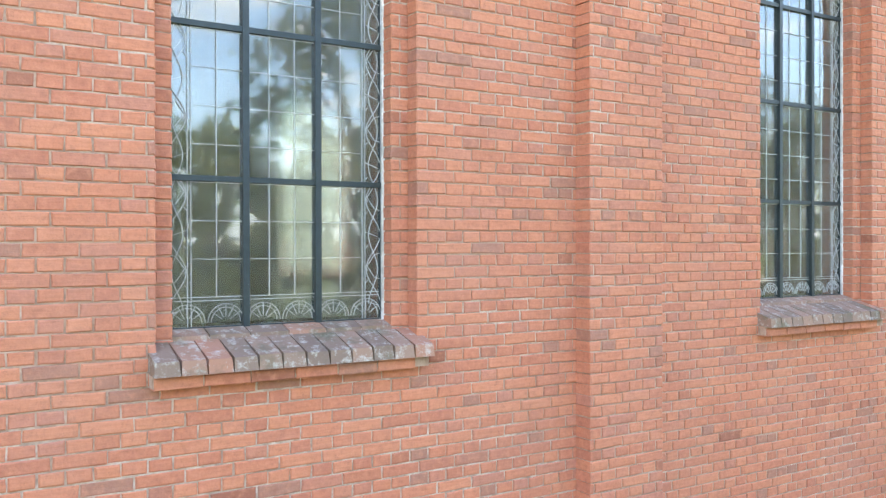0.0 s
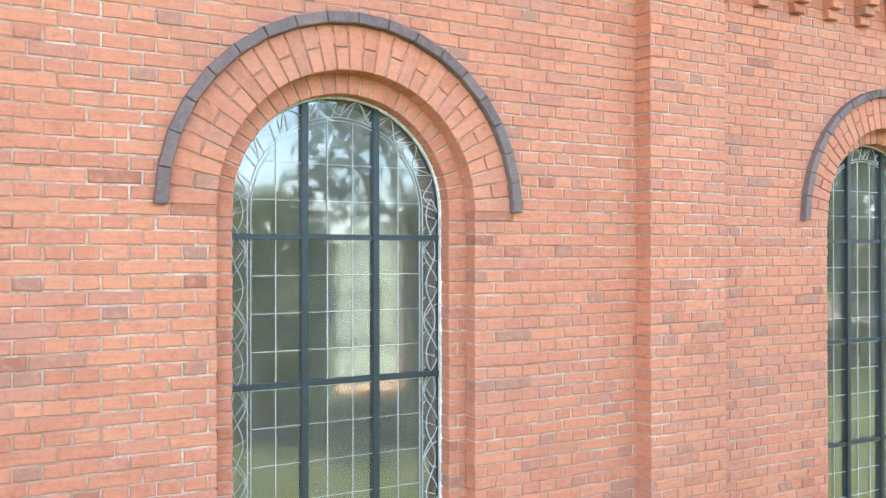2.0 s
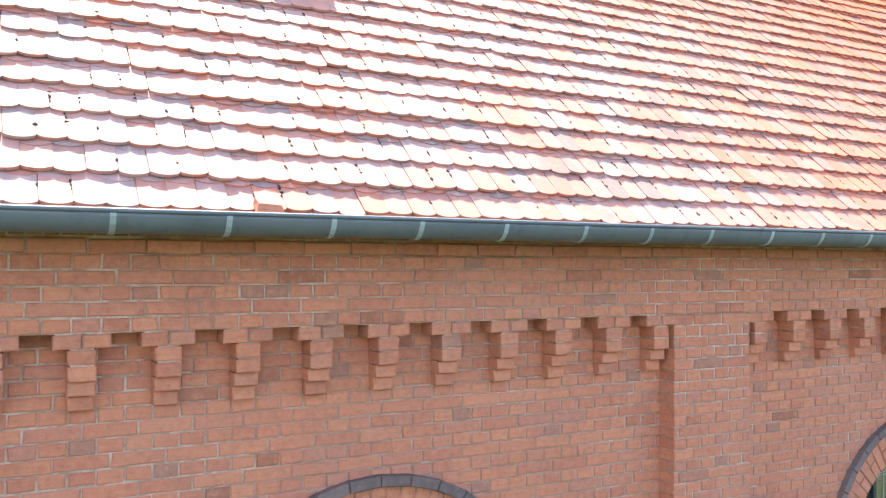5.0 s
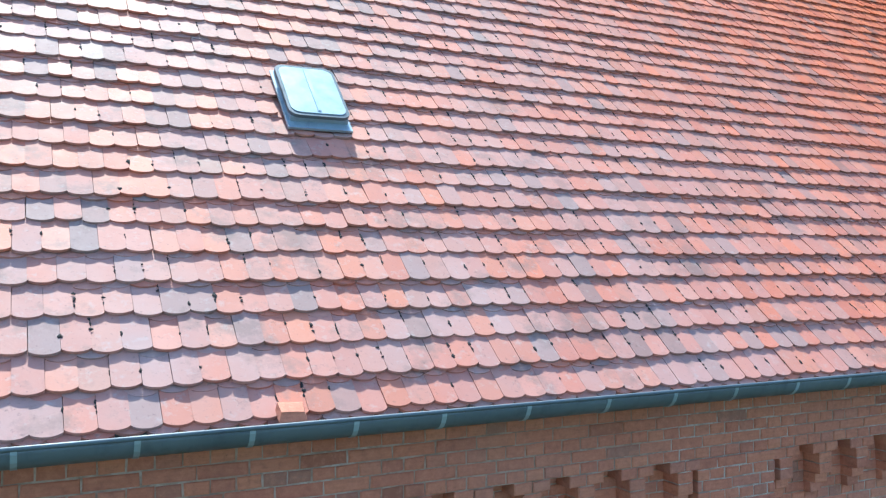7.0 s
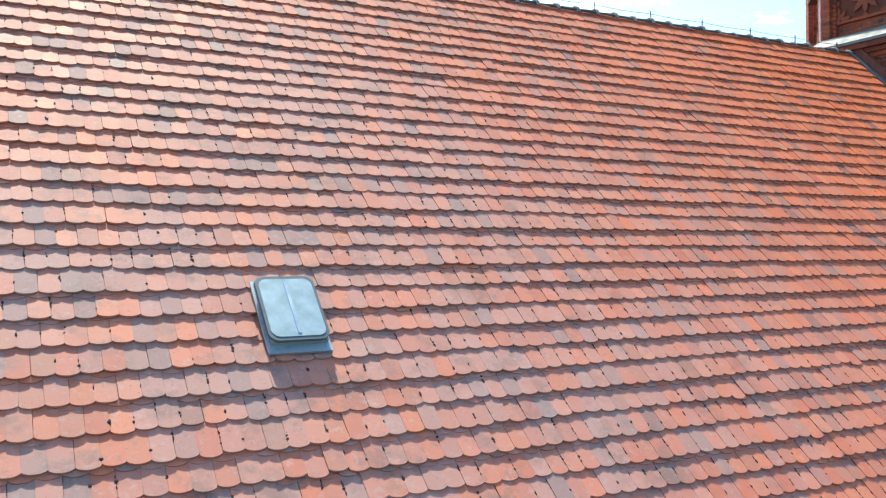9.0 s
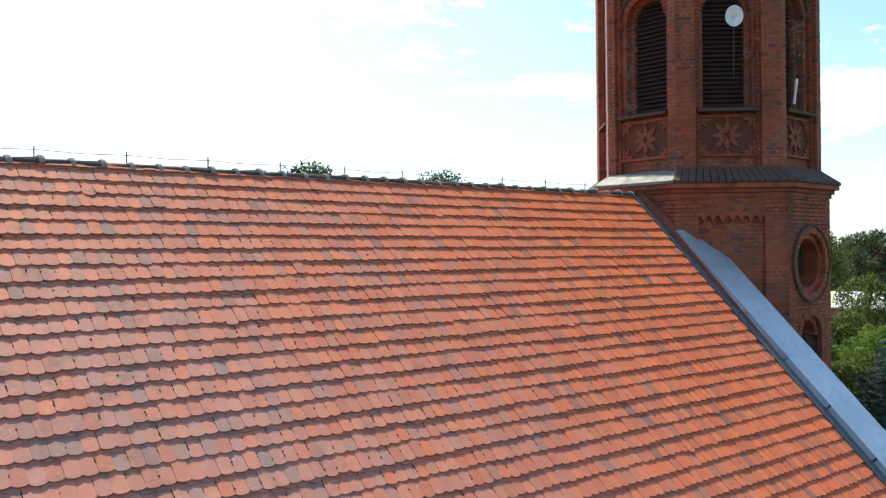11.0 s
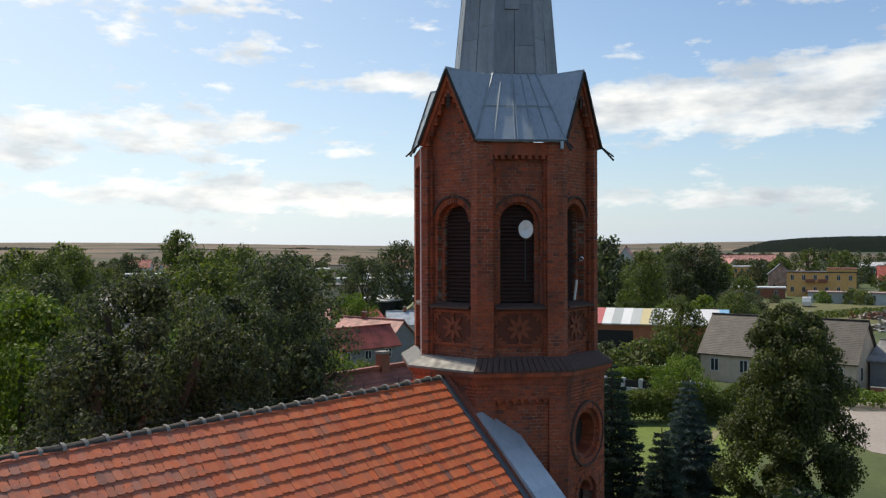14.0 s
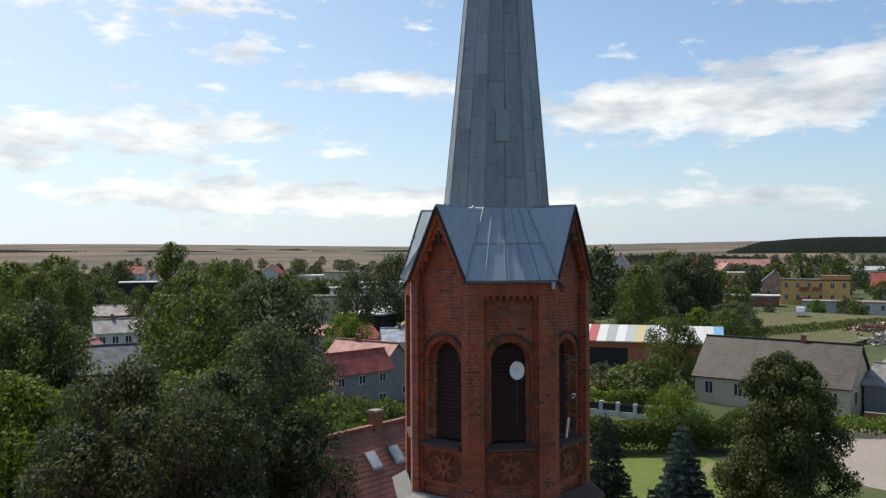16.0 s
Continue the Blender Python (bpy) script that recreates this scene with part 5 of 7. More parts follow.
skirt = child("skirt_roof", None, tower, "pale standing-seam zinc roof below the spire")
base = spire_ring(SPIRE_A, SPIRE_Z)
eav = [Vector(p) for p in ring8(*grown(0.09), ZE + 0.03)]
ctr = Vector((TX, TY, 0))
for k in range(8):
    j = (k + 1) % 8
    if k % 2 == 1:
        quad = [eav[k], eav[j], base[j], base[k]]
        child("sheet", Shape().prism([q - Vector((0, 0, 0.03)) for q in quad], quad).mesh("sheet", ZINC), skirt)
        wide_e, wide_b = (eav[j] - eav[k]).length, (base[j] - base[k]).length
        for i in range(0, 7):
            f = (0.0, 0.2, 0.43, 0.46, 0.64, 0.81, 1.0)[i]
            g_ = 0.5 + (f - 0.5) * min(1.0, wide_e / wide_b * 0.97) if 0 < f < 1 else f
            p, q = eav[k].lerp(eav[j], f), base[k].lerp(base[j], g_)
            out = Vector((p.x - TX, p.y - TY, 0)).normalized() * 0.012 + Vector((0, 0, 0.012))
            child("seam", Shape().bar(p + out, q + out, 0.022, 0.03).mesh("seam", ZINC), skirt)
        f0 = (eav[k] + eav[j]) / 2
        child("drip_edge", Shape().bar(eav[k], eav[j], 0.03, 0.05).mesh("drip_edge", GUTTER_ZINC), skirt)
    else:
        mid_e = (eav[k] + eav[j]) / 2
        tip = Vector((mid_e.x, mid_e.y, ZT))
        tip = ctr + (tip - ctr) * 1.0
        tip.z = ZT
        mid_b = (base[k] + base[j]) / 2
        for a, b in ((eav[k], base[k]), (eav[j], base[j])):
            quad = [a, tip, Vector((mid_b.x, mid_b.y, ZT)), b]
            child("sheet", Shape().prism([q - Vector((0, 0, 0.03)) for q in quad], quad).mesh("sheet", ZINC), skirt)
            child("verge_board", Shape().bar(a - Vector((0, 0, 0.035)), tip - Vector((0, 0, 0.035)), 0.03, 0.06).mesh("verge_board", DARK_AND_SHADE), skirt, "dark weathered verge board")
            child("seam", Shape().bar(a.lerp(tip, 0.55) + Vector((0, 0, 0.02)), b.lerp(Vector((mid_b.x, mid_b.y, ZT)), 0.6) + Vector((0, 0, 0.02)), 0.02, 0.025).mesh("seam", ZINC), skirt)
        child("ridge_roll", Shape().bar(tip, Vector((mid_b.x, mid_b.y, ZT)), 0.05, 0.05).mesh("ridge_roll", ZINC), skirt)
p, q = eav[1].lerp(base[1], 0.5), eav[2].lerp(base[2], 0.5)
out = Vector((-0.7, -0.7, 0)) * 0.014 + Vector((0, 0, 0.01))
child("cross_seam", Shape().bar(p + out, q + out, 0.02, 0.012).mesh("cross_seam", ZINC), skirt)
spire = child("spire", None, tower, "tall eight-sided spire clad in grey zinc sheets")
n = 13
srng = random.Random(4)
child("core", Shape().prism([tuple(v) for v in spire_ring(SPIRE_A - 0.02, SPIRE_Z - 0.2)], [tuple(v) for v in spire_ring(0.02, SPIRE_TOP - 0.1)]).mesh("core", GUTTER_ZINC), spire)
H = SPIRE_TOP - SPIRE_Z
for k in range(8):
    j = (k + 1) % 8
    for c in (0, 1):
        z, r = SPIRE_Z, 0
        off = ((0.35, 0.62), (0.45, 0.15))[k % 2][c]
        f0, f1 = c / 2 + 0.008, (c + 1) / 2 - 0.008
        while z < SPIRE_TOP - 1.2:
            z2 = min(SPIRE_TOP - 1.2, z + (0.95 if r else 0.5 + off))
            qa, qb = spire_ring(SPIRE_A * (1 - (z - SPIRE_Z) / H), z + 0.004), spire_ring(SPIRE_A * (1 - (z2 - SPIRE_Z) / H), z2 - 0.004)
            quad = [qa[k].lerp(qa[j], f0), qa[k].lerp(qa[j], f1), qb[k].lerp(qb[j], f1), qb[k].lerp(qb[j], f0)]
            out = Vector(((qa[k] + qa[j]).x / 2 - TX, (qa[k] + qa[j]).y / 2 - TY, 0)).normalized()
            g = srng.uniform(0.0, 0.005)
            child("sheet", Shape().prism([q - out * 0.01 for q in quad], [q + out * (0.007 + g + (0.006 if i > 1 else 0)) for i, q in enumerate(quad)]).mesh("sheet", SPIRE_ZINC), spire)
            z, r = z2, r + 1
    a0, b0 = spire_ring(SPIRE_A, SPIRE_Z)[k], spire_ring(0.1, SPIRE_TOP - 1.1)[k]
    child("corner_seam", Shape().bar(a0, b0, 0.045, 0.03).mesh("corner_seam", SPIRE_ZINC), spire)
FX, FY = TX + 0.64 * 0.23, TY - 0.77 * 0.23
child("finial", Shape().tube([(FX, FY, SPIRE_TOP - 1.3), (FX, FY, SPIRE_TOP + 1.2)], 0.04, 8).tube([(FX, FY - 0.4, SPIRE_TOP + 0.7), (FX, FY + 0.4, SPIRE_TOP + 0.7)], 0.035, 8).mesh("finial", STEEL), spire)
# hatch in the spire
za, zb = 21.88, 22.60
qa, qb = spire_ring(SPIRE_A * (1 - (za - SPIRE_Z) / H) + 0.03, za), spire_ring(SPIRE_A * (1 - (zb - SPIRE_Z) / H) + 0.03, zb)
quad = [qa[1].lerp(qa[2], 0.25), qa[1].lerp(qa[2], 0.62), qb[1].lerp(qb[2], 0.64), qb[1].lerp(qb[2], 0.25)]
o2 = Vector((-0.7, -0.7, 0)) * 0.025
child("hatch", Shape().prism([q - o2 for q in quad], [q + o2 for q in quad]).mesh("hatch", SPIRE_ZINC), spire, "square metal hatch in the spire")
# broken gutter ends at the outer eaves
for c, d in ((eav[0], Vector((-0.25, 0.12, -0.26))), (eav[3], Vector((0.2, -0.2, -0.3))), (eav[2], Vector((-0.05, -0.15, -0.22)))):
    child("broken_board", Shape().bar(c, c + d, 0.05, 0.03).bar(c, c + d * 0.7 + Vector((0.08, -0.05, 0)), 0.03, 0.03).mesh("broken_board", DARK_AND_SHADE), tower, "splintered eaves board")
fp, fw = tower_face(1)
child("downpipe_stub", Shape().tube([fp.at(fw - 0.06, ZE + 0.02, 0.10), fp.at(fw - 0.06, ZE - 0.14, 0.10)], 0.04, 10).mesh("downpipe_stub", FLASH), tower, "short pale downpipe stub")
# thin conductor down the corner of the tower
cp = ring8(*grown(0.02), 0)[0]
child("conductor", Shape().tube([(cp[0], cp[1], 13.9), (cp[0], cp[1], ZE)], 0.012, 6).mesh("conductor", WHITE), tower, "pale conductor cable")

# dish and aerials in the belfry openings
dish = thing("satellite_dish", "round white dish aerial on a pole in the belfry window", "dish aerial")
dp = fp.at(0.115, 16.86, 0.0)
axis = Vector((-0.80, -0.60, 0.08)).normalized()
s_, t_ = axis.cross(Vector((0, 0, 1))).normalized(), Vector((0, 0, 1))
dsh = Shape()
for rr, dd in ((0.0, -0.03), (0.07, -0.025), (0.12, -0.008), (0.155, 0.02)):
    for i in range(24):
        a = 2 * math.pi * i / 24
        dsh.v.append(tuple(Vector(dp) + axis * dd + s_ * rr * math.cos(a) + t_ * rr * 1.25 * math.sin(a)))
for r in range(3):
    for i in range(24):
        dsh.f.append((r * 24 + i, r * 24 + (i + 1) % 24, r * 24 + 24 + (i + 1) % 24, r * 24 + 24 + i))
bowl = part("bowl", dsh, WHITE, dish, "", True)
mod = bowl.modifiers.new("thickness", "SOLIDIFY")
mod.thickness = 0.008
part("pole", Shape().tube([fp.at(0.115, 15.7, -0.06), fp.at(0.115, 16.89, -0.06)], 0.010, 8), STEEL, dish)
part("mount", Shape().bar(fp.at(0.115, 15.75, -0.06), fp.at(0.3, 15.75, -0.34), 0.02).bar(fp.at(0.115, 16.86, -0.08), Vector(dp) - axis * 0.036, 0.03), STEEL, dish)
sp, sw = tower_face(2)
cam_box = thing("belfry_aerial", "small white aerial panel in the belfry opening", "aerial")
part("panel", Shape().prism([sp.at(-0.27, 15.3, -0.02), sp.at(-0.22, 15.3, -0.02), sp.at(-0.22, 15.3, -0.05), sp.at(-0.27, 15.3, -0.05)], [sp.at(-0.29, 15.75, 0.05), sp.at(-0.24, 15.75, 0.05), sp.at(-0.24, 15.75, 0.02), sp.at(-0.29, 15.75, 0.02)]), WHITE, cam_box)
part("bracket", Shape().bar(sp.at(-0.25, 15.3, -0.05), sp.at(-0.25, 15.3, -0.3), 0.03), STEEL, cam_box)
knob = thing("belfry_camera", "small white camera fixed in the belfry opening", "camera")
part("housing", Shape().tube([sp.at(-0.12, 16.2, 0.06), sp.at(-0.02, 16.22, 0.02)], 0.045, 10), WHITE, knob)
part("arm", Shape().bar(sp.at(-0.08, 16.2, 0.04), sp.at(-0.2, 16.1, -0.3), 0.025), STEEL, knob)


# ---- ground, fields and road ----
def ground_height(x, y):
    d = math.hypot(x - 15, y - 5)
    far_ = max(0.0, d - 700)
    return GROUND + 0.0115 * far_ * min(1.0, far_ / 900) * (0.75 + 0.25 * math.sin(math.atan2(y, x) * 7)) + (noise.noise((x * 0.012, y * 0.012, 0)) * 0.5 if d > 140 else 0.0)


gsh = Shape()
rings = [0, 12, 25, 45, 70, 100, 140, 190, 260, 350, 480, 650, 850, 1100, 1400, 1800, 2300, 2900, 3600, 4500]
SEG = 96
for r in rings[1:]:
    for i in range(SEG):
        a = 2 * math.pi * i / SEG
        x, y = 15 + r * math.cos(a), 5 + r * math.sin(a)
        gsh.v.append((x, y, ground_height(x, y)))
gsh.v.append((15, 5, GROUND))
for i in range(SEG):
    gsh.f.append((i, (i + 1) % SEG, len(gsh.v) - 1))
for r in range(len(rings) - 2):
    for i in range(SEG):
        gsh.f.append((r * SEG + i, (r + 1) * SEG + i, (r + 1) * SEG + (i + 1) % SEG, r * SEG + (i + 1) % SEG))
m, N, b = material("meadow_and_fields", rough=0.95)
p = N.world()
vlen = N.n("ShaderNodeVectorMath", op="LENGTH")
N.put(p, vlen.inputs[0])
dist = vlen.outputs["Value"]
grass = N.mix(N.span(N.noise(p, 0.12, 6.0), 0.35, 0.65), (0.04, 0.062, 0.016), (0.078, 0.098, 0.028))
grass = N.mix(N.span(N.noise(p, 1.7, 5.0), 0.5, 0.75, 0, 0.6), grass, (0.10, 0.105, 0.038))
vor = N.n("ShaderNodeTexVoronoi")
N.put(N.scaled(p, 0.0045, 0.0065, 0.0), vor.inputs["Vector"])
vor.inputs["Scale"].default_value = 1.0
vsep = N.n("ShaderNodeSeparateColor")
N.put(vor.outputs["Color"], vsep.inputs[0])
crops = N.ramp(vsep.outputs[0], (0.0, (0.11, 0.075, 0.05)), (0.25, (0.18, 0.12, 0.075)), (0.4, (0.06, 0.05, 0.035)), (0.6, (0.04, 0.055, 0.026)), (0.8, (0.19, 0.13, 0.085)))
crops = N.mix(N.span(N.noise(p, 0.02, 4.0), 0.5, 0.75, 0, 0.4), crops, (0.13, 0.10, 0.06))
N.put(N.mix(N.span(dist, 480, 760), grass, crops), b.inputs["Base Color"])
bump(N, b, N.noise(p, 3.0, 6.0), 0.6, 0.08)
ground = setting(new("ground", gsh.mesh("ground", m)), "grassy village ground running out to tan fields", "ground")

lawn_m = plain("mown_lawn", (0.15, 0.205, 0.036), 0.95, 0, 1.2, 0.35)
lawn = setting(new("lawn", Shape().prism([(50, 33, GROUND), (52, 14, GROUND), (76, 20, GROUND), (84, 36, GROUND)], [(50, 33, GROUND + 0.03), (52, 14, GROUND + 0.03), (76, 20, GROUND + 0.03), (84, 36, GROUND + 0.03)]).mesh("lawn", lawn_m)), "sunlit mown churchyard lawn", "lawn")
road_m = plain("pale_paving", (0.36, 0.31, 0.27), 0.9, 0, 2.0, 0.25)
road = setting(new("road", Shape().prism([(66, -60, GROUND), (100, -70, GROUND), (103, 19, GROUND), (90, 21.5, GROUND), (78, 12, GROUND)], [(66, -60, GROUND + 0.05), (100, -70, GROUND + 0.05), (103, 19, GROUND + 0.05), (90, 21.5, GROUND + 0.05), (78, 12, GROUND + 0.05)]).mesh("road", road_m)), "pale paved village street", "road")
kerb_m = plain("kerb_stone", (0.5, 0.47, 0.43), 0.9, 0, 8)
kerb = setting(new("kerb", Shape().bar((104.2, -60, GROUND + 0.08), (104.4, 19.5, GROUND + 0.08), 0.3, 0.2).bar((104.4, 19.5, GROUND + 0.08), (90, 22.8, GROUND + 0.08), 0.3, 0.2).mesh("kerb", kerb_m)), "raised pale kerb beside the street", "kerb")
verge_m = plain("yellow_grass", (0.24, 0.22, 0.05), 0.95, 0, 0.8, 0.4)
meadow = setting(new("meadow", Shape().prism([(180, 92, GROUND), (176, 40, GROUND), (262, 36, GROUND), (262, 96, GROUND)], [(180, 92, GROUND + 1.0), (176, 40, GROUND + 1.0), (262, 36, GROUND + 0.8), (262, 96, GROUND + 0.8)]).mesh("meadow", plain("dry_meadow", (0.155, 0.15, 0.05), 0.95, 0, 0.4, 0.55))), "dry yellow-green meadow", "meadow")
bare = setting(new("footpath", Shape().bar((54, 24.5, GROUND + 0.035), (66, 22.6, GROUND + 0.035), 0.6, 0.05).bar((66, 22.6, GROUND + 0.035), (78, 25.5, GROUND + 0.035), 0.8, 0.05).mesh("footpath", plain("bare_earth", (0.24, 0.22, 0.11), 0.95, 0, 2))), "worn bare footpath across the lawn", "footpath")
garden = setting(new("garden_plot", Shape().prism([(96, 52, GROUND), (104, 44, GROUND), (118, 58, GROUND), (108, 66, GROUND)], [(96, 52, GROUND + 0.04), (104, 44, GROUND + 0.04), (118, 58, GROUND + 0.04), (108, 66, GROUND + 0.04)]).mesh("garden_plot", verge_m)), "yellow sunlit garden grass", "garden")


# ---- trees ----
def leaf_material(name, dark, light):
    m, N, b = material(name, rough=0.6)
    c = N.chance()
    col = N.ramp(c, (0.0, dark), (0.6, tuple((a + e) / 2 for a, e in zip(dark, light))), (1.0, light))
    col = N.mix(N.span(N.noise(N.world(), 0.5, 4.0), 0.4, 0.65, 0, 0.5), col, dark)
    N.put(col, b.inputs["Base Color"])
    b.inputs["Specular IOR Level"].default_value = 0.35
    thin = N.n("ShaderNodeBsdfTranslucent")             # sun through the leaves
    N.put(N.mix(1.0, col, (1.5, 1.7, 0.8), "MULTIPLY"), thin.inputs["Color"])
    both = N.n("ShaderNodeMixShader")
    both.inputs[0].default_value = 0.35
    N.put(b.outputs[0], both.inputs[1])
    N.put(thin.outputs[0], both.inputs[2])
    N.put(both.outputs[0], m.node_tree.nodes["Material Output"].inputs[0])
    return m


LEAF_DARK = leaf_material("dark_leaves", (0.021, 0.031, 0.014), (0.135, 0.152, 0.085))
LEAF_MID = leaf_material("green_leaves", (0.045, 0.065, 0.016), (0.16, 0.18, 0.05))
LEAF_LIGHT = leaf_material("light_leaves", (0.065, 0.11, 0.015), (0.20, 0.25, 0.045))
NEEDLE_BLUE = leaf_material("blue_needles", (0.045, 0.072, 0.066), (0.13, 0.175, 0.165))
NEEDLE_DARK = leaf_material("dark_needles", (0.018, 0.034, 0.02), (0.05, 0.078, 0.045))
LEAF_OLIVE = leaf_material("olive_leaves", (0.032, 0.045, 0.012), (0.135, 0.145, 0.045))
BARK = plain("bark", (0.10, 0.075, 0.055), 0.95, 0, 9, 0.5)


def crown_shape(r, seed, h, w, leaf, count, tall=1.0, lean=0.0):
    """Leaves in many clumps on an uneven crown of height h and width w, its foot at z = 0."""
    g = random.Random(seed)
    sh = Shape()
    clumps = []
    n = 90 if count > 10000 else 34
    turn = g.uniform(0, 6.28)
    for i in range(n):
        f = (i + 0.5) / n
        z = h * (0.03 + 0.92 * f)
        prof = math.sqrt(max(0.0, 1 - abs(2 * (0.13 + 0.87 * f) ** tall - 1) ** 2.3)) * (0.86 + 0.22 * g.random())
        a, rad = turn + i * 2.39996 + g.gauss(0, 0.35), w / 2 * prof * (1 - 0.75 * g.random() ** 2.5)
        cr = w * g.uniform(0.12, 0.19) * (1.0 if n > 40 else 1.45) * (0.6 + 0.4 * prof)
        clumps.append((Vector((rad * math.cos(a), rad * math.sin(a), z)), cr))
    vs, fs = sh.v, sh.f
    for i in range(count):
        c, cr = clumps[g.randrange(n)]
        d = Vector((g.gauss(0, 1), g.gauss(0, 1), g.gauss(0.25, 0.9))).normalized()
        p = c + Vector((d.x, d.y, d.z * 0.8)) * cr * g.uniform(0.35, 1.05) ** 0.8
        nrm = (d + Vector((g.gauss(0, 0.6), g.gauss(0, 0.6), g.gauss(0.2, 0.6)))).normalized()
        s = nrm.orthogonal().normalized()
        s = Matrix.Rotation(g.uniform(0, 6.28), 3, nrm) @ s
        t = nrm.cross(s)
        L, B = leaf * g.uniform(0.6, 1.3), leaf * g.uniform(0.35, 0.7)
        k = len(vs)
        vs += [tuple(p - s * L), tuple(p + t * B - nrm * B * 0.2), tuple(p + s * L), tuple(p - t * B - nrm * B * 0.2)]
        fs += [(k, k + 1, k + 2), (k, k + 2, k + 3)]
    top = max(v[2] for v in vs)
    wide = sorted(math.hypot(v[0], v[1]) for v in vs)[int(len(vs) * 0.985)]
    kx, kz = w / 2 / wide, h / top
    sh.v = [(x * kx, y * kx, z * kz) for x, y, z in vs]
    return sh, [(Vector((c.x * kx, c.y * kx, c.z * kz)), cr) for c, cr in clumps]


def broadleaf(seed, h, w, mat, leaf=0.22, count=5200, tall=1.0, label="", at=(0, 0)):
    ob = thing("tree", label, "tree", (at[0], at[1], GROUND))
    g = random.Random(seed + 100)
    foot = h * 0.03
    sh, clumps = crown_shape(None, seed, h - foot, w, leaf, count, tall)
    tr = Shape()
    for a, b, r0, r1 in ((0, 0.5, 0.019, 0.013), (0.5, 0.85, 0.013, 0.006)):
        za, zb = a * h, b * h
        tr.prism([(r0 * h * math.cos(t), r0 * h * math.sin(t), za) for t in [k * math.pi / 4 for k in range(8)]], [(r1 * h * math.cos(t), r1 * h * math.sin(t), zb) for t in [k * math.pi / 4 for k in range(8)]])
    for c, cr in clumps[::max(2, len(clumps) // 18)]:
        st = Vector((0, 0, max(foot * 0.8, (c.z + foot) * 0.6)))
        tr.bar(st, c + Vector((0, 0, foot)), 0.012 * h, 0.012 * h)
    part("trunk", tr, BARK, ob)
    child("crown", sh.mesh("crown", mat), ob, "", pose(0, 0, foot))
    return ob


def conifer(seed, h, w, mat, label="", at=(0, 0), count=5200, leaf=0.16):
    ob = thing("conifer", label, "tree", (at[0], at[1], GROUND))
    g = random.Random(seed)
    tr = Shape().prism([(0.018 * h * math.cos(t), 0.018 * h * math.sin(t), 0) for t in [k * math.pi / 4 for k in range(8)]], [(0.003 * h * math.cos(t), 0.003 * h * math.sin(t), h * 0.98) for t in [k * math.pi / 4 for k in range(8)]])
    sh = Shape()
    tiers = int(h * 2.4)
    boughs = []
    for i in range(tiers):
        f = i / tiers
        nb = 9 if f < 0.7 else 6
        for k in range(nb):
            a = 2 * math.pi * (k + g.uniform(-0.3, 0.3)) / nb + i * 0.7
            L = w / 2 * (1 - f) ** 0.85 * g.uniform(0.75, 1.12) + 0.1
            boughs.append((h * (0.04 + 0.94 * f), a, L))
            tr.bar((0, 0, h * (0.04 + 0.94 * f)), (L * 0.8 * math.cos(a), L * 0.8 * math.sin(a), h * (0.04 + 0.94 * f) - L * 0.12), 0.03)
    total = sum(L for *_, L in boughs)
    for z, a, L in boughs:
        for _ in range(max(4, int(count * L / total))):
            f = g.random() ** 0.6
            side = g.gauss(0, 0.16) * L * (1.1 - 0.6 * f)
            p = Vector((L * f * math.cos(a) - side * math.sin(a), L * f * math.sin(a) + side * math.cos(a), z - 0.22 * L * f + 0.12 * L * f * f - abs(side) * 0.25 + g.gauss(0, 0.04)))
            d = Vector((math.cos(a + g.gauss(0, 0.7)), math.sin(a + g.gauss(0, 0.7)), g.gauss(-0.1, 0.3))).normalized()
            s = d.cross(Vector((0, 0, 1))).normalized() * leaf * 0.3
            k = len(sh.v)
            e = leaf * g.uniform(0.7, 1.6)
            sh.v += [tuple(p - s), tuple(p + d * e), tuple(p + s), tuple(p + d * e * 0.4 + Vector((0, 0, leaf * 0.35)))]
            sh.f += [(k, k + 1, k + 3), (k + 1, k + 2, k + 3)]
    part("trunk", tr, BARK, ob)
    child("crown", sh.mesh("crown", mat), ob)
    return ob


# trees beside the church
DARKT = "tall dark broadleaf tree with a dense uneven crown"
broadleaf(1, 16.9, 8.5, LEAF_DARK, 0.10, 42000, 0.9, DARKT, (15.0, 20.6))
broadleaf(21, 14.9, 6.0, LEAF_DARK, 0.10, 28000, 0.95, DARKT, (12.9, 19.6))
broadleaf(22, 15.2, 6.5, LEAF_DARK, 0.10, 28000, 1.0, DARKT, (18.2, 20.4))
broadleaf(2, 17.4, 7.6, LEAF_DARK, 0.10, 34000, 1.3, "tall dark pointed broadleaf tree", (24.7, 24.8))
broadleaf(3, 15.6, 7.0, LEAF_DARK, 0.11, 28000, 1.0, DARKT, (21.0, 23.0))
broadleaf(6, 13.5, 5.0, LEAF_DARK, 0.12, 13000, 1.0, DARKT, (23.6, 21.8))
broadleaf(4, 15.9, 9.0, LEAF_LIGHT, 0.13, 30000, 1.0, "tall sunlit light green tree", (13.8, 27.0))
broadleaf(5, 15.6, 7.0, LEAF_LIGHT, 0.15, 12000, 1.0, "tall green broadleaf tree in sunlight", (8.2, 25.0))
broadleaf(23, 14.6, 7.0, LEAF_MID, 0.15, 12000, 1.0, "tall green broadleaf tree in sunlight", (18.0, 28.8))
broadleaf(24, 14.2, 6.5, LEAF_DARK, 0.15, 12000, 1.0, DARKT, (22.5, 27.5))
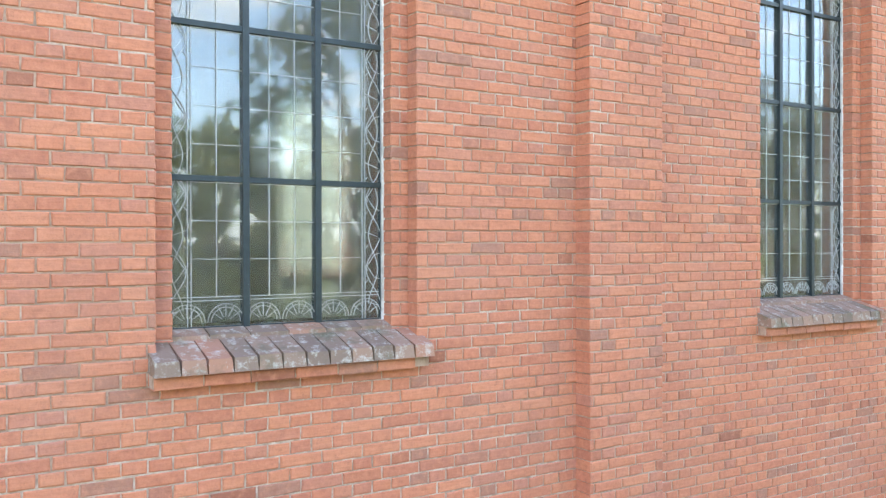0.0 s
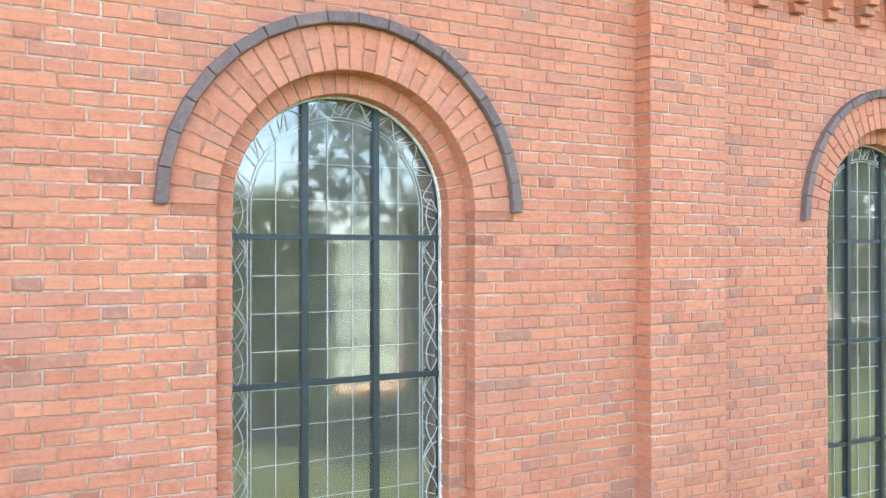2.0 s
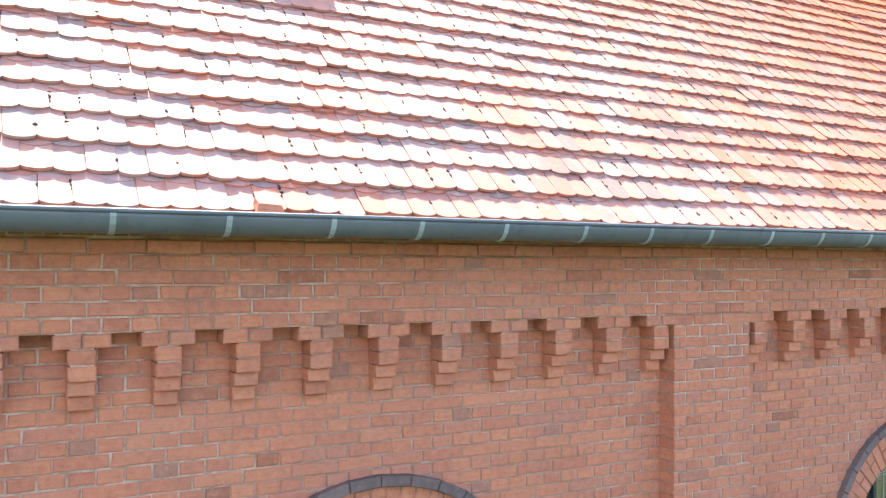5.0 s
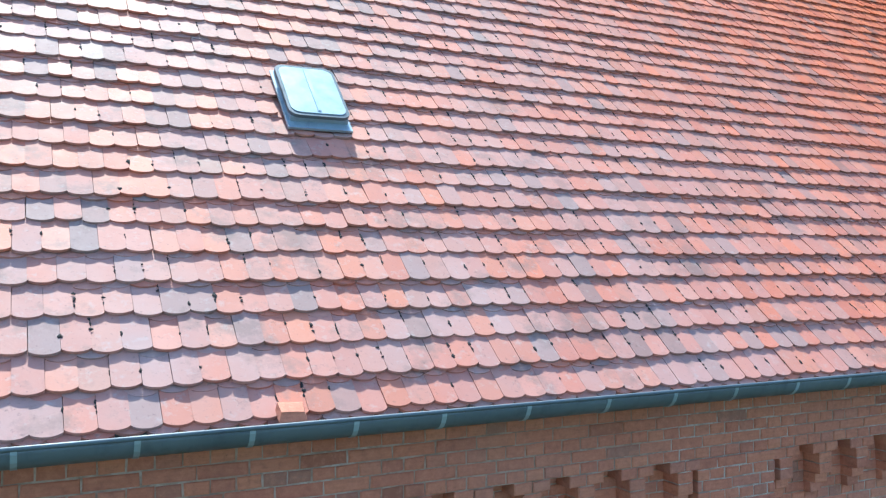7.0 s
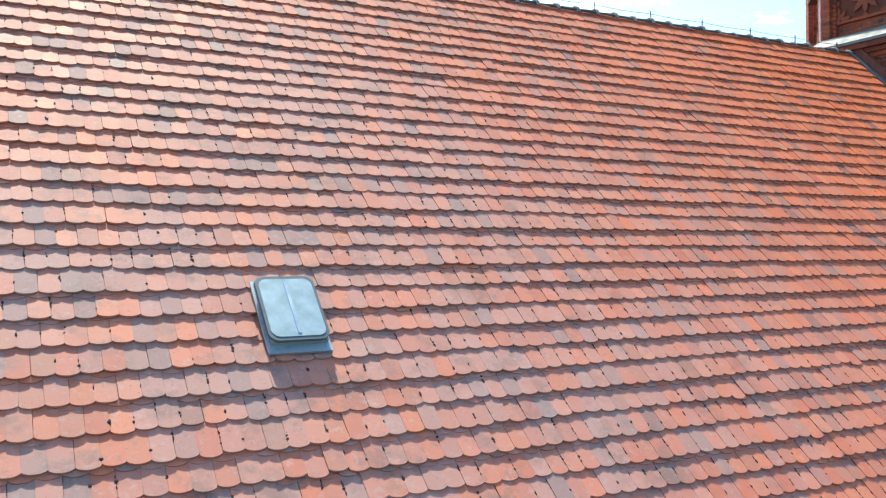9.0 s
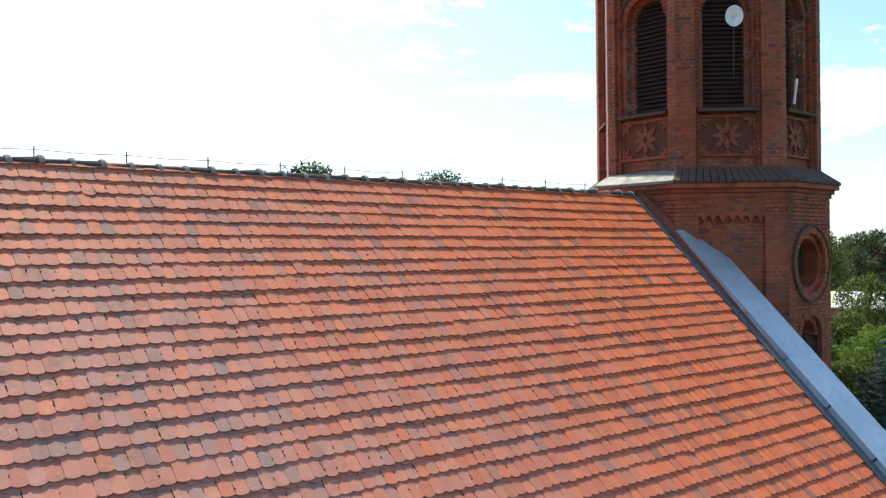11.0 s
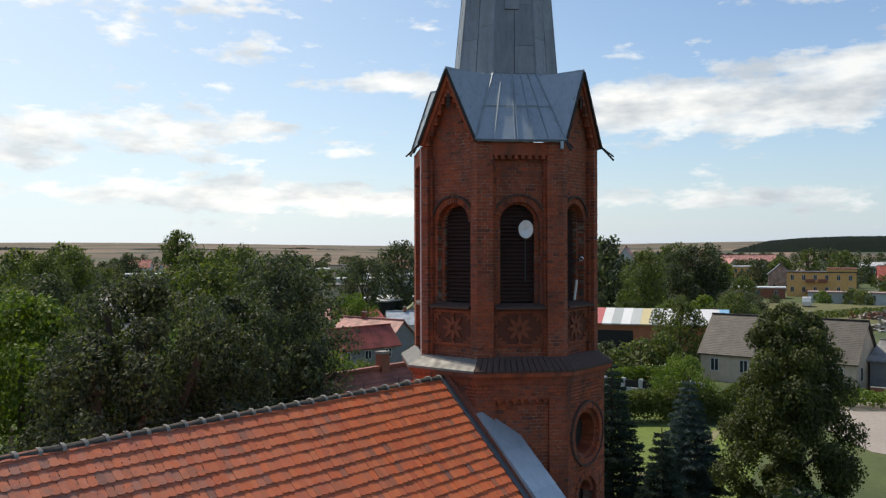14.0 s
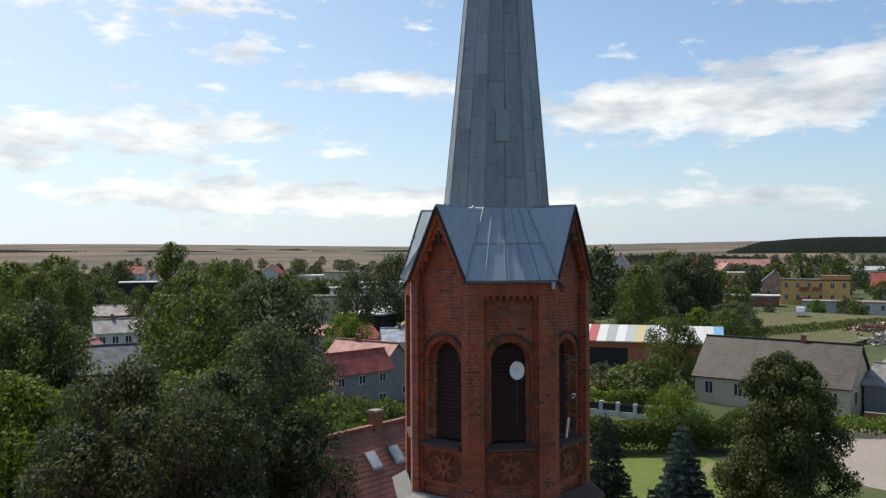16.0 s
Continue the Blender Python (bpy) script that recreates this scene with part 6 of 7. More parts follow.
broadleaf(9, 14.1, 8.4, LEAF_OLIVE, 0.13, 70000, 0.68, "rounded green tree in the churchyard", (52.9, 10.7))
conifer(11, 9.0, 6.0, NEEDLE_BLUE, "blue spruce standing on the lawn", (53.1, 17.3), 34000, 0.17)
conifer(12, 11.3, 6.4, NEEDLE_DARK, "dark green spruce beside the tower", (42.5, 17.2), 34000, 0.17)
conifer(13, 8.0, 4.4, NEEDLE_DARK, "small dark spruce beside the tower", (41.4, 13.6), 24000, 0.16)
broadleaf(14, 6.6, 7.0, LEAF_LIGHT, 0.16, 9000, 1.0, "yellow-green tree in a garden", (82.6, 30.8))
# trees over the road, mirrored in the windows
for i, (x, y, h, w) in enumerate([(4.5, -27, 8.2, 8), (9.0, -24, 9, 8), (12.8, -19.5, 13.2, 9), (17.5, -21, 12.8, 9), (23, -20, 12.5, 9), (29, -22, 12, 9), (36, -24, 13, 10), (45, -25, 13, 10), (-2, -29, 8.5, 9), (-9, -30, 9, 9)]):
    broadleaf(40 + i, h, w, LEAF_MID if i % 2 else LEAF_DARK, 0.3, 3200, 1.0, "broad green tree across the churchyard", (x, y))

# village trees: a few kinds, repeated
kinds = [broadleaf(60, 11, 9, LEAF_DARK, 0.24, 6500, 1.0, "dark green village tree"), broadleaf(61, 10, 9.5, LEAF_MID, 0.24, 6500, 0.95, "leafy green village tree"), broadleaf(62, 12.5, 7.5, LEAF_MID, 0.24, 6000, 1.15, "tall green village tree"), broadleaf(63, 9, 8, LEAF_LIGHT, 0.24, 5500, 1.0, "light green village tree"), conifer(64, 12, 5, NEEDLE_DARK, "dark green village spruce", (0, 0), 5000, 0.25)]
for ob_ in kinds:
    ob_["group"] = "village trees"
far_kinds = [broadleaf(70, 11, 9, LEAF_DARK, 0.5, 1300, 1.0, "dark green tree among the far houses"), broadleaf(71, 10, 9.5, LEAF_MID, 0.5, 1300, 0.95, "leafy green tree among the far houses"), broadleaf(72, 12.5, 7.5, LEAF_MID, 0.5, 1200, 1.15, "tall green tree among the far houses"), broadleaf(73, 9, 8, LEAF_LIGHT, 0.5, 1100, 1.0, "light green tree among the far houses"), conifer(74, 12, 5, NEEDLE_DARK, "dark spruce among the far houses", (0, 0), 1200, 0.5)]
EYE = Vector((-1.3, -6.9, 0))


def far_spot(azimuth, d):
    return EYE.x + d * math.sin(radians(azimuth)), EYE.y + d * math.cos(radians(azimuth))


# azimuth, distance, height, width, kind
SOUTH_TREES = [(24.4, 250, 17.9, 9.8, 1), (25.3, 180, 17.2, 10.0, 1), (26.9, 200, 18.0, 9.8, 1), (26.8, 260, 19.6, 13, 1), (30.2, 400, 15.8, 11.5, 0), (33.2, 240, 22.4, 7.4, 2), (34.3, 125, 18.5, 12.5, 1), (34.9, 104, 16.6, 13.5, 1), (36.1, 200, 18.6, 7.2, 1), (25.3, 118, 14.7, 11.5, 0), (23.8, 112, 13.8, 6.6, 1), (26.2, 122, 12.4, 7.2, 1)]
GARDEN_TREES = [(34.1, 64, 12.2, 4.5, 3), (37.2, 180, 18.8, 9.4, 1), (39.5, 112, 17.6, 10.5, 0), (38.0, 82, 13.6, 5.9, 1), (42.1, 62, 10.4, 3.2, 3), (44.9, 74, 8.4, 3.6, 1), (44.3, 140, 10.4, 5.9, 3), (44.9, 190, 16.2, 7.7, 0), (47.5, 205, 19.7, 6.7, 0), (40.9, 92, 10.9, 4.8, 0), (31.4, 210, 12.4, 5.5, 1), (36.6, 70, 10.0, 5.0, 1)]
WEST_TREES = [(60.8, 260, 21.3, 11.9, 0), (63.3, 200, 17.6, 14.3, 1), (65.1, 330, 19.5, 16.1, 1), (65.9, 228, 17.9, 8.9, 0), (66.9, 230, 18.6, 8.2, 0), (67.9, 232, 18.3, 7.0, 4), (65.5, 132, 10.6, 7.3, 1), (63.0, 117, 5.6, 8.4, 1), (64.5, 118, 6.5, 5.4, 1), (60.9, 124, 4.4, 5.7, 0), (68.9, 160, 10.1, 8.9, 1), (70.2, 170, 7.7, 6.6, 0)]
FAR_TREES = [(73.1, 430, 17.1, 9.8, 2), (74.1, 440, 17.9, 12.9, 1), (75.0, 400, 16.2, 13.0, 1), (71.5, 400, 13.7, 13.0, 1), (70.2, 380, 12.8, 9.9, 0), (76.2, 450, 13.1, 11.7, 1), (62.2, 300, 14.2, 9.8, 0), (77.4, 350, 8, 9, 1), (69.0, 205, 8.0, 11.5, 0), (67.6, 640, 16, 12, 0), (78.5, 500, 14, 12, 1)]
trng2 = random.Random(33)
SCATTER = []
for _ in range(290):
    a = trng2.uniform(20, 84)
    d = 260 * (800 / 260) ** trng2.random()
    if 70.5 < a < 82 and d < 335:
        continue
    hh = trng2.uniform(5, 11)
    SCATTER.append((a, d, hh, hh * trng2.uniform(0.7, 1.2), trng2.choice((0, 0, 1, 1, 2, 3, 4))))
for _ in range(150):                    # woods and gardens below the hill
    hh = trng2.uniform(7, 13)
    SCATTER.append((trng2.uniform(59, 85), trng2.uniform(430, 1100), hh, hh * trng2.uniform(0.8, 1.3), trng2.choice((0, 0, 1, 2, 4))))
for _ in range(110):                    # hedgerow trees towards the fields
    hh = trng2.uniform(6, 12)
    SCATTER.append((trng2.uniform(18, 50), trng2.uniform(430, 1000), hh, hh * trng2.uniform(0.8, 1.4), trng2.choice((0, 0, 1, 2))))
for _ in range(70):                     # garden bushes between the near houses
    a, d = trng2.uniform(58.5, 82), trng2.uniform(150, 300)
    if (69.8 < a and d < 268 and not (a > 79)) or (a < 68.2 and d < 175):
        continue
    hh = trng2.uniform(3, 7)
    SCATTER.append((a, d, hh, hh * 1.3, trng2.choice((0, 1, 1, 3))))
base_h, base_w = (11, 10, 12.5, 9, 12), (9, 9.5, 7.5, 8, 5)
used = set()
far_wood = Shape()
far_crowns = [crown_shape(None, 90 + k, base_h[k], base_w[k], 0.62, 620, (1.0, 0.95, 1.15, 1.0, 0.75)[k])[0].v for k in range(5)]
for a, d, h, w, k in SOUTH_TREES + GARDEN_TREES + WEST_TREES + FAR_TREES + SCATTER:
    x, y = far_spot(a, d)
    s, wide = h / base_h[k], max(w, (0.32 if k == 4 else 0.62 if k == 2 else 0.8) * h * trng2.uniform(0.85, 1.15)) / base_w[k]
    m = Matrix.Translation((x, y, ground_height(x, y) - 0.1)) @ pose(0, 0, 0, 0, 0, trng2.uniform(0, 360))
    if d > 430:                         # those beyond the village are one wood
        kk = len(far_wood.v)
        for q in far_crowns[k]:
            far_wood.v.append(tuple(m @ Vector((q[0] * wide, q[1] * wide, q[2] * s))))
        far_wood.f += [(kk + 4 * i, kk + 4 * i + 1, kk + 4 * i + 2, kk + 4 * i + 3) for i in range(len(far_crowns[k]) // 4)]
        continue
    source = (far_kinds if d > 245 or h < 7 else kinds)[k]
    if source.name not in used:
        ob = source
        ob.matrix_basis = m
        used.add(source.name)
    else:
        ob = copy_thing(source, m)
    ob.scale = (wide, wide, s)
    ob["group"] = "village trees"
tagged(new("far_trees", far_wood.mesh("far_trees", LEAF_DARK)), "dark green trees scattered beyond the village", "trees", kind="stuff")

# hedges and far woods
def leaf_heap(name, path, width, height, mat, leaf, per_m, seed, label, category):
    g = random.Random(seed)
    sh = Shape()
    for (x0, y0), (x1, y1) in zip(path, path[1:]):
        L = math.hypot(x1 - x0, y1 - y0)
        for _ in range(int(L * per_m)):
            f = g.random()
            cx, cy = x0 + (x1 - x0) * f, y0 + (y1 - y0) * f
            nx, ny = -(y1 - y0) / L, (x1 - x0) / L
            top = height * (0.8 + 0.35 * noise.noise((cx * 0.35, cy * 0.35, seed)))
            o = g.uniform(-0.5, 0.5)
            z = top * math.sqrt(max(0.0, 1 - (1.7 * o) ** 4)) * g.random() ** 0.4
            p = Vector((cx + nx * o * width, cy + ny * o * width, ground_height(cx, cy) + z))
            n_ = Vector((g.gauss(0, 1), g.gauss(0, 1), g.gauss(0.5, 0.8))).normalized()
            s = n_.orthogonal().normalized() * leaf * g.uniform(0.6, 1.2)
            t = n_.cross(s.normalized()) * leaf * g.uniform(0.5, 0.9)
            k = len(sh.v)
            sh.v += [tuple(p - s), tuple(p + t), tuple(p + s), tuple(p - t)]
            sh.f += [(k, k + 1, k + 2, k + 3)]
    return tagged(new(name, sh.mesh(name, mat)), label, category, kind="stuff")


leaf_heap("hedge", [(62, 50), (73, 38), (81, 29), (88, 22)], 3.2, 4.4, LEAF_MID, 0.14, 1500, 3, "clipped dark green hedge behind the lawn", "hedge")
leaf_heap("hedge", [(96, 50), (104, 40)], 2.5, 2.6, LEAF_LIGHT, 0.18, 260, 5, "light green garden shrubs", "hedge")
leaf_heap("shrubs", [(98, 20), (104, 12), (108, 2)], 4, 2.2, LEAF_LIGHT, 0.2, 200, 6, "flowering garden shrubs beside the street", "shrubs")
leaf_heap("shrubs", [(176, 64), (190, 60), (240, 46)], 7, 2.5, LEAF_MID, 0.3, 60, 8, "rough weeds at the meadow edge", "shrubs")
leaf_heap("shrubs", [(60, 62), (70, 52)], 7, 5, LEAF_MID, 0.25, 380, 9, "garden bushes beside the grey house", "shrubs")
leaf_heap("undergrowth", [(10, 26), (18, 30), (26, 34), (30, 40)], 10, 5, LEAF_DARK, 0.2, 700, 12, "dense dark undergrowth below the trees", "undergrowth")
leaf_heap("undergrowth", [(32, 20), (38, 16), (44, 10), (50, 6)], 7, 4, NEEDLE_DARK, 0.16, 900, 13, "dark shrubs at the foot of the tower", "undergrowth")

# wooded hill and tree lines on the skyline
FOREST = plain("forest_canopy", (0.013, 0.02, 0.013), 1.0, 0, 0.08, 0.5)
for nd in FOREST.node_tree.nodes:
    if nd.type == "BSDF_PRINCIPLED":
        nd.inputs["Specular IOR Level"].default_value = 0.05


def skyline(name, a0, a1, d, tops, mat, label, step=0.025, depth=160):
    sh = Shape()
    n = int((a1 - a0) / step)
    g = random.Random(int(a0 * 10 + d))
    for i in range(n + 1):
        f = i / n
        a = a0 + (a1 - a0) * f
        t = f * (len(tops) - 1)
        k = min(int(t), len(tops) - 2)
        h = tops[k] + (tops[k + 1] - tops[k]) * (t - k)
        h *= 1 + (0.03 if h > 15 else 0.25) * noise.noise((a * 9.0, d * 0.1, 0)) + (0.006 if h > 15 else 0.04) * g.gauss(0, 1)
        for dd, hh in ((d, 0.0), (d + 60, h * 0.55), (d + 130, h * 0.88), (d + 200, h)):
            x, y = far_spot(a, dd)
            sh.v.append((x, y, (ground_height(x, y) if hh == 0 else ground_height(*far_spot(a, d))) - 1 + hh + 0.0))
    for i in range(n):
        for k in range(3):
            sh.f.append((4 * i + k, 4 * i + 4 + k, 4 * i + 5 + k, 4 * i + 1 + k))
    return tagged(new(name, sh.mesh(name, FOREST, True)), label, "woodland", kind="stuff")


WOOD = leaf_material("far_woods", (0.02, 0.034, 0.018), (0.034, 0.05, 0.026))
skyline("wooded_hill", 68.7, 90.0, 1500, [4, 21, 26, 28, 28, 29, 28, 28, 27, 27, 26], WOOD, "low hill covered in dark forest")
skyline("far_trees", 60.0, 71.0, 800, [7, 10, 12, 11, 10, 9], WOOD, "tree line beyond the village")
skyline("far_trees", 36.5, 42.0, 2300, [1, 5, 2, 1, 4, 6, 1], WOOD, "small copse on the skyline", 0.03)
skyline("far_trees", 14.0, 36.0, 1900, [4, 6, 2, 7, 3, 2, 5, 3], WOOD, "hedgerow trees on the skyline", 0.04)
skyline("far_trees", 42.0, 60.0, 2100, [3, 2, 5, 3, 6, 8, 9], WOOD, "hedgerow trees on the skyline", 0.04)


# ---- houses ----
def wall_mat(name, c):
    return plain(name, c, 0.9, 0, 1.5, 0.25)


CREAM, GREY, WHITEW, YELLOW, REDW = wall_mat("cream_render", (0.62, 0.49, 0.36)), wall_mat("grey_render", (0.25, 0.25, 0.25)), wall_mat("white_render", (0.62, 0.61, 0.58)), wall_mat("yellow_render", (0.82, 0.45, 0.16)), wall_mat("red_brick_wall", (0.33, 0.12, 0.07))


def roof_mat(name, c, row):
    m, N, b = material(name, rough=0.6)
    p = N.world()
    sep3 = N.n("ShaderNodeSeparateXYZ")
    N.put(p, sep3.inputs[0])
    wv = N.math("FRACT", N.math("MULTIPLY", sep3.outputs[2], row))
    col = N.mix(N.span(N.noise(p, 0.8, 5.0), 0.35, 0.65), tuple(min(0.8, v * 1.2) for v in c), tuple(v * 0.62 for v in c))
    col = N.mix(N.span(N.noise(p, 2.3, 6.0, 0.7), 0.55, 0.72, 0, 0.6), col, tuple(min(0.8, v * 1.3 + 0.02) for v in c))
    col = N.mix(N.span(N.noise(p, 6.0, 4.0), 0.5, 0.75, 0, 0.5), col, tuple(v * 0.55 for v in c))
    N.put(col, b.inputs["Base Color"])
    bump(N, b, wv, 0.6, 0.06)
    return m


R_PINK, R_RED, R_GREY, R_RUST, R_SLATE, R_WHITE = roof_mat("pink_tiles", (0.48, 0.22, 0.19), 5), roof_mat("red_tiles", (0.36, 0.075, 0.055), 5), roof_mat("old_grey_tiles", (0.066, 0.053, 0.045), 5), roof_mat("rust_tiles", (0.27, 0.085, 0.055), 5), roof_mat("blue_grey_sheet", (0.14, 0.16, 0.19), 5), roof_mat("pale_sheet", (0.62, 0.62, 0.62), 3)


def house(label, at, turn, L, Wd, eave, ridge, wall, roofm, wins=4, floors=1, chimney=True, flat=False, name="house", over=0.35):
    """A house with its ridge along its own x axis."""
    z = ground_height(*at)
    ob = thing(name, label, "house", (at[0], at[1], z - 0.2))
    ob.rotation_euler = (0, 0, radians(turn))
    h = 0.2
    x, y = L / 2, Wd / 2
    if flat:
        part("wall", Shape().box(-x, x, -y, y, 0, eave + h), wall, ob)
        part("roof", Shape().box(-x - over, x + over, -y - over, y + over, eave + h, eave + h + 0.35), roofm, ob)
    else:
        w = Shape().box(-x, x, -y, y, 0, eave + h)
        w.add([(-x, -y, eave + h), (-x, y, eave + h), (-x, 0, ridge + h - 0.1)], [(0, 1, 2)]).add([(x, -y, eave + h), (x, y, eave + h), (x, 0, ridge + h - 0.1)], [(0, 1, 2)])
        part("wall", w, wall, ob)
        dz = (ridge - eave) / y
        for s in (-1, 1):
            lo = [(-x - over, s * (y + over), eave + h - dz * over), (x + over, s * (y + over), eave + h - dz * over), (x + over, 0, ridge + h), (-x - over, 0, ridge + h)]
            lowp, hip = Vector(lo[0]), Vector(lo[3])
            rows_ = max(3, int((hip - lowp).length / 0.27))
            prof = [(lowp.y, lowp.z)]
            for r in range(rows_):      # one stepped sheet of tile rows
                p0, p1 = lowp.lerp(hip, r / rows_), lowp.lerp(hip, (r + 1) / rows_)
                prof += [(p0.y, p0.z + 0.155), (p1.y, p1.z + 0.13)]
            prof.append((hip.y, hip.z))
            rs = Shape().prism([(-x - over, *q) for q in prof], [(x + over, *q) for q in prof])
            part("roof", rs, roofm, ob)
        part("ridge", Shape().bar((-x - over, 0, ridge + h + 0.2), (x + over, 0, ridge + h + 0.2), 0.3, 0.16), roofm, ob)
    if chimney:
        ch = part("chimney", Shape().box(-0.15 * L - 0.28, -0.15 * L + 0.28, -0.24, 0.24, ridge - 0.6 if not flat else eave, ridge + 1.1 if not flat else eave + 1.6), REDW, ob)
        part("chimney_cap", Shape().box(-0.15 * L - 0.33, -0.15 * L + 0.33, -0.29, 0.29, (ridge if not flat else eave + 0.5) + 1.1, (ridge if not flat else eave + 0.5) + 1.22), CEMENT, ch)
    fh = eave / floors
    for s in (-1, 1):
        for f in range(floors):
            for i in range(wins):
                c = -x + L * (i + 0.5) / wins
                z0 = f * fh + h + fh * 0.36
                wd = part("window", Shape().box(c - 0.55, c + 0.55, s * y - 0.05, s * y + 0.05, z0, z0 + fh * 0.45), WHITEW, ob, "white-framed window")
                for q in (-0.26, 0.26):
                    part("pane", Shape().box(c + q - 0.2, c + q + 0.2, s * y - 0.07, s * y + 0.07, z0 + 0.1, z0 + fh * 0.45 - 0.1), FAR_PANE, wd)
    for s in (-1, 1):
        for i in range(2):
            c = -y + Wd * (i + 0.5) / 2
            z0 = h + fh * 0.36
            wd = part("window", Shape().box(s * x - 0.05, s * x + 0.05, c - 0.5, c + 0.5, z0, z0 + fh * 0.45), WHITEW, ob, "white-framed window")
            part("pane", Shape().box(s * x - 0.07, s * x + 0.07, c - 0.4, c + 0.4, z0 + 0.1, z0 + fh * 0.45 - 0.1), FAR_PANE, wd)
    return ob


house("old cream cottage with a sagging mossy grey tile roof", (112.2, 30.3), 90, 19.0, 9.4, 3.7, 8.2, CREAM, R_GREY, 5)
house("grey rendered house with a pale pink tile roof", (83.4, 76.2), -86, 10.4, 6.6, 5.0, 7.6, GREY, R_PINK, 3, 2)
annex = house("lower grey house wing with a red tile roof", (75.4, 70.9), -5, 10.0, 3.8, 5.2, 7.3, GREY, R_RED, 3, 2, False)
lean = house("low annex with a pink tile roof", (68.2, 71.0), -5, 4.6, 4.6, 4.3, 5.6, CREAM, R_PINK, 1, 1, False)
rh = house("house with a brown-red tile roof and two roof windows", (34.0, 24.6), 0, 17.0, 8.6, 6.2, 11.0, CREAM, R_RUST, 3)
for dx in (-4.35, -2.65):
    y0, z0 = -2.4, 8.2
    k = (11.0 - 6.2) / 4.3
    sk = Shape().prism([(dx, -1.55, 11.36 - 1.55 * k), (dx + 0.7, -1.55, 11.36 - 1.55 * k), (dx + 0.7, -0.95, 11.36 - 0.95 * k), (dx, -0.95, 11.36 - 0.95 * k)], [(dx, -1.55, 11.5 - 1.55 * k), (dx + 0.7, -1.55, 11.5 - 1.55 * k), (dx + 0.7, -0.95, 11.5 - 0.95 * k), (dx, -0.95, 11.5 - 0.95 * k)])
    part("roof_window", sk, R_WHITE, rh, "pale roof window")
house("house with an orange hipped tile roof", (117, 121), -50, 9, 8, 3.6, 5.4, CREAM, R_PINK, 2)
house("house with a dark red tile roof", (117.5, 113.5), -15, 8, 8, 3.2, 5.4, CREAM, R_RED, 2)
house("grey shed with a pale metal roof", (152, 138), 17, 24, 11, 5.0, 5.6, DARK_AND_SHADE, R_WHITE, 0, 1, False, True)
house("house with a greenish metal roof", (121.5, 103), 40, 9, 9, 3.6, 6.6, GREY, roof_mat("green_sheet", (0.20, 0.20, 0.08), 3), 1, 1, False)
house("low building with a pale blue metal roof", (117, 99), -42, 9, 7, 3.6, 5.6, WHITEW, roof_mat("pale_blue_sheet", (0.40, 0.45, 0.50), 3), 2)
house("barn with a blue-grey sheet roof", (63.7, 105.7), -25, 11.5, 9, 3.7, 6.9, REDW, R_SLATE, 2, 1, False)
house("half-timbered white house with a pale roof", (80.5, 134), -24, 8.5, 6.0, 6.2, 8.2, WHITEW, roof_mat("pale_grey_tiles", (0.32, 0.30, 0.30), 3), 4, 2)
house("barn with a pale brown roof", (116, 194), -30, 13, 8, 3.8, 6.0, REDW, roof_mat("pale_pink_tiles", (0.38, 0.31, 0.30), 3), 3, 1)
house("house with a dull purple-brown roof", (74, 111), -35, 6, 6, 3.6, 5.8, CREAM, roof_mat("purple_tiles", (0.17, 0.10, 0.09), 4), 2)
house("low house with a pale grey roof", (107, 134), -40, 8, 7, 3.4, 4.8, GREY, R_WHITE, 2, 1, False)
house("dark barn with a bright metal roof", (196, 318), -32, 15, 11, 6.4, 6.8, DARK_AND_SHADE, R_WHITE, 0, 1, False, True)
house("small house with a salmon tile roof", (66, 119), 30, 6, 6, 4.2, 6.4, CREAM, R_PINK, 2)
for i, (a, d, fl, hh) in enumerate([(43.5, 250, 2, 6.5), (45.0, 290, 2, 7.0), (41.5, 330, 2, 6), (46.6, 330, 2, 7), (44.3, 400, 3, 9), (42.6, 420, 2, 7)]):
    house("pale flat-roofed village building among trees", far_spot(a, d), -a + 8 * i, 18, 11, hh, hh + 1, WHITEW if i % 2 else CREAM, R_WHITE if i % 2 else R_GREY, 5, fl, False, True)
flats = house("flat-roofed yellow apartment building with brown balconies", far_spot(73.8, 330), -74, 22, 11, 8.2, 9, YELLOW, R_GREY, 6, 2, False, True)
for bx in (-3.4, 0.6):
    for bz in (1.3, 5.0):
        part("balcony", Shape().box(bx - 1.5, bx + 1.5, -6.8, -5.4, bz, bz + 0.2).box(bx - 1.5, bx + 1.5, -6.8, -6.7, bz + 0.2, bz + 1.2), REDW, flats, "brown boarded balcony")
part("stair_block", Shape().box(2.0, 11.2, -5.0, 5.0, 8.6, 9.7), YELLOW, flats)
part("block_roof", Shape().box(1.8, 11.4, -5.2, 5.2, 9.7, 9.95), R_RUST, flats, "brown felt roof")
house("small gabled house with a grey slate roof", far_spot(71.5, 365), 20, 9, 9, 6.5, 10.5, roof_mat("pink_brick", (0.45, 0.28, 0.23), 8), R_SLATE, 2, 2)
house("long white building with a red roof", far_spot(69.6, 600), -66, 34, 11, 7, 11.5, WHITEW, R_PINK, 9, 2)
house("yellow building with a flat roof", far_spot(69.6, 400), -66, 13, 11, 8.5, 9, YELLOW, R_WHITE, 5, 2, False, True)
house("house with a bright red tile roof", far_spot(78.2, 365), -74, 17, 12, 5.0, 10.0, WHITEW, R_RED, 3)
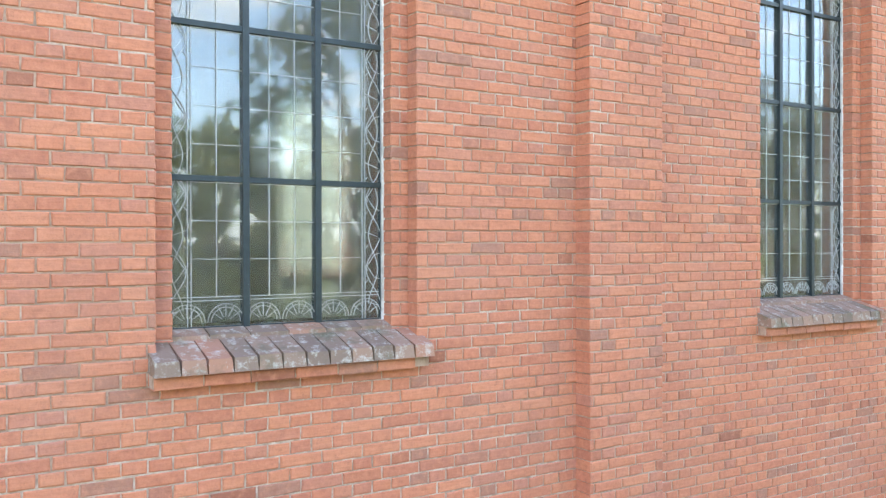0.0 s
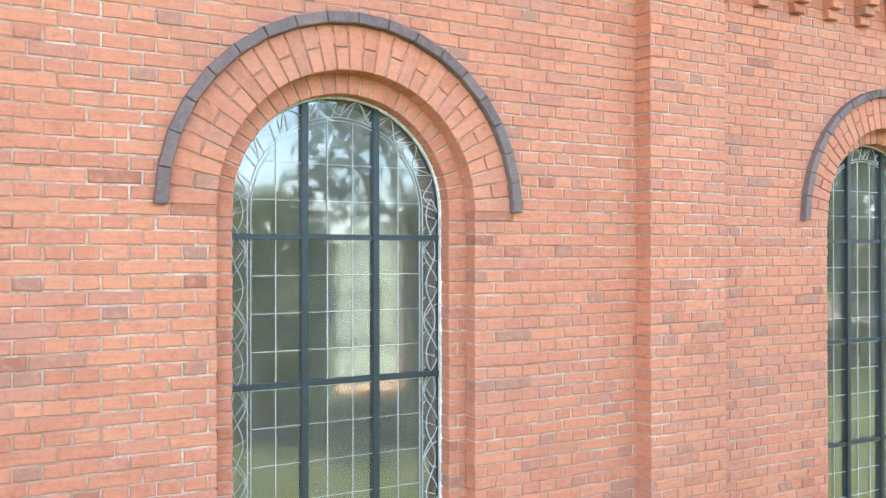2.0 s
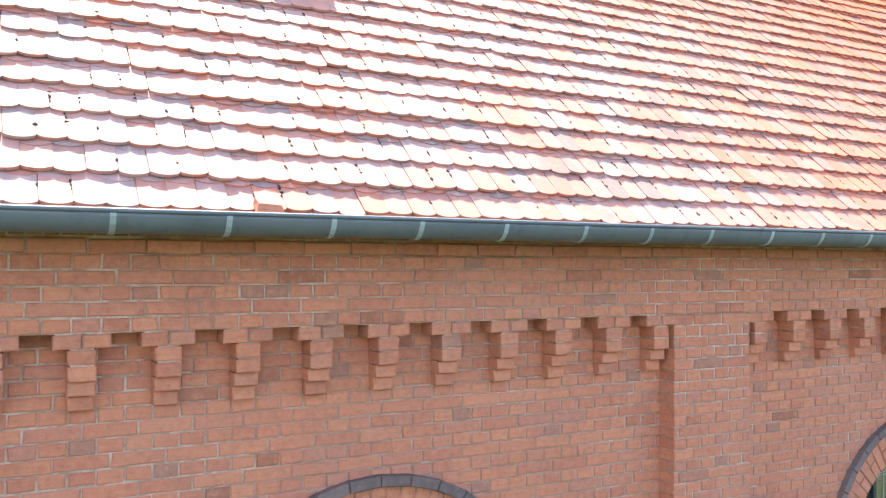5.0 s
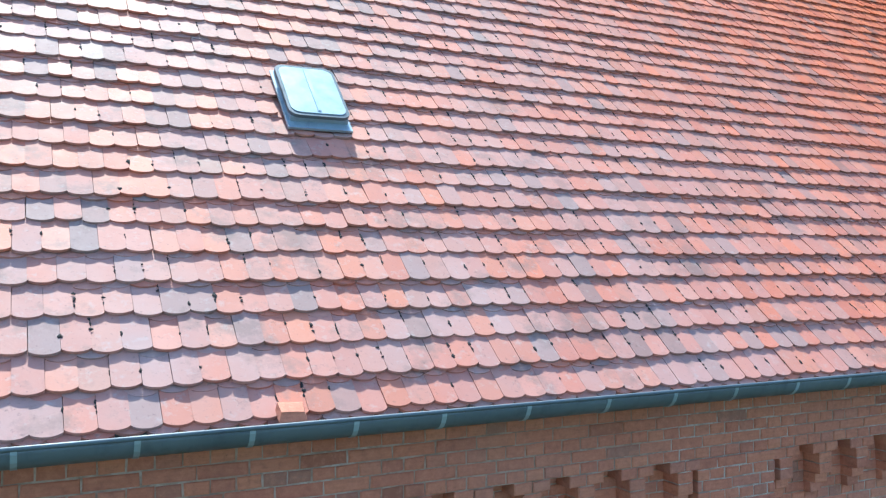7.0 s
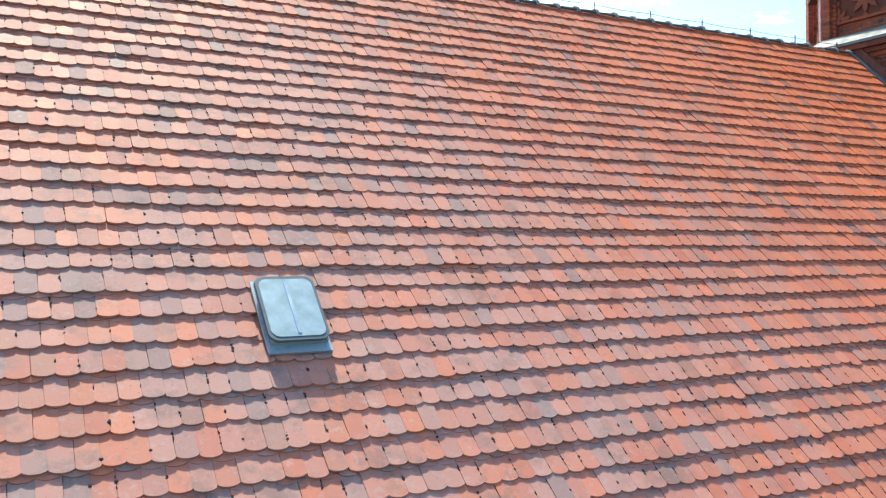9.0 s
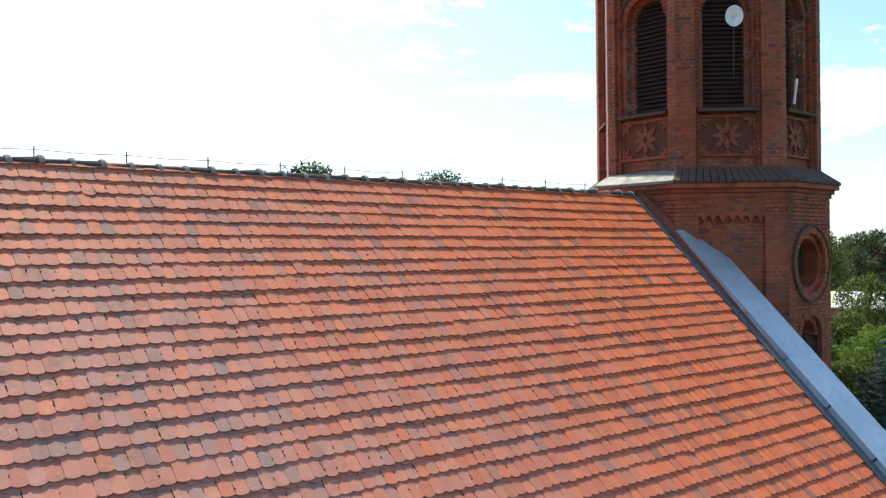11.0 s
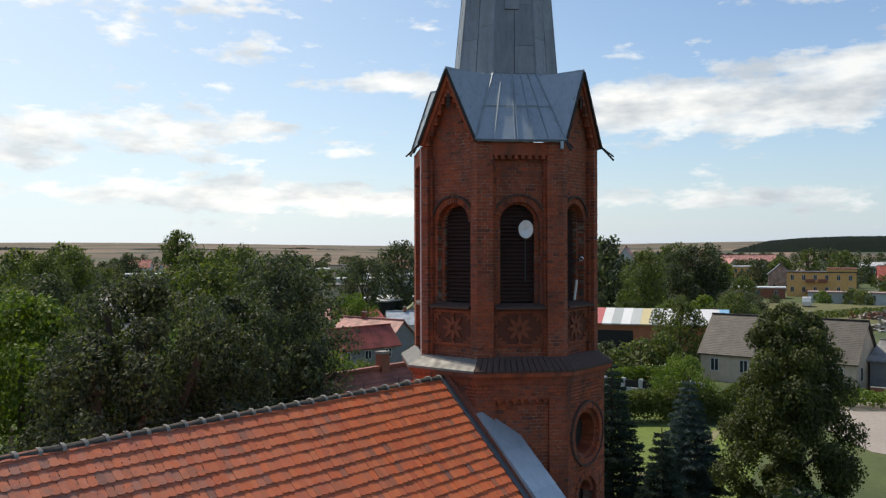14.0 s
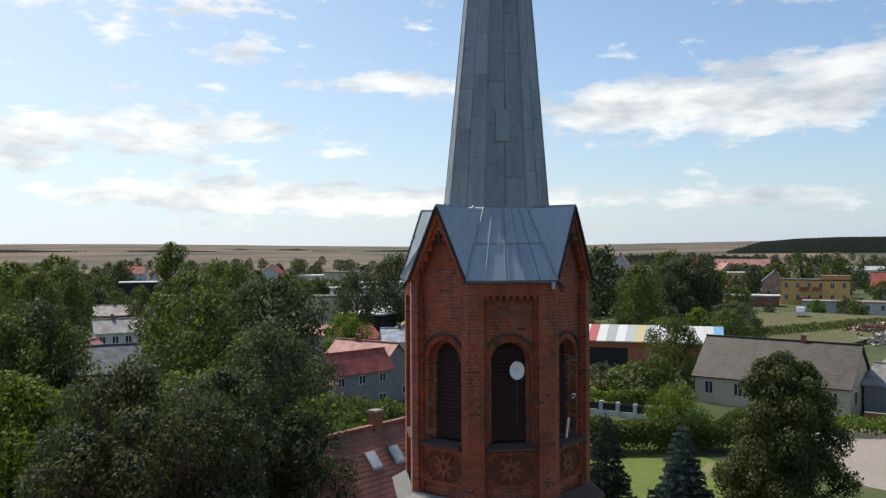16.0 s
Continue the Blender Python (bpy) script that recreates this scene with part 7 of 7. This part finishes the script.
house("row of garages with a pinkish roof", far_spot(76.3, 288), -78, 32, 7, 3.4, 3.8, WHITEW, roof_mat("pink_felt", (0.33, 0.22, 0.20), 3), 8, 1, False, True)
house("low shed with a white metal roof", far_spot(70.2, 312), -70, 17, 8, 3.4, 3.8, REDW, R_WHITE, 3, 1, False, True)
house("house with a red-brown tile roof", far_spot(73.9, 480), 10, 14, 11, 7, 12, CREAM, R_RUST, 3)
house("white farm shed with a pale roof", far_spot(76.9, 560), -70, 26, 10, 6, 8, WHITEW, R_WHITE, 2, 1, False)
house("white house with a steep red roof", far_spot(62.2, 360), 20, 10, 10, 10, 17, WHITEW, R_PINK, 2, 2)
house("white house with a bright red roof", far_spot(66.3, 420), -30, 16, 12, 9, 15, WHITEW, R_RED, 3, 2)
house("grey barn with worn sheet roofing", (116, 13), 84, 14, 9, 3.6, 5.6, GREY, roof_mat("worn_sheet", (0.27, 0.26, 0.25), 2), 0, 1, False)
house("low grey lean-to with worn sheet roofing", (132, 12), 84, 20, 12, 3.2, 4.6, GREY, roof_mat("worn_pale_sheet", (0.33, 0.32, 0.31), 2), 0, 1, False)
house("small house with a brown tile roof", (140, 82), -60, 12, 8, 4.4, 8.4, REDW, R_RUST, 2)
for i, (a, d) in enumerate([(33, 420), (36.5, 300), (39.5, 520), (68.5, 560), (63.5, 480), (78.8, 600), (81, 520), (47.5, 520), (31, 560), (26, 460)]):
    house("village house with a red tile roof", far_spot(a, d), 17 * i, 13, 10, 5.5, 10, (WHITEW, CREAM)[i % 2], (R_PINK, R_RUST, R_RED)[i % 3], 3, 2)

# long brick shed with a roof of coloured sheets
shed = thing("striped_shed", "long brick shed with a roof of coloured metal sheets", "shed", (133.0, 60.5, GROUND))
shed.rotation_euler = (0, 0, math.atan2(46 - 75, 139 - 127))
part("wall", Shape().box(-13.2, 13.2, 0, 12, 0, 4.2), wall_mat("orange_brick_wall", (0.50, 0.18, 0.09)), shed)
# the wall is closed here; a near-black slab paints the doorway's shade
part("doorway", Shape().box(-10.2, -2, -0.06, 0.3, 0, 3.2), DARK_AND_SHADE, shed, "dark slab painted as a shaded open doorway")
stripes = [(0.72, 0.72, 0.7), (0.45, 0.5, 0.46), (0.75, 0.75, 0.73), (0.5, 0.12, 0.11), (0.72, 0.72, 0.7), (0.42, 0.45, 0.44), (0.75, 0.75, 0.74), (0.5, 0.52, 0.5), (0.62, 0.52, 0.28), (0.45, 0.46, 0.47), (0.72, 0.72, 0.7), (0.6, 0.6, 0.58), (0.74, 0.74, 0.72), (0.45, 0.48, 0.46), (0.70, 0.70, 0.70), (0.66, 0.66, 0.66), (0.2, 0.42, 0.62)]
smats = {}
for i, c in enumerate(stripes):
    a = -13.6 + 27.2 * i / len(stripes)
    b2 = -13.6 + 27.2 * (i + 1) / len(stripes)
    mt = smats.setdefault(c, plain("painted_sheet", c, 0.5, 0, 2, 0.12))
    part("roof_sheet", Shape().prism([(a, -0.8, 4.2), (b2 - 0.02, -0.8, 4.2), (b2 - 0.02, 6, 6.4), (a, 6, 6.4)], [(a, -0.8, 4.4), (b2 - 0.02, -0.8, 4.4), (b2 - 0.02, 6, 6.6), (a, 6, 6.6)]), mt, shed)
part("back_slope", Shape().prism([(-13.6, 6, 6.4), (13.6, 6, 6.4), (13.6, 12.6, 4.2), (-13.6, 12.6, 4.2)], [(-13.6, 6, 6.6), (13.6, 6, 6.6), (13.6, 12.6, 4.4), (-13.6, 12.6, 4.4)]), R_WHITE, shed)

# walls, vehicles and small things of the village
gw = thing("garden_wall", "low pale garden wall with dark panels beside the hedge", "garden wall", (0, 0, GROUND))
part("plinth", Shape().bar((92.3, 47.5, 0.3), (93.1, 36.5, 0.3), 0.25, 0.6), WHITEW, gw)
for i in range(6):
    fx, fy = 92.3 + 0.16 * i, 47.5 - 2.2 * i
    part("post", Shape().box(fx - 0.22, fx + 0.22, fy - 0.22, fy + 0.22, 0, 1.7), WHITEW, gw, "pale rendered post")
    if i < 5:
        part("panel", Shape().bar((fx + 0.02, fy - 0.2, 1.05), (fx + 0.14, fy - 2.0, 1.05), 0.06, 0.85), DARK_AND_SHADE, gw, "dark timber panel")
redwall = thing("street_wall", "low red brick wall beside the street", "garden wall", (0, 0, GROUND))
part("wall", Shape().bar((106.5, 19, 0.6), (107.5, -30, 0.6), 0.4, 1.2), REDW, redwall)
part("coping", Shape().bar((106.5, 19, 1.25), (107.5, -30, 1.25), 0.5, 0.1), CEMENT, redwall)
path_ = setting(new("pavement", Shape().bar((94, 53, GROUND + 0.03), (102, 41, GROUND + 0.03), 2.0, 0.08).mesh("pavement", kerb_m)), "pale concrete garden path", "pavement")


def car(label, at, turn, paint):
    ob = thing("car", label, "car", (at[0], at[1], ground_height(*at)))
    ob.rotation_euler = (0, 0, radians(turn))
    prof = [(-2.1, 0.35), (2.1, 0.35), (2.15, 0.75), (1.2, 0.95), (0.6, 1.42), (-1.2, 1.45), (-1.9, 1.0), (-2.15, 0.9)]
    part("body", Shape().prism([(x, -0.85, z) for x, z in prof], [(x, 0.85, z) for x, z in prof]), paint, ob)
    for s in (-1, 1):
        gl = [(0.95, 0.98), (0.5, 1.34), (-1.1, 1.36), (-1.55, 1.0)]
        part("side_window", Shape().prism([(x, s * 0.84, z) for x, z in gl], [(x, s * 0.87, z) for x, z in gl]), FAR_PANE, ob)
        for x in (-1.35, 1.35):
            w = part("wheel", Shape().prism([(x + 0.32 * math.cos(t), s * 0.7, 0.32 + 0.32 * math.sin(t)) for t in [k * math.pi / 8 for k in range(16)]], [(x + 0.32 * math.cos(t), s * 0.9, 0.32 + 0.32 * math.sin(t)) for t in [k * math.pi / 8 for k in range(16)]]), DARK_AND_SHADE, ob)
            part("rim", Shape().prism([(x + 0.18 * math.cos(t), s * 0.88, 0.32 + 0.18 * math.sin(t)) for t in [k * math.pi / 4 for k in range(8)]], [(x + 0.18 * math.cos(t), s * 0.92, 0.32 + 0.18 * math.sin(t)) for t in [k * math.pi / 4 for k in range(8)]]), ZINC, w)
    part("windscreen", Shape().prism([(1.22, -0.7, 0.96), (1.22, 0.7, 0.96), (0.66, 0.65, 1.38), (0.66, -0.65, 1.38)], [(1.25, -0.7, 0.98), (1.25, 0.7, 0.98), (0.69, 0.65, 1.40), (0.69, -0.65, 1.40)]), FAR_PANE, ob)
    return ob


car("white parked car beside the garden wall", (107.5, 46.0), 120, WHITE)
car("silver parked car beside the old cottage", (96.0, 36.5), 118, ZINC)
van = thing("caravan", "white caravan parked on the meadow", "caravan", (*far_spot(73.0, 258), ground_height(*far_spot(73.0, 258)) + 0.9))
van.rotation_euler = (0, 0, radians(15))
vp = [(-2.6, 0.4), (2.6, 0.4), (2.8, 1.2), (2.5, 2.5), (-2.4, 2.6), (-2.8, 1.4)]
part("body", Shape().prism([(x, -1.1, z) for x, z in vp], [(x, 1.1, z) for x, z in vp]), WHITE, van)
for x in (-1.4, 1.2):
    part("window", Shape().box(x - 0.6, x + 0.6, -1.13, 1.13, 1.3, 2.0), FAR_PANE, van, "dark window")
for s in (-1, 1):
    part("wheel", Shape().prism([(0.32 * math.cos(t), s * 0.9, 0.32 + 0.32 * math.sin(t)) for t in [k * math.pi / 8 for k in range(16)]], [(0.32 * math.cos(t), s * 1.1, 0.32 + 0.32 * math.sin(t)) for t in [k * math.pi / 8 for k in range(16)]]), DARK_AND_SHADE, van)

def scrap_heap(label, at, spread, height, mats, seed, count):
    ob = thing("scrap_heap", label, "scrap heap", (at[0], at[1], ground_height(*at)), kind="stuff")
    g = random.Random(seed)
    lots = [Shape() for _ in mats]
    for _ in range(count):
        x, y = g.gauss(0, spread * 0.45), g.gauss(0, spread * 0.45)
        z = height * max(0.0, 1 - math.hypot(x, y) / spread) * g.random()
        a, L = Vector((x, y, z + 0.15)), g.uniform(0.5, 2.2)
        d = Vector((g.gauss(0, 1), g.gauss(0, 1), g.gauss(0, 0.3))).normalized() * L
        g.choice(lots).bar(a, a + d, g.uniform(0.12, 0.5), g.uniform(0.1, 0.3))
    for mat, sh in zip(mats, lots):
        part("rubble", sh, mat, ob)


scrap_heap("heap of old timber and boards at the meadow edge", (214, 43), 8, 2.6, (BARK, REDW, CEMENT), 81, 420)
scrap_heap("heap of pale rubble and stones at the meadow edge", (196, 36), 7, 1.8, (CEMENT, WHITEW, BARK), 82, 360)
car("white car parked behind the scrap heaps", (232, 45), 150, WHITE)

# lattice mast beyond the roof
mast = thing("lattice_mast", "slim steel lattice mast behind the church", "mast", (8.2, 40.0, GROUND))
for dx, dy in ((0, 0), (1.0, 0), (0.5, 0.8)):
    part("leg", Shape().bar((dx, dy, 0), (0.5 + (dx - 0.5) * 0.75, 0.3 + (dy - 0.3) * 0.75, 29), 0.09), ZINC, mast)
for k in range(24):
    z = k * 1.2
    part("brace", Shape().bar((0.05, 0.02, z), (0.95, 0.05, z + 1.2), 0.03).bar((0.95, 0.05, z), (0.5, 0.75, z + 1.2), 0.03), ZINC, mast)


# ---- bricks and tiles that can be picked apart, nearest to the path ----
for a, b, za, zb in near:
    s2 = Shape()
    brick_faces(s2, north, [(a, za), (b, za), (b, zb), (a, zb)], 0.112)
    child("brick", s2.mesh("brick", BRICK), wall_n)
for parent, quad, depth, w, mat in near_more:
    s2 = Shape()
    brick_faces(s2, north, quad, depth, w)
    child("brick", s2.mesh("brick", mat), parent)
for k, m in near_tiles:
    child("tile", tile_data[k], roof, "", m)
